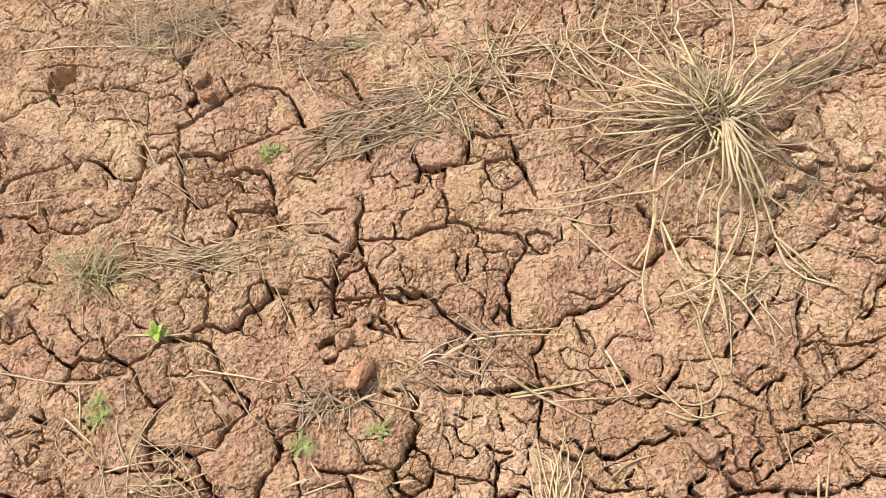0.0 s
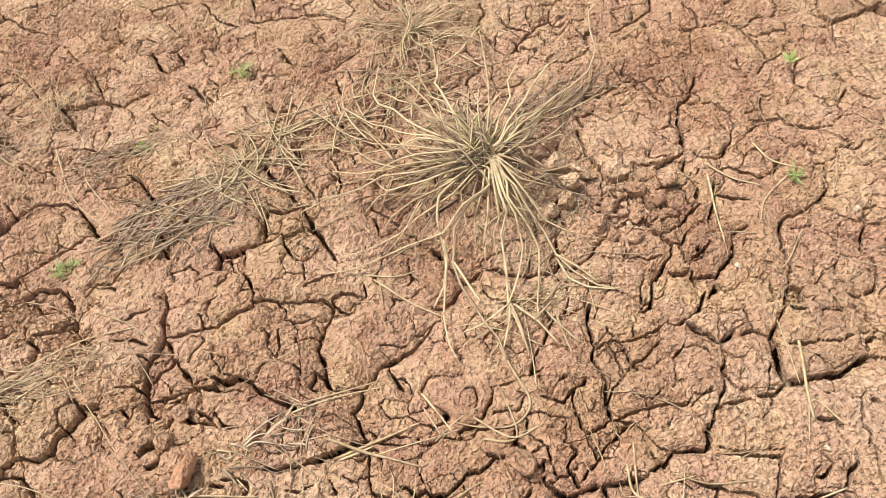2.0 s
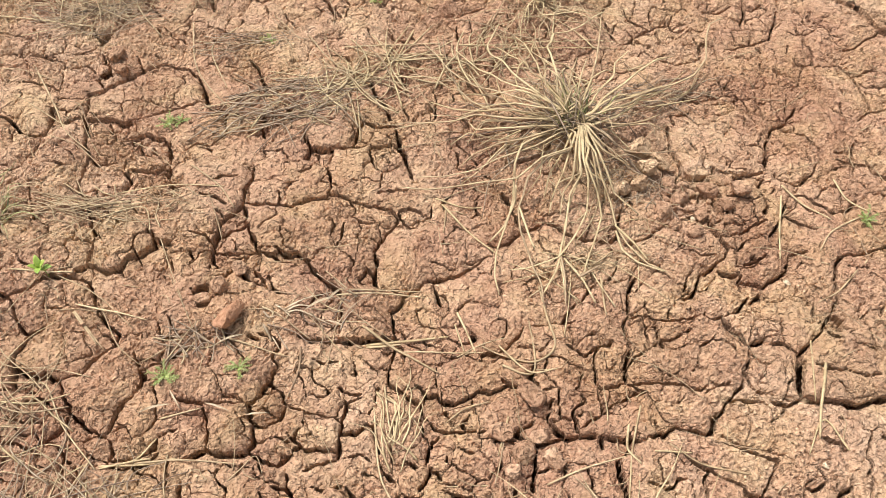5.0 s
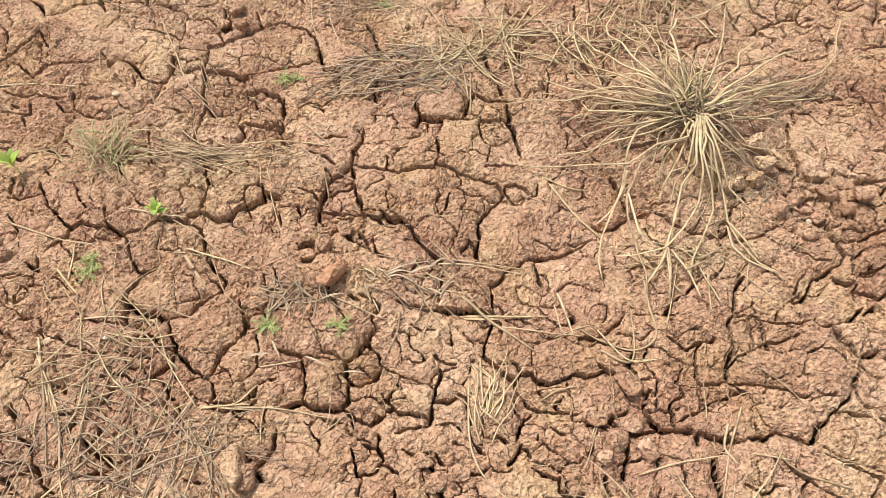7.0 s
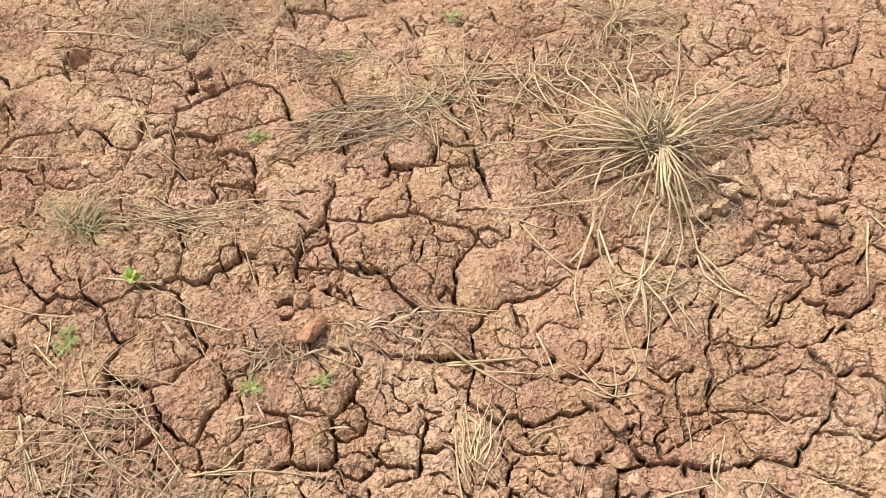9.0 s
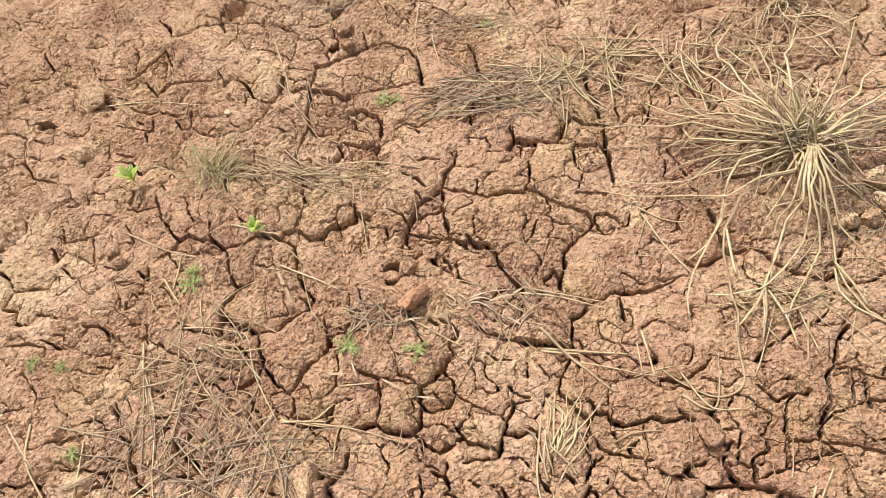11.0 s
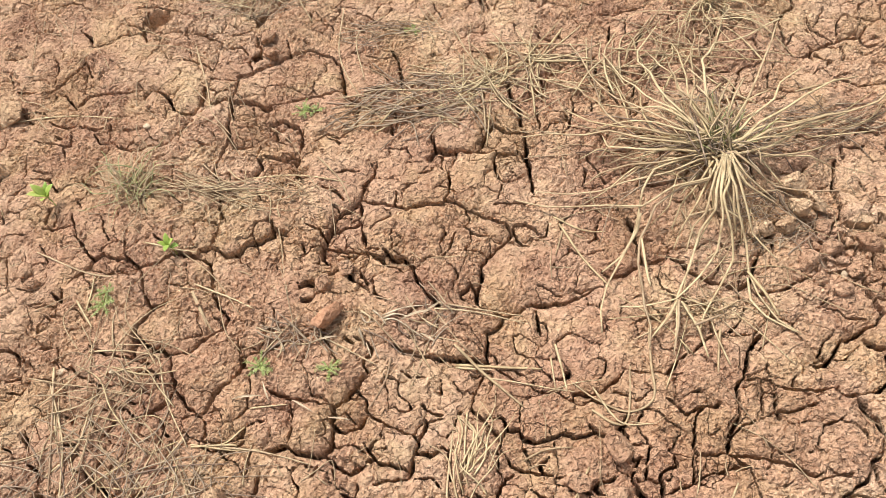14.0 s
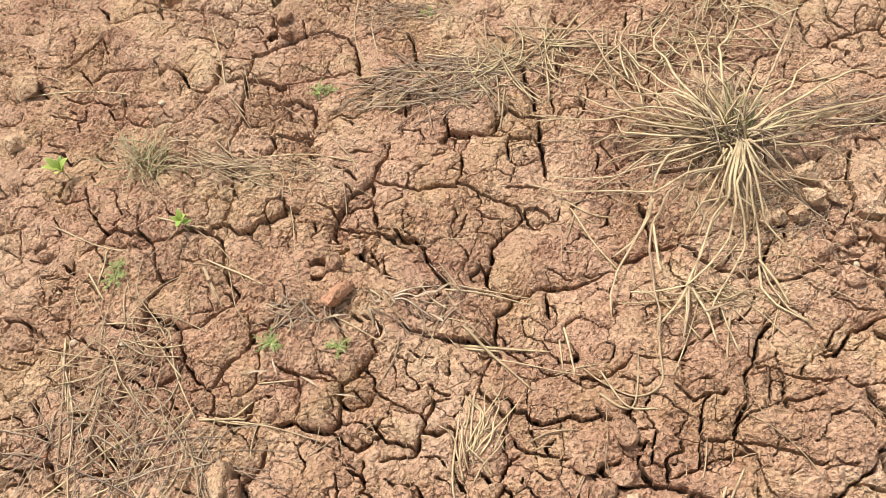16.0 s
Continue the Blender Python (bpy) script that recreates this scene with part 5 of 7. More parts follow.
far_bm = bmesh.new()
bmesh.ops.create_grid(far_bm, x_segments=48, y_segments=48, size=1.0)
for vert in far_bm.verts:
    # squares grow towards the horizon
    vert.co.x, vert.co.y = [math.copysign(abs(c) ** 3.5 * 400 + abs(c) * 3.0, c) for c in vert.co.xy]
    vert.co.z = -0.075
far_me = bpy.data.meshes.new("ground")
far_bm.to_mesh(far_me)
far_me.materials.append(EARTH)
ground = tagged(new("ground", far_me), "dry cracked red clay field, bare and crumbling", "ground", kind="structure")

# what the walk passes over: an oblong lying across it
def in_view(x, y):
    """Whether a place lies on the stretch that the walk looks down on."""
    ok = (y > 0.075) & (y < 1.62) & (x > -1.22)
    for ax, ay, bx, by in ((0.84, 0.07, 1.44, 0.82), (1.44, 0.82, 1.15, 1.11), (1.15, 1.11, 0.82, 1.48), (0.82, 1.48, -0.3, 1.68), (-0.4, 1.66, -1.0, 1.37), (-1.0, 1.37, -1.23, 0.91), (-1.23, 0.91, -0.56, 0.08)):
        ok = ok & ((bx - ax) * (y - ay) - (by - ay) * (x - ax) > 0)
    return ok & ((y > 0.11 + 0.5 * (x + 0.56)) | (y > 0.34 - 0.28 * (x + 0.12)))


STEP = 0.0017
near = Sheet(-1.25, 1.45, 0.05, 1.63, STEP)
for n in range(len(CLODS)):
    near.add(n)
near.draw_cracks()
near_lot = near.plates()
near_z = near.height(near_lot)
field = Sheet(LEFT, RIGHT, NEAR, FAR, 0.014)
for n in range(len(CLODS)):
    field.add(n)
field.gap, field.far, field.sink, field.slit = 0.5 * (field.d2 - field.d1), 1.0, 0.0, False
field_z = field.height(field.n1)
field_z = field_z - 0.06 * smooth(0.25, 0.0, np.minimum(np.minimum(field.x - LEFT, RIGHT - field.x), np.minimum(field.y - NEAR, FAR - field.y)))


def ground_z(x, y):
    """The ground's height under a place."""
    s, z = (near, near_z) if in_view(x, y) else (field, field_z)
    i, j = int((x - s.x0) / s.step), int((y - s.y0) / s.step)
    return float(z[min(max(j, 0), s.ny - 1), min(max(i, 0), s.nx - 1)])


def part(name, me, parent, label="", kind=""):
    ob = new(name, me)
    ob.parent = parent
    return tagged(ob, label, kind=kind)


co = np.stack([field.x.ravel(), field.y.ravel(), field_z.ravel()], 1)
inner = in_view(field.x, field.y)
mid = inner[:-1, :-1] & inner[1:, 1:] & inner[1:, :-1] & inner[:-1, 1:]
part("open_field", mesh_of("open_field", *cut(co, quads_of(field, ~mid)), EARTH), ground, "cracked clay round about", "stuff")
co = np.stack([near.x.ravel(), near.y.ravel(), near_z.ravel()], 1)


def split(quads, ids):
    """The pieces of a stretch of clay, drawn apart by fine slits, each with walls that go down into them."""
    keys, back = np.unique(quads.astype(np.int64) * 2000000 + ids[:, None], return_inverse=True)
    back = back.reshape(quads.shape)
    at = keys // 2000000
    where = co[at].copy()
    ends = np.concatenate([back[:, [0, 1]], back[:, [1, 2]], back[:, [2, 3]], back[:, [3, 0]]])
    code = np.sort(ends, 1)
    code = code[:, 0] * len(keys) + code[:, 1]
    _, first, times = np.unique(code, return_index=True, return_counts=True)
    rim = ends[first[times == 1]]
    on_rim = np.zeros(len(keys), bool)
    on_rim[rim.ravel()] = True
    total, count = np.zeros((len(keys), 3)), np.zeros(len(keys))
    for k in (0, 1):
        np.add.at(total, ends[:, k], where[ends[:, 1 - k]])
        np.add.at(count, ends[:, k], 1)
    inward = total / np.maximum(count, 1)[:, None] - where
    between = near.gap.ravel()[at] < 0.0030
    draw = np.where(between, 0.55 + 130 * near.width.ravel()[at], 0.45 + 0.40 * (near.cell.ravel()[at] % 3 == 0)) * on_rim
    moved = where + inward * draw[:, None] * np.array((1, 1, 0.3))
    drop = np.where(between, 0.036, 0.013)
    edge_at = np.full(len(keys), -1)
    used = np.unique(rim)
    edge_at[used] = len(keys) + np.arange(len(used))
    low = where[used] + inward[used] * draw[used, None] * np.array((1.25, 1.25, 0))
    low[:, 2] = where[used, 2] - drop[used]
    walls = np.stack([rim[:, 1], rim[:, 0], edge_at[rim[:, 0]], edge_at[rim[:, 1]]], 1)
    return np.concatenate([moved, low]), np.concatenate([back, walls])


shown = (in_view(near.x, near.y) & ~near.slit)[:-1, :-1]
owner = near_lot[:-1, :-1][shown]
cell = np.where(near.bits < 0, near.cell, near.bits)[:-1, :-1][shown]
every = quads_of(near, shown)
order = np.argsort(owner, kind="stable")
every, owner, cell = every[order], owner[order], cell[order]
lots = len(near.area)
starts = np.searchsorted(owner, np.arange(lots + 1))
# the larger blocks along the walk are blocks of their own
ranked = sorted((n for n in range(1, lots) if near.area[n] > 0.0007), key=lambda n: math.hypot(near.mx[n] - 0.1, 1.2 * (near.my[n] - 0.7)))
single = set(ranked[:300])
loose, loose_ids = [], []
for n in range(lots):
    span = slice(starts[n], starts[n + 1])
    q = every[span]
    if not len(q):
        continue
    if n in single:
        part("clod", mesh_of("clod", *split(q, cell[span]), EARTH), ground)
    else:
        loose.append(q)
        loose_ids.append((cell[span] * 613 + n * 7919) % 1999993)
part("rubble", mesh_of("rubble", *split(np.concatenate(loose), np.concatenate(loose_ids)), EARTH), ground, "crumbled clay between the blocks", "stuff")


# ---- how straw, leaves and stones are made ----
pick = random.Random(5)


def curve_through(points, steps=5):
    """A smooth way through the points."""
    p = [Vector(q) for q in points]
    p = [2 * p[0] - p[1], *p, 2 * p[-1] - p[-2]]
    out = []
    for a, b, c, d in zip(p, p[1:], p[2:], p[3:]):
        for k in range(steps):
            t = k / steps
            out.append(0.5 * (2 * b + (c - a) * t + (2 * a - 5 * b + 4 * c - d) * t * t + (3 * b - a - 3 * c + d) * t ** 3))
    return [*out, p[-2]]


def sweep(bm, way, radius, flat=0.55, tip=0.35, sides=5, material=0):
    """A stalk along a way: round or flattened, tapering to its tip, closed at both ends."""
    rings, count = [], len(way)
    for i, at in enumerate(way):
        ahead = (way[min(i + 1, count - 1)] - way[max(i - 1, 0)]).normalized()
        side = ahead.cross(Vector((0, 0, 1)))
        side = side.normalized() if side.length > 1e-4 else Vector((1, 0, 0))
        up = side.cross(ahead)
        s = i / (count - 1)
        r = radius * (1 - (1 - tip) * s ** 1.5) * (0.7 if i in (0, count - 1) else 1.0)
        rings.append([bm.verts.new(at + side * (r * math.cos(2 * math.pi * k / sides)) + up * (r * flat * math.sin(2 * math.pi * k / sides))) for k in range(sides)])
    for a, b in zip(rings, rings[1:]):
        for k in range(sides):
            f = bm.faces.new((a[k], a[(k + 1) % sides], b[(k + 1) % sides], b[k]))
            f.smooth, f.material_index = True, material
    bm.faces.new(rings[0][::-1])
    bm.faces.new(rings[-1])


def finish(name, bm, *materials):
    bmesh.ops.recalc_face_normals(bm, faces=bm.faces)
    me = bpy.data.meshes.new(name)
    bm.to_mesh(me)
    bm.free()
    for m in materials:
        me.materials.append(m)
    return me


def piece(name, bm, material, parent, label=""):
    ob = new(name, finish(name, bm, material))
    ob.parent = parent
    ob.matrix_parent_inverse = parent.matrix_basis.inverted()
    return tagged(ob, label)


def base(name, x, y, label, category, group="", z=None):
    ob = new(name)
    ob.empty_display_size = 0.02
    ob.matrix_basis = pose(x, y, ground_z(x, y) if z is None else z)
    return tagged(ob, label, category, group)


def laid(points, radius, lift=0.0, steps=7):
    """A way over the ground: a straw bridges the cracks and rests on the high places."""
    way = curve_through([(x, y, 0) for x, y in points], steps)
    high = [ground_z(p.x, p.y) for p in way]
    for i, p in enumerate(way):
        about = high[max(0, i - 2):i + 3]
        p.z = 0.75 * max(about) + 0.25 * sum(about) / len(about)
    level = [p.z for p in way]
    for i, p in enumerate(way):
        about = level[max(0, i - 2):i + 3]
        p.z = sum(about) / len(about) + radius * 0.6 + lift
    return way


def loose_straw(material, radius, *points):
    bm = bmesh.new()
    sweep(bm, laid(points, radius), radius, flat=0.7, tip=0.6)
    words = {"golden_straw": "golden dry grass stalk lying on the cracked clay", "buff_straw": "thin brown dry stalk lying across the clay"}
    tagged(new("straw", finish("straw", bm, material)), words[material.name], "straw", "loose straws")


def strewn(x, y, length, turn, bend, radius, lift=0.0):
    """A bent stalk lying with its middle at a place."""
    out = []
    joint = pick.choice((0, 1)) * pick.gauss(0, 0.6)
    for s in (-0.5, -0.17, 0.17, 0.5):
        a = turn + bend * s * 0.4 + (joint if s > 0.3 else 0)
        out.append((x + length * s * math.cos(a), y + length * s * math.sin(a)))
    return laid(out, radius, lift, 4)


def straw_heap(x, y, rx, ry, turn, count, least, most, swirl, material, label, thick=0.0011, lift=0.012, name="straw_heap"):
    """A tangle of broken stalks on the ground. swirl: 0, lying any way; 1, round about its middle; 2, along its length."""
    heap = base(name, x, y, label, "dead grass")
    for k in range(count):
        a, r = pick.uniform(0, 6.283), math.sqrt(pick.random())
        px, py = rx * r * math.cos(a), ry * r * math.sin(a)
        c, s = math.cos(turn), math.sin(turn)
        at = (x + c * px - s * py, y + s * px + c * py)
        way = pick.uniform(0, 3.142)
        if swirl == 1:
            way = a + turn + 1.571 + pick.gauss(0, 0.45)
        if swirl == 2:
            way = turn + pick.gauss(0, 0.4)
        bm = bmesh.new()
        sweep(bm, strewn(*at, pick.uniform(least, most), way, pick.gauss(0, 0.9), thick, lift * pick.random() * (1.1 - r)), thick * pick.uniform(0.6, 1.35), tip=0.5, sides=4)
        piece("stalk", bm, material if pick.random() < 0.75 else pick.choice((BUFF, BUFF, GOLD)), heap)
    return heap


def blade_way(x, y, z, turn, length, rise, droop, kink=0.25):
    """A blade from a tuft's crown: up, over and down towards its tip."""
    out, a = [], turn
    for k in range(5):
        s = k / 4
        a += pick.gauss(0, kink) * 0.5 if k else 0
        out.append(Vector((x + length * s * math.cos(a), y + length * s * math.sin(a), z + rise * math.sin(math.pi * min(1, s * 0.9)) + droop * s)))
    low = [ground_z(p.x, p.y) + 0.003 for p in out]
    for p, g in zip(out, low):
        p.z = max(p.z, g)
    return curve_through(out, 3)


def angular(points, steps=3):
    """Dry stalks are stiff and bend at their joints: straight runs, only slightly eased."""
    out = []
    for a, b in zip(points, points[1:]):
        out += [Vector(a).lerp(Vector(b), k / steps) for k in range(steps)]
    out.append(Vector(points[-1]))
    return [out[0], *[0.1 * a + 0.8 * b + 0.1 * c for a, b, c in zip(out, out[1:], out[2:])], out[-1]]


def bent_stalk(x, y, z, turn, length, rise):
    """A stiff stalk from the crown, arching out, with one or two sharp joints."""
    joints, a, at = [Vector((x, y, z))], turn, Vector((x, y, z))
    shares = [0.45, 0.33, 0.22] if pick.random() < 0.6 else [0.6, 0.4]
    heights = [rise, rise * pick.uniform(0.3, 0.9), rise * pick.uniform(-0.3, 0.5)]
    for k, share in enumerate(shares):
        at = at + Vector((length * share * math.cos(a), length * share * math.sin(a), 0))
        at.z = max(z + heights[k] if k < len(shares) - 1 else ground_z(at.x, at.y) + 0.003 + max(0, heights[k]), ground_z(at.x, at.y) + 0.003)
        joints.append(at.copy())
        a += pick.gauss(0, 0.30) + (pick.choice((-0.85, 0.85)) if pick.random() < 0.33 else 0)
    return angular(joints, 4)


def tuft_of(x, y, count, least, most, rise, material, label, spread=0.02, thick=0.0011, lean=None, width=3.2, droop=0.0, name="grass_tuft", second=None, kink=0.25):
    tuft = base(name, x, y, label, "grass")
    for k in range(count):
        turn = pick.uniform(0, 6.283) if lean is None else pick.gauss(lean, width)
        px, py = x + pick.gauss(0, spread), y + pick.gauss(0, spread)
        bm = bmesh.new()
        sweep(bm, blade_way(px, py, ground_z(px, py) - 0.004, turn, pick.uniform(least, most), rise * pick.uniform(0.4, 1.2), droop, kink), thick * pick.uniform(0.6, 1.3), flat=0.4, tip=0.2)
        piece("blade", bm, second if second and pick.random() < 0.35 else material, tuft)
    return tuft


def leaf(bm, at, turn, tilt, length, width, fold=0.25, curl=0.25):
    """A thin leaf with a folded midrib and a curved blade, with a top and an underside."""
    rows, m = [], Matrix.Translation(at) @ Matrix.Rotation(turn, 4, "Z") @ Matrix.Rotation(-tilt, 4, "Y")
    n = 7
    for side in (0.00025, -0.00025):
        sheet = []
        for i in range(n):
            s = i / (n - 1)
            w = width * 0.5 * (math.sin(math.pi * min(1, s * 0.94 + 0.04)) ** 0.75)
            z = curl * length * (s - s * s) - 0.2 * curl * length * s * s
            sheet.append([bm.verts.new(m @ Vector((length * s, w * c, z + fold * w * abs(c) + side))) for c in (-1, -0.5, 0, 0.5, 1)])
        rows.append(sheet)
    top, low = rows
    for i in range(n - 1):
        for c in range(4):
            bm.faces.new((top[i][c], top[i + 1][c], top[i + 1][c + 1], top[i][c + 1])).smooth = True
            bm.faces.new((low[i][c], low[i][c + 1], low[i + 1][c + 1], low[i + 1][c])).smooth = True
        for c in (0, 4):
            bm.faces.new((top[i][c], low[i][c], low[i + 1][c], top[i + 1][c]))
    for i in (0, n - 1):
        for c in range(4):
            bm.faces.new((top[i][c], top[i][c + 1], low[i][c + 1], low[i][c]))


def seedling(x, y, leaves, size, material, label, tall=0.02):
    """A broad-leaved seedling: a stem and a rosette of leaves."""
    plant = base("seedling", x, y, label, "plant", "seedlings")
    z = ground_z(x, y)
    bm = bmesh.new()
    top = Vector((x + pick.gauss(0, 0.003), y + pick.gauss(0, 0.003), z + tall))
    sweep(bm, curve_through([(x, y, z - 0.004), (x + 0.001, y, z + tall * 0.5), top], 3), 0.0009, flat=1.0, tip=0.7)
    piece("stem", bm, material, plant)
    first = pick.uniform(0, 6.28)
    for k in range(leaves):
        bm = bmesh.new()
        leaf(bm, top - Vector((0, 0, tall * 0.25 * (k % 2))), first + 6.283 * k / leaves + pick.gauss(0, 0.25), pick.uniform(0.4, 1.1), size * pick.uniform(0.75, 1.15), size * pick.uniform(0.36, 0.5))
        piece("leaf", bm, material, plant)


def feathery(x, y, fronds, size, label, material=None):
    """A low weed of finely divided fronds."""
    plant = base("feathery_weed", x, y, label, "plant", "feathery weeds")
    z = ground_z(x, y)
    for k in range(fronds):
        turn, bm = 6.283 * k / fronds + pick.gauss(0, 0.3), bmesh.new()
        length, up = size * pick.uniform(0.6, 1.1), pick.uniform(0.3, 1.0)
        way = [Vector((x + length * s * math.cos(turn), y + length * s * math.sin(turn), z + length * (up * s - 0.35 * s * s))) for s in (0, 0.25, 0.5, 0.75, 1)]
        for p in way[1:]:
            p.z = max(p.z, ground_z(p.x, p.y) + 0.002)
        way = curve_through(way, 3)
        sweep(bm, way, 0.0006, flat=1.0, tip=0.4, sides=4)
        for i in range(2, len(way)):
            for side in (-1, 1):
                leaf(bm, way[i], turn + side * pick.uniform(0.6, 1.2), pick.uniform(-0.2, 0.9), size * pick.uniform(0.10, 0.24), size * 0.032)
        piece("frond", bm, material or FRESH, plant)


def lump(name, x, y, sx, sy, sz, turn, material, label, category, cuts=7, sunk=0.25, group="", tilt=0, nearest=0.55):
    """A stone or hard clod, broken along flat faces, with worn edges."""
    bm = bmesh.new()
    bmesh.ops.create_icosphere(bm, subdivisions=4, radius=1.0)
    planes = []
    for _ in range(cuts):
        n = Vector((pick.gauss(0, 1), pick.gauss(0, 1), pick.gauss(0, 0.8))).normalized()
        planes.append((n, pick.uniform(nearest, nearest + 0.22)))
    seed = Vector((pick.random() * 50, pick.random() * 50, 0))
    for vert in bm.verts:
        for n, d in planes:
            over = vert.co.dot(n) - d
            if over > 0:
                vert.co -= n * over * 0.92
        vert.co += vert.co.normalized() * (0.06 * noise.noise(vert.co * 2.2 + seed) + 0.025 * noise.noise(vert.co * 7 + seed))
    for f in bm.faces:
        f.smooth = True
    bmesh.ops.transform(bm, verts=bm.verts, matrix=pose(0, 0, 0, tilt, 0, 0) @ Matrix.Diagonal((sx, sy, sz, 1)))
    low = min(v.co.z for v in bm.verts)
    ob = new(name, finish(name, bm, material))
    tops = [ground_z(x + 0.5 * sx * a, y + 0.5 * sy * b) for a in (-1, 0, 1) for b in (-1, 0, 1)]
    ob.matrix_basis = pose(x, y, sum(tops) / 9 - low - sunk * sz, 0, 0, turn)
    return tagged(ob, label, category, group)


# ---- the large dry tuft ----
TUFT = (0.358, 0.944)
tuft = base("grass_tuft", *TUFT, "large dry golden grass tuft with a few grey-green shoots", "grass")
crown_z = ground_z(*TUFT)


def long_stalk(*way):
    """One long stiff stalk of the tuft, through the given places."""
    pts = [Vector(p) for p in way]
    for p in pts:
        p.z = max(p.z, ground_z(p.x, p.y) + 0.003)
    if len(pts) > 2 and (pts[0].xy - Vector(TUFT)).length < 0.09:
        # each rises from its own place in the clump
        pts.insert(0, Vector((TUFT[0] + 0.35 * (pts[0].x - TUFT[0]) + pick.gauss(0, 0.012), TUFT[1] + 0.35 * (pts[0].y - TUFT[1]) + pick.gauss(0, 0.010), crown_z + 0.004)))
    # dry joints bend it here and there
    for i in range(2, len(pts)):
        run = (pts[i] - pts[i - 1]).length
        pts[i] += Vector((pick.gauss(0, 0.04) * run, pick.gauss(0, 0.04) * run, 0))
    jointed = pts[:2]
    for p in pts[2:]:
        run = (p - jointed[-1]).length
        if run > 0.055:
            jointed.append(jointed[-1].lerp(p, pick.uniform(0.35, 0.65)) + Vector((pick.gauss(0, 0.05), pick.gauss(0, 0.05), pick.gauss(0, 0.03))) * run)
            jointed[-1].z = max(jointed[-1].z, ground_z(*jointed[-1].xy) + 0.003)
        jointed.append(p)
    bm = bmesh.new()
    sweep(bm, angular(jointed, 3), pick.uniform(0.0016, 0.0023), flat=0.5, tip=0.6)
    piece("stalk", bm, pick.choice((GOLD, GOLD, GOLD, BUFF)), tuft)


long_stalk((0.338, 0.942, 0.055), (0.283, 0.941, 0.070), (0.225, 0.958, 0.060), (0.201, 0.981, 0.045), (0.162, 1.034, 0.025), (0.096, 1.084, 0.008))
long_stalk((0.343, 0.947, 0.055), (0.292, 0.951, 0.075), (0.252, 0.982, 0.060), (0.211, 1.022, 0.040), (0.163, 1.083, 0.020), (0.117, 1.164, 0.006))
long_stalk((0.337, 0.932, 0.055), (0.258, 0.927, 0.065), (0.175, 0.948, 0.035), (0.127, 0.955, 0.018), (0.077, 0.957, 0.006))
long_stalk((0.332, 0.923, 0.055), (0.266, 0.911, 0.060), (0.215, 0.932, 0.030), (0.198, 0.969, 0.010))
long_stalk((0.329, 0.919, 0.050), (0.276, 0.898, 0.050), (0.244, 0.903, 0.035), (0.204, 0.897, 0.012), (0.185, 0.881, 0.005))
long_stalk((0.337, 0.914, 0.050), (0.299, 0.884, 0.055), (0.258, 0.867, 0.045), (0.210, 0.860, 0.022), (0.160, 0.857, 0.010), (0.116, 0.856, 0.005))
long_stalk((0.353, 0.879, 0.055), (0.306, 0.860, 0.055), (0.267, 0.837, 0.035), (0.219, 0.839, 0.015), (0.164, 0.837, 0.008), (0.091, 0.832, 0.005))
long_stalk((0.315, 0.912, 0.050), (0.278, 0.882, 0.055), (0.264, 0.854, 0.045), (0.267, 0.812, 0.012), (0.247, 0.758, 0.006), (0.233, 0.718, 0.006), (0.231, 0.680, 0.005), (0.237, 0.647, 0.004))
long_stalk((0.346, 0.875, 0.050), (0.316, 0.865, 0.050), (0.288, 0.839, 0.035), (0.277, 0.814, 0.018), (0.272, 0.795, 0.008), (0.273, 0.760, 0.006), (0.282, 0.721, 0.006), (0.294, 0.667, 0.005), (0.300, 0.636, 0.004))
long_stalk((0.267, 0.825, 0.030), (0.266, 0.807, 0.012), (0.250, 0.763, 0.006), (0.226, 0.739, 0.005))
long_stalk((0.273, 0.798, 0.010), (0.287, 0.741, 0.006), (0.292, 0.728, 0.004))
long_stalk((0.366, 0.923, 0.055), (0.361, 0.862, 0.060), (0.362, 0.832, 0.050), (0.347, 0.816, 0.022), (0.337, 0.764, 0.008), (0.328, 0.715, 0.006), (0.332, 0.648, 0.004))
long_stalk((0.370, 0.923, 0.055), (0.366, 0.851, 0.060), (0.376, 0.827, 0.045), (0.373, 0.787, 0.015), (0.352, 0.750, 0.008), (0.328, 0.713, 0.006), (0.280, 0.693, 0.005), (0.255, 0.690, 0.004))
long_stalk((0.372, 0.923, 0.055), (0.370, 0.846, 0.060), (0.384, 0.809, 0.035), (0.395, 0.783, 0.012), (0.379, 0.742, 0.008), (0.352, 0.681, 0.004))
long_stalk((0.376, 0.923, 0.055), (0.384, 0.869, 0.060), (0.396, 0.836, 0.042), (0.408, 0.802, 0.018), (0.413, 0.769, 0.008), (0.427, 0.737, 0.006), (0.450, 0.703, 0.005), (0.479, 0.690, 0.004))
long_stalk((0.377, 0.924, 0.055), (0.393, 0.872, 0.050), (0.418, 0.823, 0.020), (0.450, 0.792, 0.005))
long_stalk((0.378, 0.926, 0.055), (0.398, 0.895, 0.050), (0.422, 0.887, 0.035), (0.449, 0.883, 0.012))
long_stalk((0.380, 0.930, 0.055), (0.405, 0.913, 0.050), (0.444, 0.903, 0.025), (0.479, 0.908, 0.012), (0.530, 0.920, 0.005))
long_stalk((0.361, 0.911, 0.055), (0.347, 0.873, 0.045), (0.339, 0.850, 0.032), (0.325, 0.823, 0.010), (0.315, 0.789, 0.005))
long_stalk((0.362, 0.905, 0.055), (0.359, 0.855, 0.055), (0.361, 0.832, 0.030), (0.348, 0.802, 0.012), (0.335, 0.725, 0.006))
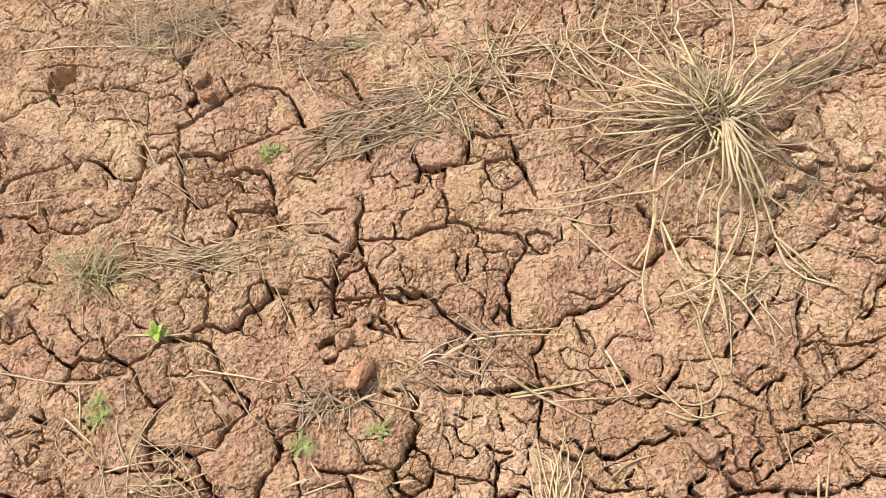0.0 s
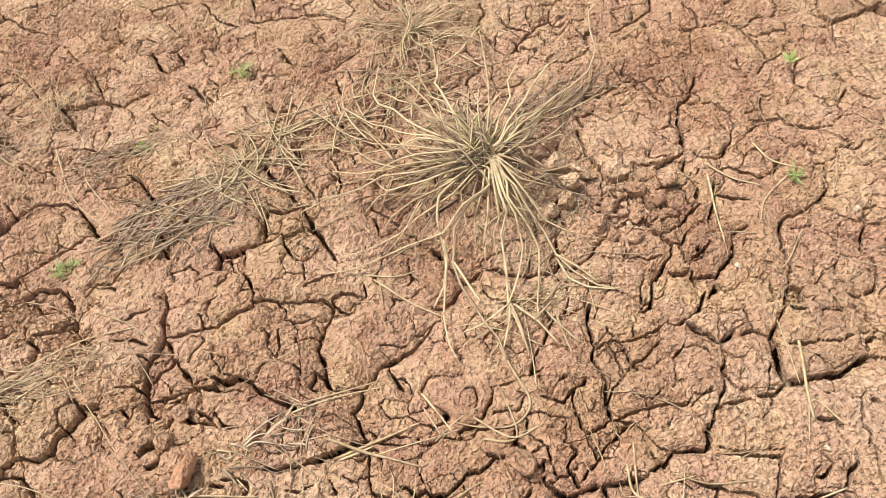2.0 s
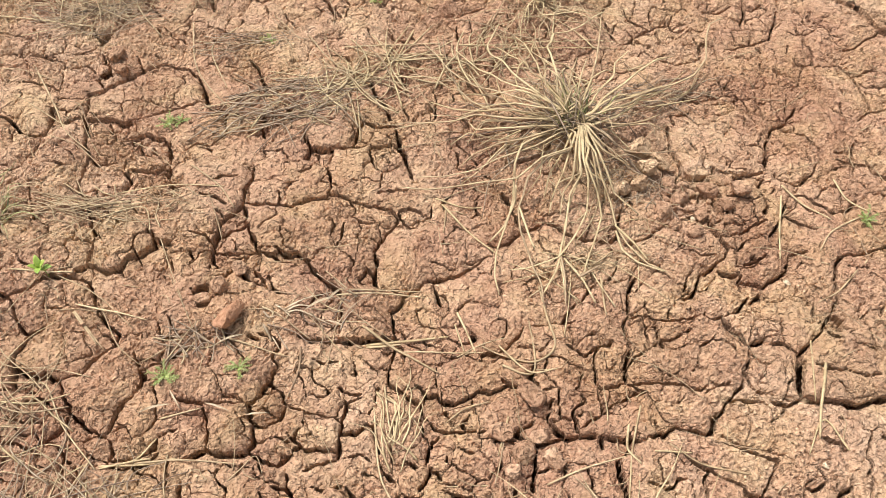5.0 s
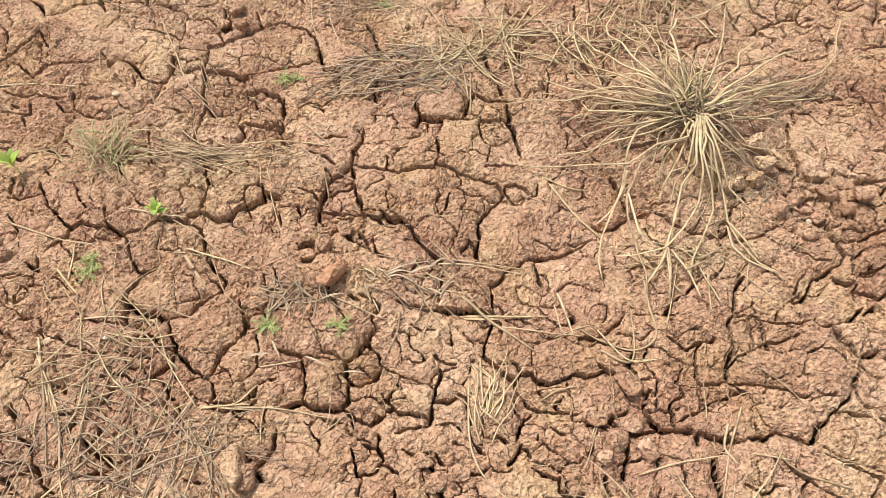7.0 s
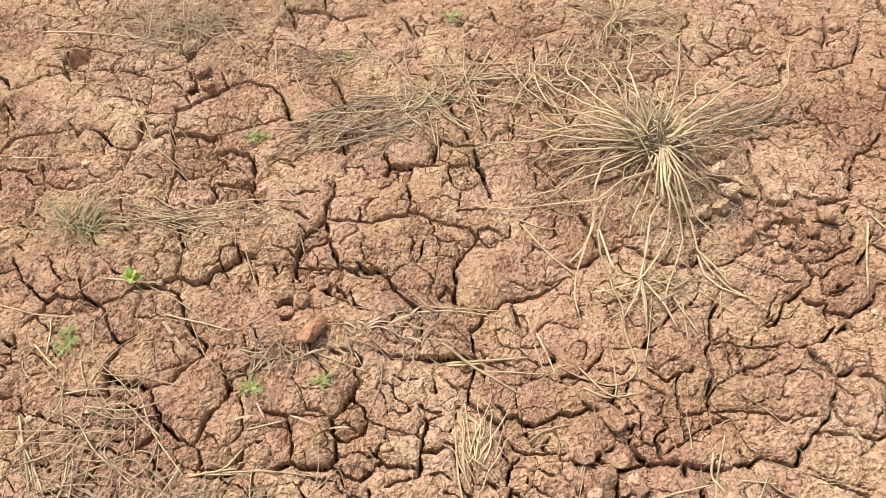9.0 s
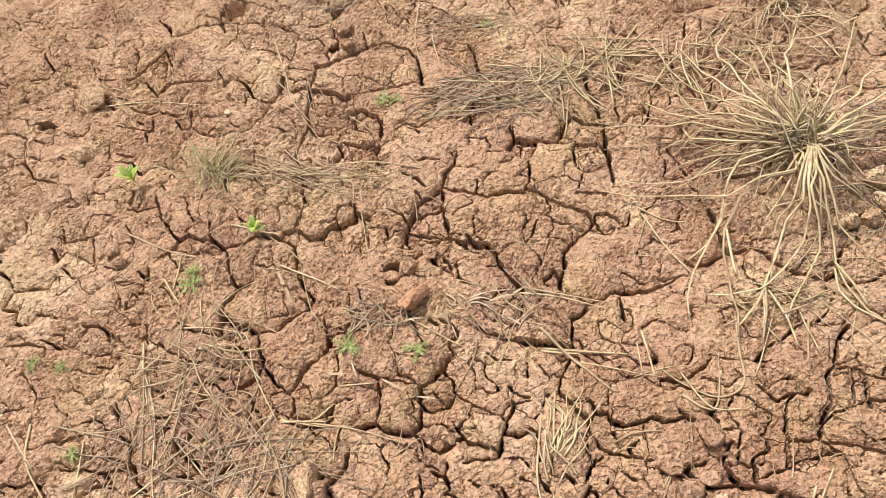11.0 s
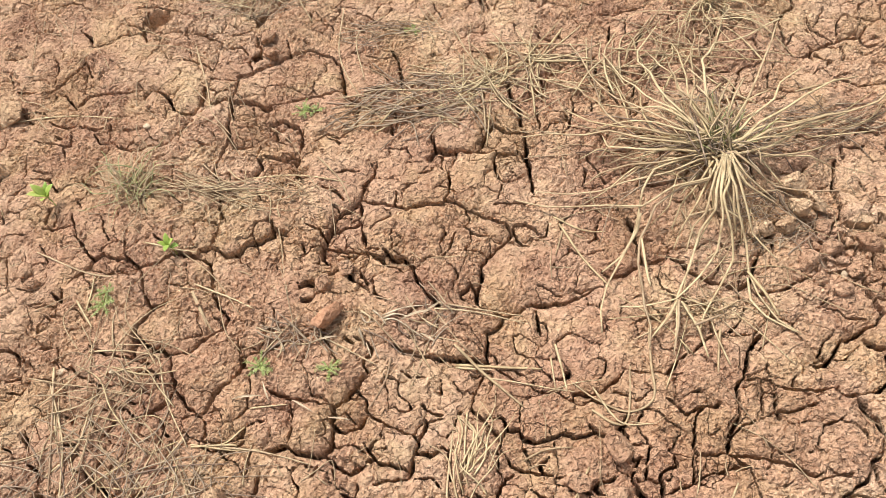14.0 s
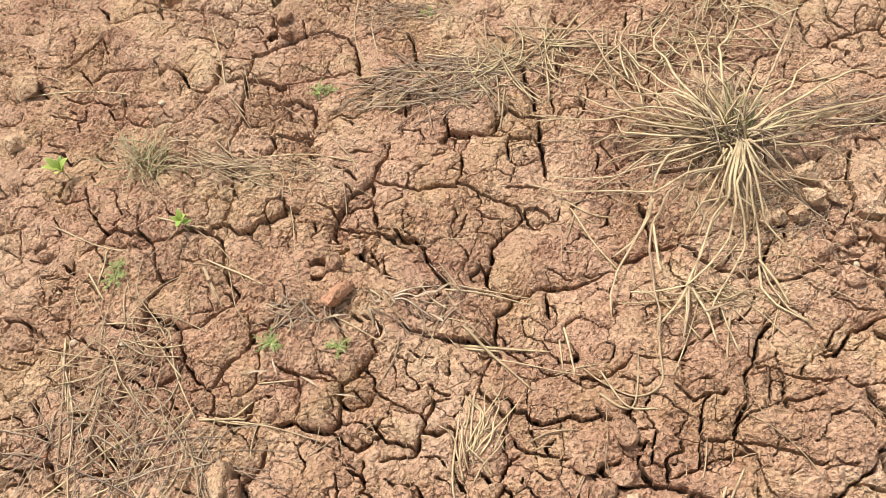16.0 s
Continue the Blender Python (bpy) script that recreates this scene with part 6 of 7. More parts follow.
long_stalk((0.359, 0.911, 0.055), (0.363, 0.877, 0.055), (0.361, 0.836, 0.045), (0.330, 0.830, 0.030), (0.322, 0.812, 0.008))
long_stalk((0.354, 0.910, 0.055), (0.339, 0.878, 0.045), (0.320, 0.849, 0.025), (0.315, 0.819, 0.008))
long_stalk((0.371, 0.912, 0.055), (0.372, 0.872, 0.055), (0.393, 0.836, 0.035), (0.401, 0.835, 0.030))
long_stalk((0.328, 0.713, 0.006), (0.319, 0.687, 0.005), (0.299, 0.648, 0.004))
long_stalk((0.329, 0.713, 0.006), (0.332, 0.679, 0.005), (0.328, 0.637, 0.004))
long_stalk((0.333, 0.711, 0.006), (0.357, 0.676, 0.005), (0.370, 0.636, 0.004))
long_stalk((0.351, 0.679, 0.006), (0.367, 0.690, 0.005), (0.385, 0.702, 0.004))
long_stalk((0.412, 0.768, 0.010), (0.435, 0.742, 0.007), (0.445, 0.725, 0.005), (0.454, 0.712, 0.004))
long_stalk((0.413, 0.759, 0.008), (0.418, 0.727, 0.006), (0.439, 0.707, 0.005), (0.472, 0.695, 0.004))
long_stalk((0.381, 0.941, 0.055), (0.414, 0.952, 0.065), (0.469, 0.986, 0.040), (0.522, 1.004, 0.020), (0.585, 1.030, 0.006))
long_stalk((0.385, 0.936, 0.055), (0.424, 0.962, 0.065), (0.480, 1.013, 0.045), (0.543, 1.052, 0.020), (0.583, 1.079, 0.018), (0.611, 1.120, 0.022), (0.615, 1.163, 0.025), (0.632, 1.211, 0.020), (0.660, 1.240, 0.012))
long_stalk((0.386, 0.948, 0.055), (0.435, 0.980, 0.065), (0.493, 1.023, 0.035), (0.517, 1.040, 0.030))
long_stalk((0.391, 0.954, 0.055), (0.447, 1.009, 0.065), (0.498, 1.072, 0.045), (0.541, 1.111, 0.030))
long_stalk((0.385, 0.942, 0.055), (0.455, 0.975, 0.050), (0.504, 1.023, 0.030), (0.556, 1.076, 0.010))
long_stalk((0.385, 0.929, 0.050), (0.426, 0.949, 0.050), (0.473, 1.003, 0.035), (0.523, 1.045, 0.015))
long_stalk((0.382, 0.940, 0.050), (0.434, 0.937, 0.045), (0.491, 0.975, 0.020), (0.514, 0.998, 0.010))
long_stalk((0.466, 1.076, 0.030), (0.510, 1.104, 0.022), (0.557, 1.134, 0.012))
long_stalk((0.351, 0.955, 0.060), (0.318, 0.979, 0.080), (0.306, 1.041, 0.075), (0.293, 1.114, 0.050), (0.282, 1.169, 0.020))
long_stalk((0.347, 0.958, 0.060), (0.311, 0.997, 0.080), (0.285, 1.070, 0.055), (0.263, 1.118, 0.030), (0.244, 1.154, 0.012))
long_stalk((0.352, 0.967, 0.060), (0.332, 1.007, 0.090), (0.324, 1.081, 0.070), (0.345, 1.139, 0.050), (0.398, 1.182, 0.030), (0.447, 1.252, 0.012))
long_stalk((0.359, 0.971, 0.060), (0.353, 0.989, 0.085), (0.363, 1.027, 0.100))
long_stalk((0.365, 0.968, 0.060), (0.372, 0.997, 0.085), (0.384, 1.034, 0.090))
long_stalk((0.376, 0.972, 0.060), (0.407, 1.051, 0.075), (0.430, 1.175, 0.030), (0.447, 1.255, 0.012))
long_stalk((0.387, 0.965, 0.060), (0.430, 1.022, 0.070), (0.475, 1.123, 0.030))
long_stalk((0.342, 0.950, 0.060), (0.278, 1.005, 0.070), (0.257, 1.063, 0.055), (0.233, 1.105, 0.035), (0.233, 1.133, 0.030), (0.255, 1.212, 0.012))
long_stalk((0.346, 0.952, 0.060), (0.293, 0.980, 0.075), (0.246, 1.019, 0.055), (0.218, 1.064, 0.035), (0.178, 1.142, 0.012))
long_stalk((0.343, 0.964, 0.060), (0.313, 0.976, 0.085), (0.316, 1.030, 0.080), (0.309, 1.116, 0.050), (0.314, 1.209, 0.020))
long_stalk((0.352, 0.962, 0.060), (0.337, 0.982, 0.085), (0.330, 1.025, 0.085), (0.309, 1.066, 0.070))
long_stalk((0.348, 0.955, 0.055), (0.301, 0.965, 0.075), (0.274, 0.989, 0.065), (0.229, 1.000, 0.040), (0.196, 1.029, 0.015))
long_stalk((0.339, 0.943, 0.050), (0.294, 0.937, 0.060), (0.265, 0.961, 0.055), (0.247, 1.009, 0.045), (0.244, 1.057, 0.030))
long_stalk((0.352, 0.962, 0.060), (0.316, 0.989, 0.085), (0.295, 1.015, 0.080), (0.282, 1.078, 0.060), (0.290, 1.114, 0.050))
long_stalk((0.361, 0.968, 0.060), (0.340, 0.989, 0.090), (0.319, 1.018, 0.085), (0.313, 0.996, 0.070))
long_stalk((0.373, 0.964, 0.060), (0.388, 0.998, 0.085), (0.418, 1.034, 0.070), (0.449, 1.046, 0.045))
long_stalk((0.334, 0.934, 0.050), (0.290, 0.922, 0.050), (0.246, 0.925, 0.030), (0.213, 0.917, 0.010))
long_stalk((0.342, 0.926, 0.050), (0.292, 0.904, 0.055), (0.262, 0.900, 0.040), (0.230, 0.881, 0.012))
long_stalk((0.346, 0.952, 0.060), (0.308, 0.945, 0.075), (0.268, 0.957, 0.065), (0.221, 0.982, 0.030), (0.187, 0.984, 0.012))
long_stalk((0.330, 0.939, 0.050), (0.267, 0.940, 0.065), (0.219, 0.965, 0.040), (0.177, 0.988, 0.020), (0.140, 1.013, 0.008))
long_stalk((0.369, 0.923, 0.055), (0.381, 0.878, 0.055), (0.389, 0.836, 0.035), (0.396, 0.816, 0.012))
long_stalk((0.374, 0.923, 0.055), (0.400, 0.879, 0.050), (0.431, 0.875, 0.030), (0.451, 0.877, 0.012))
long_stalk((0.369, 0.921, 0.055), (0.365, 0.862, 0.060), (0.377, 0.833, 0.050), (0.397, 0.831, 0.035), (0.404, 0.806, 0.012))
long_stalk((0.366, 0.917, 0.055), (0.357, 0.861, 0.058), (0.351, 0.829, 0.040), (0.337, 0.822, 0.020), (0.334, 0.790, 0.006))
# bundles fanning out: middle of the fan, its spread, how many, shortest, longest, arch
for aim, spread, count, least, most, rise in (
    (175, 20, 9, 0.08, 0.20, 0.035), (150, 20, 9, 0.07, 0.20, 0.05), (120, 20, 10, 0.06, 0.15, 0.05), (92, 18, 8, 0.05, 0.12, 0.06),
    (205, 16, 6, 0.06, 0.16, 0.035), (272, 16, 5, 0.07, 0.14, 0.04), (305, 14, 6, 0.06, 0.12, 0.03),
    (10, 18, 8, 0.06, 0.14, 0.03), (40, 18, 6, 0.05, 0.13, 0.04),
):
    for k in range(count):
        px, py = TUFT[0] + pick.gauss(-0.006, 0.036), TUFT[1] + pick.gauss(0.004, 0.030)
        bm = bmesh.new()
        sweep(bm, bent_stalk(px, py, ground_z(px, py) + 0.003, radians(pick.gauss(aim, spread)), pick.uniform(least, most), rise * pick.uniform(-0.3, 0.9)), pick.uniform(0.0009, 0.0019), flat=0.45, tip=0.55, sides=4)
        piece("stalk", bm, pick.choice((GOLD, GOLD, BUFF, BUFF, GREY)), tuft)
# short stiff stalks lying across one another about the crown
for k in range(56):
    away, far = radians(pick.choice((pick.gauss(125, 45), pick.gauss(170, 40), pick.uniform(0, 360)))), 0.015 + 0.10 * pick.random() ** 1.3
    px, py, turn = TUFT[0] + far * math.cos(away), TUFT[1] + far * math.sin(away), away + pick.gauss(0, 0.55)
    length, z = pick.uniform(0.03, 0.09), ground_z(px, py) + pick.uniform(0.004, 0.045) * (1.2 - far * 7)
    run = Vector((math.cos(turn), math.sin(turn), pick.gauss(0, 0.25))) * length
    ends = [Vector((px, py, z)) - run * 0.5, Vector((px, py, z + 0.002)), Vector((px, py, z)) + run * 0.5]
    for p in ends:
        p.z = max(p.z, ground_z(p.x, p.y) + 0.003)
    bm = bmesh.new()
    sweep(bm, angular(ends, 2), pick.uniform(0.0010, 0.0019), flat=0.45, tip=0.7, sides=4)
    piece("stalk", bm, pick.choice((GOLD, GOLD, BUFF, GREY)), tuft)
for k in range(60):
    px, py = TUFT[0] + pick.gauss(0, 0.022), TUFT[1] + pick.gauss(0, 0.020)
    bm = bmesh.new()
    sweep(bm, blade_way(px, py, crown_z - 0.004, pick.uniform(0, 6.283), pick.uniform(0.02, 0.07), 0.012, pick.uniform(-0.01, 0.04)), pick.uniform(0.001, 0.0018), flat=0.5, tip=0.6, sides=4)
    piece("stub", bm, pick.choice((GREY, GREY, BUFF)), tuft, "grey broken stub")
for k in range(24):
    px, py = TUFT[0] + pick.gauss(0.006, 0.012), TUFT[1] + pick.gauss(0.010, 0.010)
    bm = bmesh.new()
    sweep(bm, blade_way(px, py, crown_z, pick.uniform(0, 6.283), pick.uniform(0.012, 0.045), 0.0, pick.uniform(0.025, 0.06)), 0.0019, flat=0.35, tip=0.25)
    piece("shoot", bm, SHOOT, tuft, "grey-green shoot")

# ---- smaller tufts and tangles of dead grass ----
straw_heap(-0.10, 1.005, 0.13, 0.060, 0.35, 80, 0.06, 0.17, 2, GREY, "grey-brown nest of matted dead grass pressed on the clay", 0.0011)
straw_heap(0.01, 1.080, 0.13, 0.055, 0.6, 60, 0.06, 0.20, 0, GOLD, "pale dry stalks fallen in a loose sheaf", 0.0014)
straw_heap(-0.50, 1.275, 0.13, 0.07, 0.2, 120, 0.05, 0.15, 0, BUFF, "bleached tangle of dead grass and fine stems", 0.0009)
straw_heap(-0.46, 1.215, 0.10, 0.04, 0.3, 45, 0.05, 0.16, 2, GREY, "grey weathered stems lying in a swath", 0.0009)
straw_heap(-0.33, 0.345, 0.16, 0.085, 0.2, 66, 0.06, 0.2, 0, GREY, "wide thin mat of dry stems over dark cracks", 0.0010)
straw_heap(-0.40, 0.44, 0.07, 0.11, 0.1, 44, 0.06, 0.18, 0, BUFF, "loose mesh of thin brown stems", 0.0010)
straw_heap(0.50, 1.045, 0.12, 0.035, 0.35, 50, 0.06, 0.16, 2, GREY, "grey swath of weathered stems beside the tuft", 0.0009)
straw_heap(0.46, 0.86, 0.06, 0.04, -0.5, 40, 0.04, 0.1, 0, GREY, "short grey stems at the foot of the tuft", 0.0009)
straw_heap(1.00, 0.80, 0.06, 0.05, 1.0, 34, 0.05, 0.14, 0, BUFF, "small crossed bundle of dry stems", 0.0009)
straw_heap(1.20, 0.74, 0.10, 0.05, 0.1, 30, 0.06, 0.16, 2, BUFF, "scattered brown stems along a crack", 0.0009)
straw_heap(0.60, 0.175, 0.12, 0.05, -0.3, 60, 0.04, 0.12, 0, GREY, "curled brown rootlets and stems on loose crumbs", 0.0008)
straw_heap(-0.01, 0.625, 0.07, 0.040, 0.4, 15, 0.02, 0.08, 0, GREY, "dark rotting stems and rootlets in a hollow", 0.0010, 0.008)
straw_heap(-0.165, 0.572, 0.05, 0.022, 0.1, 34, 0.02, 0.07, 0, GREY, "dark grey twigs and leaf litter", 0.0011, 0.008)
straw_heap(-0.25, 0.80, 0.045, 0.025, -0.6, 18, 0.02, 0.07, 0, BUFF, "small broken sprig of dry stems", 0.0010)
straw_heap(-0.37, 0.785, 0.085, 0.028, 0.05, 50, 0.04, 0.13, 2, BUFF, "combed-out pale stems beside the green tuft", 0.0010)
straw_heap(-0.19, 1.16, 0.08, 0.035, 0.2, 34, 0.04, 0.11, 2, GREY, "grey fallen stems in a cracked dip", 0.0009)
straw_heap(0.39, 0.77, 0.07, 0.05, 1.3, 22, 0.05, 0.13, 0, BUFF, "fine brown stems on the dark clay", 0.0008)
straw_heap(0.365, 0.70, 0.09, 0.06, 0.6, 9, 0.06, 0.15, 0, GOLD, "crossed golden stalks on a clay block", 0.0011)
straw_heap(0.20, 0.98, 0.10, 0.05, 0.1, 12, 0.06, 0.16, 2, BUFF, "fine stems fallen beneath the tuft", 0.0009)
straw_heap(0.25, 1.15, 0.17, 0.075, 0.4, 48, 0.06, 0.20, 0, GOLD, "long golden stalks scattered behind the tuft", 0.0015)
tuft_of(-0.505, 0.765, 80, 0.035, 0.095, 0.02, BUFF, "small yellowish green tuft of fine grass blades", 0.016, 0.0012, droop=0.02, second=SHOOT)
tuft_of(0.345, 0.275, 62, 0.06, 0.23, 0.03, GOLD, "sparse stubbly tuft of bent golden stalks", 0.03, 0.0014, second=BUFF, kink=0.12)
tuft_of(0.28, 0.30, 28, 0.05, 0.15, 0.03, BUFF, "thin brown stubble beside a crack", 0.02, 0.0010)
tuft_of(0.33, 1.285, 75, 0.06, 0.18, 0.04, GOLD, "dry golden tuft with bent blades", 0.018, 0.0013, second=BUFF)
tuft_of(0.11, 0.435, 14, 0.05, 0.12, 0.02, GOLD, "few kinked golden blades sprouting from a crack", 0.012, 0.0012, lean=1.5, width=0.5)
tuft_of(-0.30, 1.30, 30, 0.04, 0.11, 0.03, BUFF, "faded tuft of thin dry blades", 0.02, 0.0010)

# ---- single stalks strewn about ----
loose_straw(GOLD, 0.0023, (0.051, 0.601), (0.101, 0.569), (0.155, 0.536))
loose_straw(GOLD, 0.0022, (0.056, 0.580), (0.108, 0.586), (0.168, 0.594))
loose_straw(GOLD, 0.0018, (0.057, 0.575), (0.105, 0.580))
loose_straw(GOLD, 0.0018, (0.180, 0.631), (0.193, 0.601), (0.205, 0.570))
loose_straw(GOLD, 0.0014, (0.177, 0.613), (0.191, 0.567))
loose_straw(BUFF, 0.0014, (0.014, 0.659), (0.074, 0.660), (0.130, 0.668))
loose_straw(BUFF, 0.0012, (0.105, 0.566), (0.177, 0.570), (0.215, 0.571))
loose_straw(GOLD, 0.0018, (0.296, 0.671), (0.304, 0.619), (0.310, 0.573), (0.283, 0.553), (0.244, 0.563), (0.207, 0.584))
loose_straw(GOLD, 0.0014, (0.085, 0.519), (0.092, 0.473), (0.099, 0.441))
loose_straw(GOLD, 0.0014, (0.098, 0.473), (0.103, 0.444), (0.114, 0.464))
loose_straw(BUFF, 0.0009, (0.023, 0.680), (0.014, 0.610), (0.004, 0.522))
loose_straw(BUFF, 0.0014, (0.012, 0.649), (0.070, 0.654), (0.135, 0.656))
loose_straw(BUFF, 0.0009, (0.017, 0.609), (0.057, 0.605))
loose_straw(BUFF, 0.0014, (-0.339, 0.614), (-0.313, 0.586), (-0.288, 0.560))
loose_straw(GOLD, 0.0014, (-0.342, 0.626), (-0.286, 0.615), (-0.240, 0.603))
loose_straw(GOLD, 0.0014, (-0.446, 0.677), (-0.404, 0.675), (-0.358, 0.676))
loose_straw(BUFF, 0.0014, (-0.294, 1.214), (-0.270, 1.107), (-0.227, 1.038), (-0.189, 0.998))
loose_straw(BUFF, 0.0009, (-0.248, 1.269), (-0.270, 1.210))
loose_straw(GOLD, 0.0014, (-0.418, 1.283), (-0.386, 1.228), (-0.341, 1.171))
loose_straw(GOLD, 0.0014, (-0.730, 1.202), (-0.614, 1.206), (-0.453, 1.191))
loose_straw(BUFF, 0.0009, (-0.645, 1.071), (-0.564, 1.079), (-0.485, 1.056))
loose_straw(BUFF, 0.0014, (-0.550, 1.106), (-0.485, 1.008), (-0.443, 0.940), (-0.396, 0.902))
loose_straw(BUFF, 0.0009, (-0.470, 0.931), (-0.416, 0.911), (-0.359, 0.859))
loose_straw(BUFF, 0.0014, (-0.213, 1.202), (-0.248, 1.145), (-0.205, 1.046))
loose_straw(BUFF, 0.0009, (-0.256, 0.750), (-0.231, 0.697), (-0.195, 0.630))
loose_straw(BUFF, 0.0009, (-0.157, 1.231), (-0.119, 1.187), (-0.065, 1.164))
loose_straw(GOLD, 0.0018, (0.239, 0.545), (0.267, 0.534), (0.283, 0.547), (0.278, 0.613))
loose_straw(GOLD, 0.0018, (0.157, 0.815), (0.196, 0.768), (0.244, 0.724))
loose_straw(GOLD, 0.0014, (0.147, 0.825), (0.188, 0.811), (0.223, 0.816))
loose_straw(GOLD, 0.0014, (0.164, 0.807), (0.160, 0.763))
loose_straw(BUFF, 0.0014, (0.040, 0.645), (0.014, 0.671), (-0.007, 0.689))
loose_straw(BUFF, 0.0014, (-0.071, 0.581), (-0.084, 0.604))
loose_straw(BUFF, 0.0009, (0.012, 0.648), (0.057, 0.605), (0.097, 0.583))
loose_straw(BUFF, 0.0014, (-0.127, 0.579), (-0.085, 0.568), (-0.044, 0.556))
loose_straw(GOLD, 0.0014, (0.074, 0.512), (0.085, 0.491), (0.085, 0.445))
loose_straw(GOLD, 0.0014, (0.084, 0.510), (0.104, 0.489), (0.108, 0.444))
loose_straw(GOLD, 0.0014, (0.099, 0.496), (0.105, 0.451))
loose_straw(BUFF, 0.0014, (0.074, 0.512), (0.116, 0.482), (0.138, 0.454))
loose_straw(GOLD, 0.0014, (0.245, 0.477), (0.231, 0.428))
loose_straw(GOLD, 0.0018, (0.394, 0.464), (0.390, 0.433), (0.403, 0.414))
loose_straw(GOLD, 0.0014, (0.166, 0.471), (0.189, 0.488), (0.223, 0.498))
loose_straw(BUFF, 0.0009, (0.190, 0.879), (0.209, 0.848), (0.238, 0.835))
loose_straw(GOLD, 0.0014, (0.028, 1.189), (0.077, 1.120), (0.137, 1.099))
loose_straw(GOLD, 0.0014, (-0.082, 1.181), (-0.031, 1.113), (0.038, 1.079))
loose_straw(GOLD, 0.0018, (0.103, 1.202), (0.077, 1.120), (0.089, 1.060))
loose_straw(GOLD, 0.0014, (0.146, 1.183), (0.162, 1.096), (0.192, 1.057))
loose_straw(BUFF, 0.0009, (-0.342, 0.937), (-0.298, 0.911), (-0.263, 0.878))
loose_straw(BUFF, 0.0009, (-0.380, 0.672), (-0.318, 0.642), (-0.256, 0.591))
loose_straw(BUFF, 0.0009, (-0.236, 0.837), (-0.204, 0.814), (-0.164, 0.828))
loose_straw(GOLD, 0.0018, (0.807, 0.464), (0.821, 0.383), (0.838, 0.300), (0.840, 0.276))
loose_straw(GOLD, 0.0023, (0.665, 0.551), (0.649, 0.504), (0.634, 0.451))
loose_straw(GOLD, 0.0014, (1.068, 0.856), (1.041, 0.821), (1.029, 0.782))
loose_straw(GOLD, 0.0018, (0.773, 0.877), (0.785, 0.842), (0.813, 0.810))
loose_straw(GOLD, 0.0018, (0.687, 0.863), (0.716, 0.823), (0.746, 0.796))
loose_straw(GOLD, 0.0018, (0.678, 0.837), (0.663, 0.780), (0.647, 0.718))
loose_straw(GOLD, 0.0028, (0.787, 0.239), (0.783, 0.170), (0.772, 0.073))
loose_straw(GOLD, 0.0018, (0.719, 0.286), (0.752, 0.259), (0.787, 0.234))
loose_straw(GOLD, 0.0018, (0.787, 0.234), (0.835, 0.209), (0.887, 0.191))
loose_straw(GOLD, 0.0018, (0.887, 0.191), (0.847, 0.141))
loose_straw(GOLD, 0.0018, (0.675, 0.238), (0.692, 0.188), (0.704, 0.146), (0.735, 0.087))
loose_straw(GOLD, 0.0018, (0.684, 0.191), (0.683, 0.149), (0.680, 0.107))
loose_straw(BUFF, 0.0014, (0.866, 0.244), (0.870, 0.200), (0.889, 0.160))
loose_straw(BUFF, 0.0014, (0.857, 0.370), (0.823, 0.301), (0.789, 0.244))
loose_straw(BUFF, 0.0014, (0.885, 0.330), (0.874, 0.265), (0.869, 0.207))
loose_straw(GOLD, 0.0018, (0.446, 0.292), (0.428, 0.242), (0.411, 0.206))
loose_straw(BUFF, 0.0009, (0.245, 0.478), (0.229, 0.404), (0.206, 0.329))
loose_straw(BUFF, 0.0014, (0.072, 0.493), (0.088, 0.394), (0.131, 0.345), (0.190, 0.335))
loose_straw(GOLD, 0.0014, (0.538, 0.405), (0.480, 0.418), (0.441, 0.440))
loose_straw(BUFF, 0.0014, (0.812, 0.812), (0.744, 0.776), (0.712, 0.737))
loose_straw(GOLD, 0.0014, (0.670, 0.438), (0.646, 0.476), (0.615, 0.430))
loose_straw(BUFF, 0.0009, (0.750, 0.457), (0.831, 0.489), (0.831, 0.520))
loose_straw(BUFF, 0.0014, (1.147, 0.684), (1.233, 0.681), (1.292, 0.687))
loose_straw(BUFF, 0.0014, (1.054, 0.773), (1.074, 0.670), (1.104, 0.621), (1.147, 0.577))
loose_straw(BUFF, 0.0014, (0.760, 0.707), (0.724, 0.672), (0.685, 0.649))
loose_straw(GOLD, 0.0014, (0.422, 0.430), (0.469, 0.430))
loose_straw(BUFF, 0.0009, (1.109, 0.569), (1.087, 0.627), (1.074, 0.670))
loose_straw(GOLD, 0.0014, (0.846, 0.177), (0.845, 0.132), (0.846, 0.103))
loose_straw(BUFF, 0.0014, (0.635, 0.370), (0.576, 0.366))
loose_straw(GOLD, 0.0014, (0.411, 0.487), (0.393, 0.424), (0.383, 0.347))
loose_straw(BUFF, 0.0014, (0.288, 0.390), (0.339, 0.411), (0.389, 0.425))
loose_straw(BUFF, 0.0009, (0.793, 0.366), (0.794, 0.312))
loose_straw(BUFF, 0.0014, (0.749, 0.190), (0.757, 0.121), (0.771, 0.075))
loose_straw(GOLD, 0.0014, (0.236, 0.578), (0.272, 0.538), (0.311, 0.541))
loose_straw(GOLD, 0.0014, (0.654, 0.585), (0.639, 0.498))
loose_straw(GOLD, 0.0018, (-0.508, 0.569), (-0.484, 0.549), (-0.461, 0.532))
loose_straw(GOLD, 0.0014, (-0.487, 0.556), (-0.495, 0.592), (-0.498, 0.612))
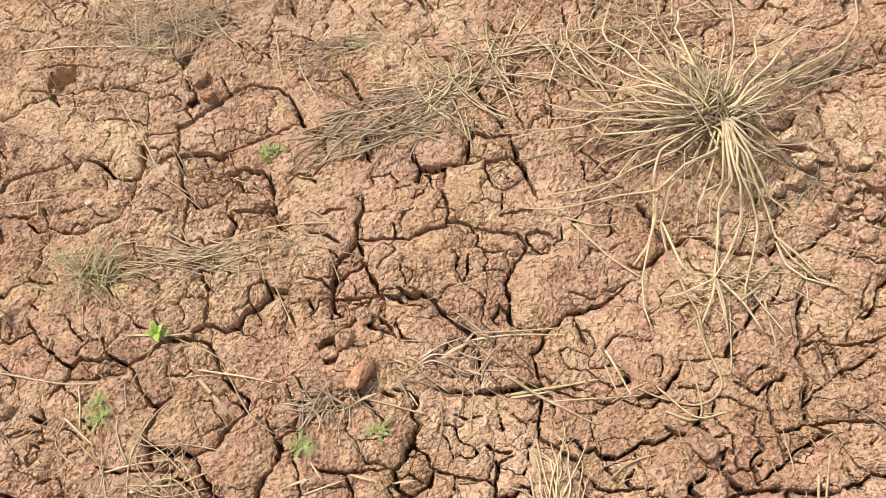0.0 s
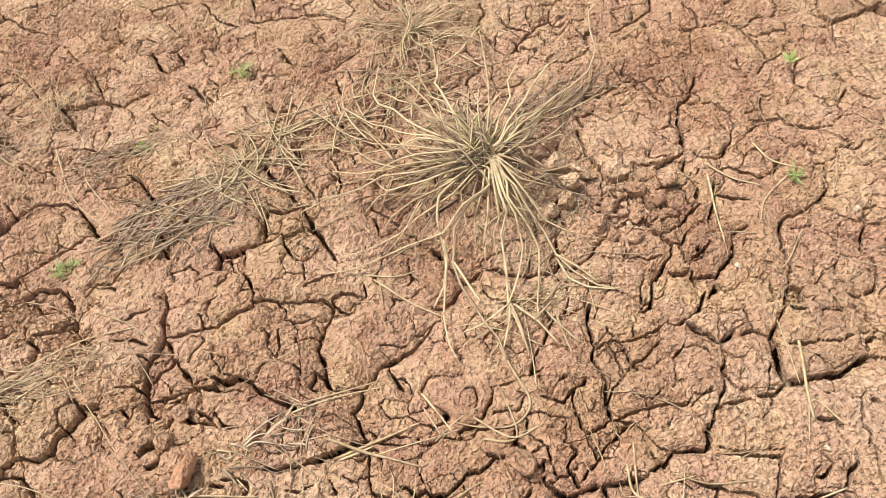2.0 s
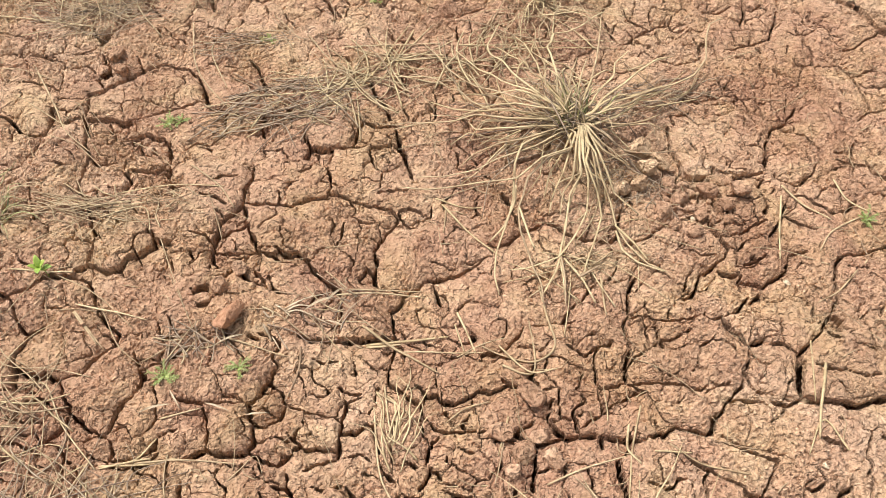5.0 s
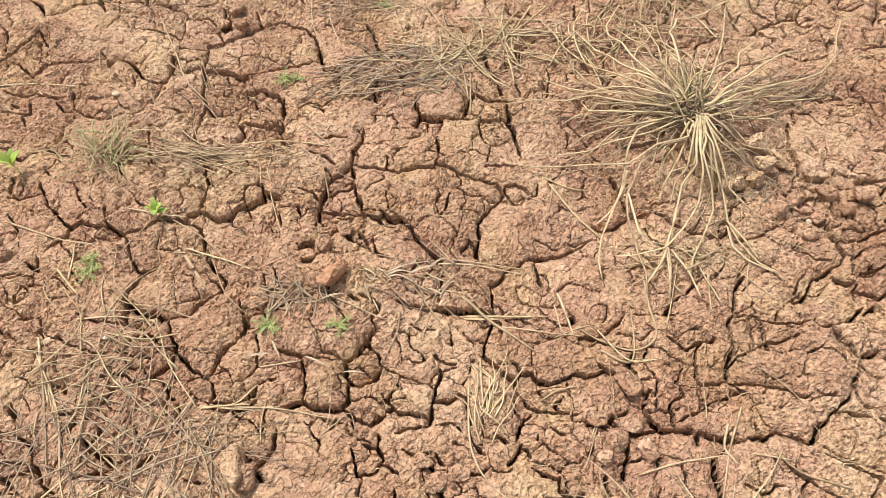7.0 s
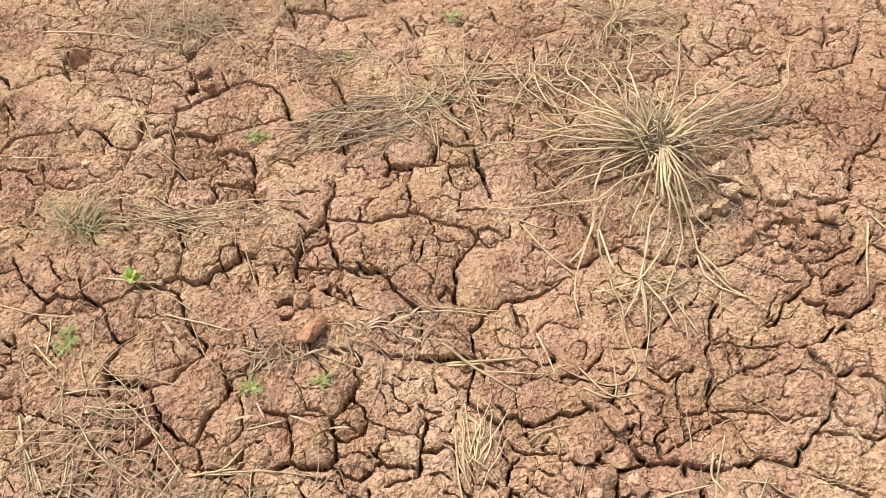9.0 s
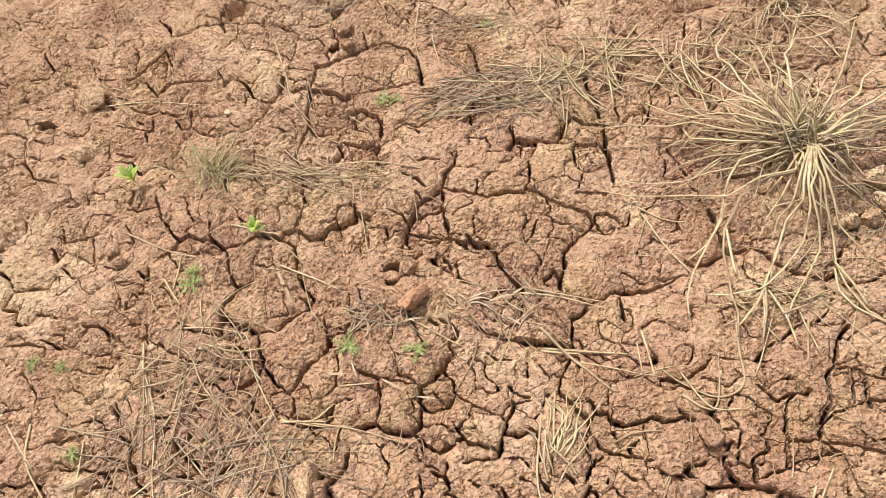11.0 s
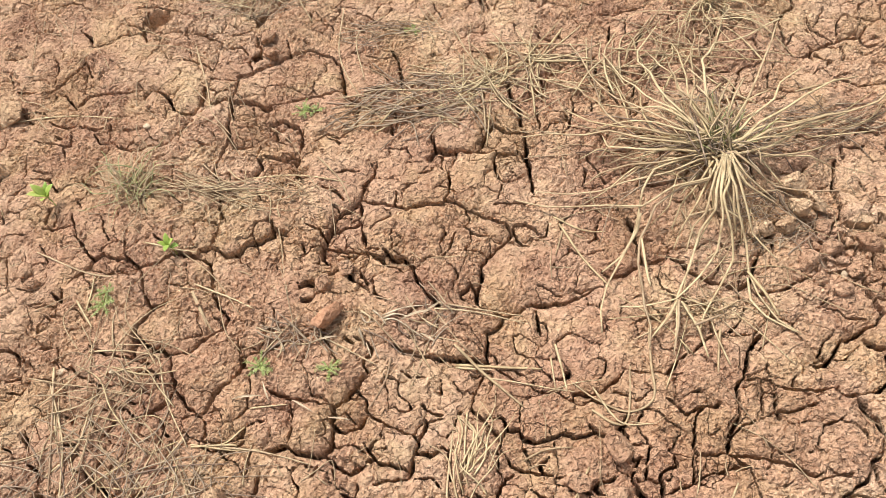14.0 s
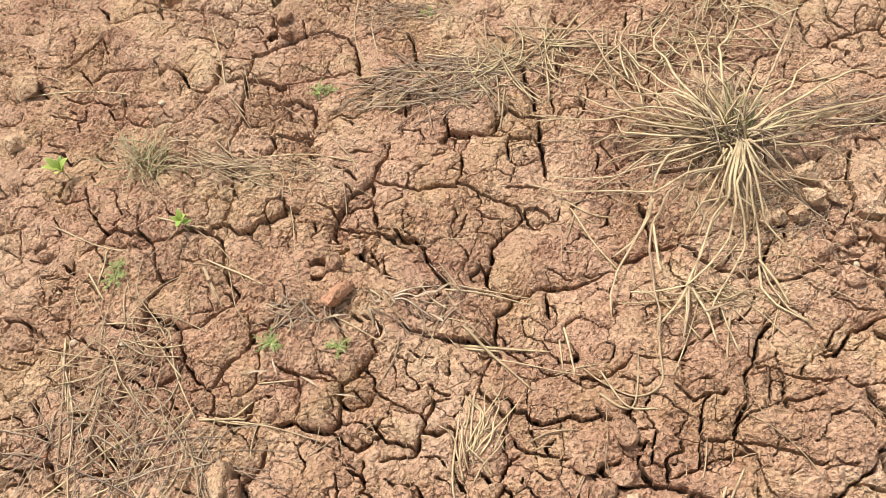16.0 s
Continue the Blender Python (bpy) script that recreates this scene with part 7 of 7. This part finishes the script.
loose_straw(BUFF, 0.0014, (-0.450, 0.497), (-0.394, 0.509), (-0.349, 0.509), (-0.311, 0.454), (-0.257, 0.400))
loose_straw(GOLD, 0.0014, (-0.805, 0.871), (-0.708, 0.898), (-0.601, 0.906))
loose_straw(BUFF, 0.0014, (-0.215, 0.411), (-0.154, 0.415), (-0.092, 0.413))
loose_straw(BUFF, 0.0014, (-0.613, 0.635), (-0.526, 0.616), (-0.469, 0.614))
loose_straw(GOLD, 0.0014, (-0.403, 0.481), (-0.355, 0.480), (-0.311, 0.495))
loose_straw(GOLD, 0.0018, (-0.492, 0.467), (-0.467, 0.422), (-0.440, 0.379))
loose_straw(BUFF, 0.0014, (-0.341, 0.613), (-0.296, 0.565))
loose_straw(BUFF, 0.0009, (-0.314, 0.635), (-0.272, 0.568), (-0.236, 0.539))
loose_straw(BUFF, 0.0014, (-0.194, 0.465), (-0.145, 0.480))
loose_straw(GOLD, 0.0014, (-0.230, 0.873), (-0.181, 0.834), (-0.152, 0.794))
loose_straw(GOLD, 0.0014, (-0.334, 0.817), (-0.256, 0.836), (-0.172, 0.833))
loose_straw(GOLD, 0.0014, (-0.395, 0.799), (-0.323, 0.785), (-0.264, 0.803))
loose_straw(BUFF, 0.0009, (-0.730, 1.056), (-0.748, 0.998))
loose_straw(BUFF, 0.0009, (-0.543, 1.016), (-0.471, 0.970), (-0.427, 0.936))
loose_straw(BUFF, 0.0014, (-0.029, 0.570), (-0.029, 0.537), (-0.042, 0.496))
loose_straw(GOLD, 0.0014, (-0.194, 0.442), (-0.216, 0.416), (-0.254, 0.402))
loose_straw(GOLD, 0.0014, (-0.254, 0.402), (-0.201, 0.417), (-0.205, 0.411))
loose_straw(GOLD, 0.0018, (-0.803, 0.537), (-0.755, 0.475), (-0.722, 0.424))
loose_straw(GOLD, 0.0018, (-0.594, 0.323), (-0.568, 0.272), (-0.504, 0.221))
loose_straw(BUFF, 0.0014, (-0.508, 0.321), (-0.489, 0.263), (-0.474, 0.206))
loose_straw(BUFF, 0.0009, (-0.509, 0.565), (-0.512, 0.534), (-0.458, 0.490))
loose_straw(GOLD, 0.0018, (0.384, 0.684), (0.383, 0.644), (0.384, 0.621))
loose_straw(GOLD, 0.0014, (-0.405, 0.228), (-0.351, 0.279), (-0.292, 0.325))
loose_straw(BUFF, 0.0014, (-0.627, 0.314), (-0.556, 0.268))
loose_straw(BUFF, 0.0014, (-0.482, 0.452), (-0.434, 0.357), (-0.406, 0.286))
loose_straw(BUFF, 0.0014, (-0.486, 0.447), (-0.423, 0.368), (-0.390, 0.291), (-0.355, 0.242))
loose_straw(GOLD, 0.0014, (-0.429, 0.326), (-0.403, 0.374), (-0.416, 0.447))
loose_straw(BUFF, 0.0014, (-0.391, 0.352), (-0.339, 0.320), (-0.250, 0.272))
loose_straw(GOLD, 0.0014, (-0.442, 0.217), (-0.391, 0.290), (-0.346, 0.349), (-0.267, 0.410))
loose_straw(BUFF, 0.0014, (-0.267, 0.410), (-0.283, 0.374), (-0.303, 0.315))
loose_straw(GOLD, 0.0014, (-0.256, 0.405), (-0.201, 0.410), (-0.164, 0.417))
loose_straw(BUFF, 0.0014, (-0.380, 0.380), (-0.302, 0.345), (-0.252, 0.293))
loose_straw(GOLD, 0.0014, (-0.277, 0.264), (-0.253, 0.329), (-0.264, 0.387))
loose_straw(BUFF, 0.0014, (-0.327, 0.250), (-0.311, 0.313), (-0.296, 0.402))
loose_straw(BUFF, 0.0009, (-0.308, 0.391), (-0.218, 0.339), (-0.184, 0.298))
loose_straw(BUFF, 0.0009, (-0.376, 0.422), (-0.308, 0.391))
loose_straw(BUFF, 0.0014, (-0.228, 0.397), (-0.239, 0.333), (-0.243, 0.274))

# ---- bleached leaves and curled husks ----
for x, y, turn, size in ((-0.071, 0.588, -1.0, 0.035), (-0.03, 0.625, 0.5, 0.06), (-0.005, 0.64, 0.8, 0.055), (0.0, 0.612, -0.4, 0.05), (-0.14, 0.485, -0.3, 0.045), (-0.17, 0.478, 2.2, 0.04), (-0.22, 0.47, 0.3, 0.055), (-0.09, 0.475, 0.1, 0.04), (0.86, 0.70, 0.2, 0.03), (-0.14, 0.57, 0.4, 0.05)):
    bm = bmesh.new()
    size *= 0.75
    leaf(bm, Vector((x, y, ground_z(x, y) + 0.003)), turn, 0.08, size, size * 0.075, 1.4, 0.3)
    tagged(new("dead_leaf", finish("dead_leaf", bm, BLEACHED)), "bleached curled dead leaf lying on clay", "leaf", "dead leaves")

# a withered sprig: bleached strands forking from one crumpled foot
sprig = base("withered_sprig", -0.057, 0.622, "bleached withered sprig with forking flat strands", "dead plant")
for material, radius, way in (
    (BLEACHED, 0.0024, ((-0.057, 0.625), (-0.027, 0.645), (0.006, 0.659))), (BLEACHED, 0.0014, ((-0.028, 0.645), (-0.022, 0.651), (-0.018, 0.659))),
    (BUFF, 0.0016, ((-0.076, 0.655), (-0.053, 0.651), (-0.029, 0.645))), (BLEACHED, 0.0022, ((-0.053, 0.621), (-0.037, 0.624), (-0.013, 0.615), (0.011, 0.605))),
    (BLEACHED, 0.0030, ((-0.055, 0.622), (-0.039, 0.632), (-0.021, 0.633))), (BLEACHED, 0.0026, ((-0.071, 0.631), (-0.059, 0.624), (-0.047, 0.613))),
    (BLEACHED, 0.0036, ((-0.083, 0.601), (-0.077, 0.592), (-0.071, 0.583))), (GREY, 0.0016, ((-0.078, 0.602), (-0.040, 0.593), (-0.021, 0.582), (0.008, 0.583))),
    (BUFF, 0.0026, ((-0.088, 0.627), (-0.072, 0.619), (-0.079, 0.606))), (GREY, 0.0028, ((-0.085, 0.620), (-0.076, 0.612), (-0.066, 0.616))), (GREY, 0.0013, ((-0.020, 0.687), (0.007, 0.667), (0.037, 0.642))),
):
    bm = bmesh.new()
    sweep(bm, laid(way, radius, 0.001, 5), 0.62 * radius, flat=0.3, tip=0.35)
    piece("strand", bm, material, sprig)

# ---- green seedlings ----
seedling(-0.630, 0.722, 5, 0.028, LIME, "bright yellow-green seedling with four leaves")
seedling(-0.393, 0.672, 5, 0.020, LIME, "small pale green seedling in a crack")
seedling(0.800, 0.240, 5, 0.027, FRESH, "largest green seedling with notched leaves", 0.035)
seedling(0.812, 0.214, 4, 0.024, FRESH, "largest green seedling with notched leaves", 0.025)
seedling(0.903, 1.005, 4, 0.020, FRESH, "grey-green seedling between clay blocks")
for x, y, n, size in ((-0.287, 0.965, 8, 0.026), (-0.268, 0.970, 6, 0.022), (-0.151, 1.172, 6, 0.022), (-0.197, 0.521, 8, 0.028), (-0.107, 0.538, 8, 0.024), (-0.460, 0.568, 8, 0.030), (-0.462, 0.588, 6, 0.022), (0.800, 0.797, 8, 0.026), (0.995, 0.412, 8, 0.030), (1.030, 0.365, 6, 0.024), (0.028, 1.285, 8, 0.034), (-0.512, 0.297, 6, 0.018), (-0.640, 0.402, 6, 0.018), (-0.595, 0.408, 6, 0.018)):
    feathery(x, y, n + 3, size * 0.72, "tiny feathery green weed on dry clay")

# ---- stones and hard clods ----
lump("brick_red_clod", -0.130, 0.602, 0.036, 0.021, 0.019, 50, BRICK, "angular brick-red hardened clay chunk", "stone", 16, 0.05, tilt=-14, nearest=0.42)
lump("pale_clod", -0.190, 0.335, 0.024, 0.034, 0.024, 10, PALE, "pale tan clay lump in dry grass", "stone", 12, 0.3, nearest=0.45)
lump("pale_clod", -0.176, 0.322, 0.020, 0.022, 0.016, 40, EARTH, "broken brown clay lump in dry grass", "stone", 12, 0.3, nearest=0.45)
lump("pale_clod", -0.815, 0.885, 0.044, 0.034, 0.022, -20, PALE, "pale dusty clay lump half sunk", "stone", 12, 0.75, nearest=0.45)
lump("pale_clod", -0.768, 0.770, 0.032, 0.024, 0.016, 5, PALE, "pale dusty clay lump half sunk", "stone", 12, 0.75, nearest=0.45)
for x, y, sx, sy, sz, turn, cuts, words in (
    (0.466, 0.918, 0.023, 0.016, 0.021, 8, 12, "rounded"), (0.478, 0.884, 0.026, 0.015, 0.020, -52, 14, "wedge-shaped"), (0.503, 0.897, 0.025, 0.012, 0.018, -48, 14, "wedge-shaped"),
    (0.461, 0.849, 0.016, 0.015, 0.018, 0, 12, "rounded"), (0.436, 0.845, 0.014, 0.013, 0.016, 30, 10, "rounded"), (0.418, 0.833, 0.010, 0.014, 0.015, 0, 10, "rounded"), (0.432, 0.902, 0.011, 0.008, 0.012, 0, 10, "rounded"),
):
    lump("clod_lump", x, y, sx, sy, sz, turn, PALE, words + " pale clay lump beside the tuft", "stone", cuts, 0.12, nearest=0.48)
for x, y, s in ((0.52, 0.83, 0.014), (0.55, 0.80, 0.012), (0.49, 0.80, 0.015), (0.565, 0.845, 0.016), (0.585, 0.815, 0.013), (0.53, 0.765, 0.012), (0.61, 0.84, 0.017), (0.505, 0.775, 0.010)):
    lump("clod_lump", x, y, s * 1.15, s, s * 0.9, pick.uniform(0, 180), EARTH, "small tan clay crumb among rubble", "stone", 8, 0.4, "rubble lumps", nearest=0.5)
for x, y, s in ((0.235, 0.455, 0.014), (0.262, 0.43, 0.016), (0.285, 0.45, 0.013), (0.25, 0.405, 0.012), (0.30, 0.42, 0.015), (0.05, 0.35, 0.014), (0.075, 0.365, 0.013), (0.03, 0.375, 0.012), (-0.15, 0.66, 0.014), (-0.175, 0.64, 0.012), (-0.13, 0.69, 0.013), (-0.41, 1.12, 0.016), (-0.39, 1.085, 0.014), (-0.43, 1.10, 0.013), (-0.615, 0.60, 0.014), (-0.59, 0.58, 0.012), (0.275, 0.505, 0.019)):
    lump("clod_lump", x, y, s * 1.15, s, s * 0.85, pick.uniform(0, 180), EARTH, "small tan clay crumb among rubble", "stone", 8, 0.45, "rubble lumps", nearest=0.5)
for x, y, s in ((0.535, 0.792, 0.007), (0.649, 0.681, 0.008), (0.597, 0.318, 0.009), (0.127, 0.333, 0.008), (0.633, 0.417, 0.006), (-0.543, 0.893, 0.009), (-0.480, 0.464, 0.008), (-0.40, 0.475, 0.006), (0.855, 0.72, 0.007)):
    lump("pebble", x, y, s * 0.75, s * 0.6, s * 0.5, pick.uniform(0, 180), CHALK, "small off-white pebble on the clay", "pebble", 4, 0.3, "white pebbles")

# ---- crumbs and chaff past counting ----
bm = bmesh.new()
for k in range(900):
    x, y = pick.uniform(-1.1, 1.25), pick.uniform(0.15, 1.45)
    if not in_view(x, y):
        continue
    s = 0.0016 + 0.0042 * pick.random() ** 3
    made = bmesh.ops.create_icosphere(bm, subdivisions=1, radius=1.0)["verts"]
    m = pose(x, y, ground_z(x, y) + s * 0.4, pick.uniform(0, 90), pick.uniform(0, 90), pick.uniform(0, 360)) @ Matrix.Diagonal((s, s * pick.uniform(0.6, 1), s * pick.uniform(0.5, 0.9), 1))
    for vert in made:
        vert.co = m @ (vert.co * pick.uniform(0.8, 1.2))
tagged(new("clay_crumbs", finish("clay_crumbs", bm, EARTH)), "loose crumbs of dry red clay", "crumbs", kind="stuff")
bm = bmesh.new()
for k in range(520):
    x, y = pick.uniform(-1.1, 1.25), pick.uniform(0.15, 1.45)
    if in_view(x, y):
        sweep(bm, strewn(x, y, 0.02 + 0.11 * pick.random() ** 2, pick.uniform(0, 3.14), pick.gauss(0, 0.5), 0.0006), pick.uniform(0.0004, 0.0010), tip=0.6, sides=4)
tagged(new("straw_chaff", finish("straw_chaff", bm, BUFF)), "fine brown chaff and broken stems", "chaff", kind="stuff")
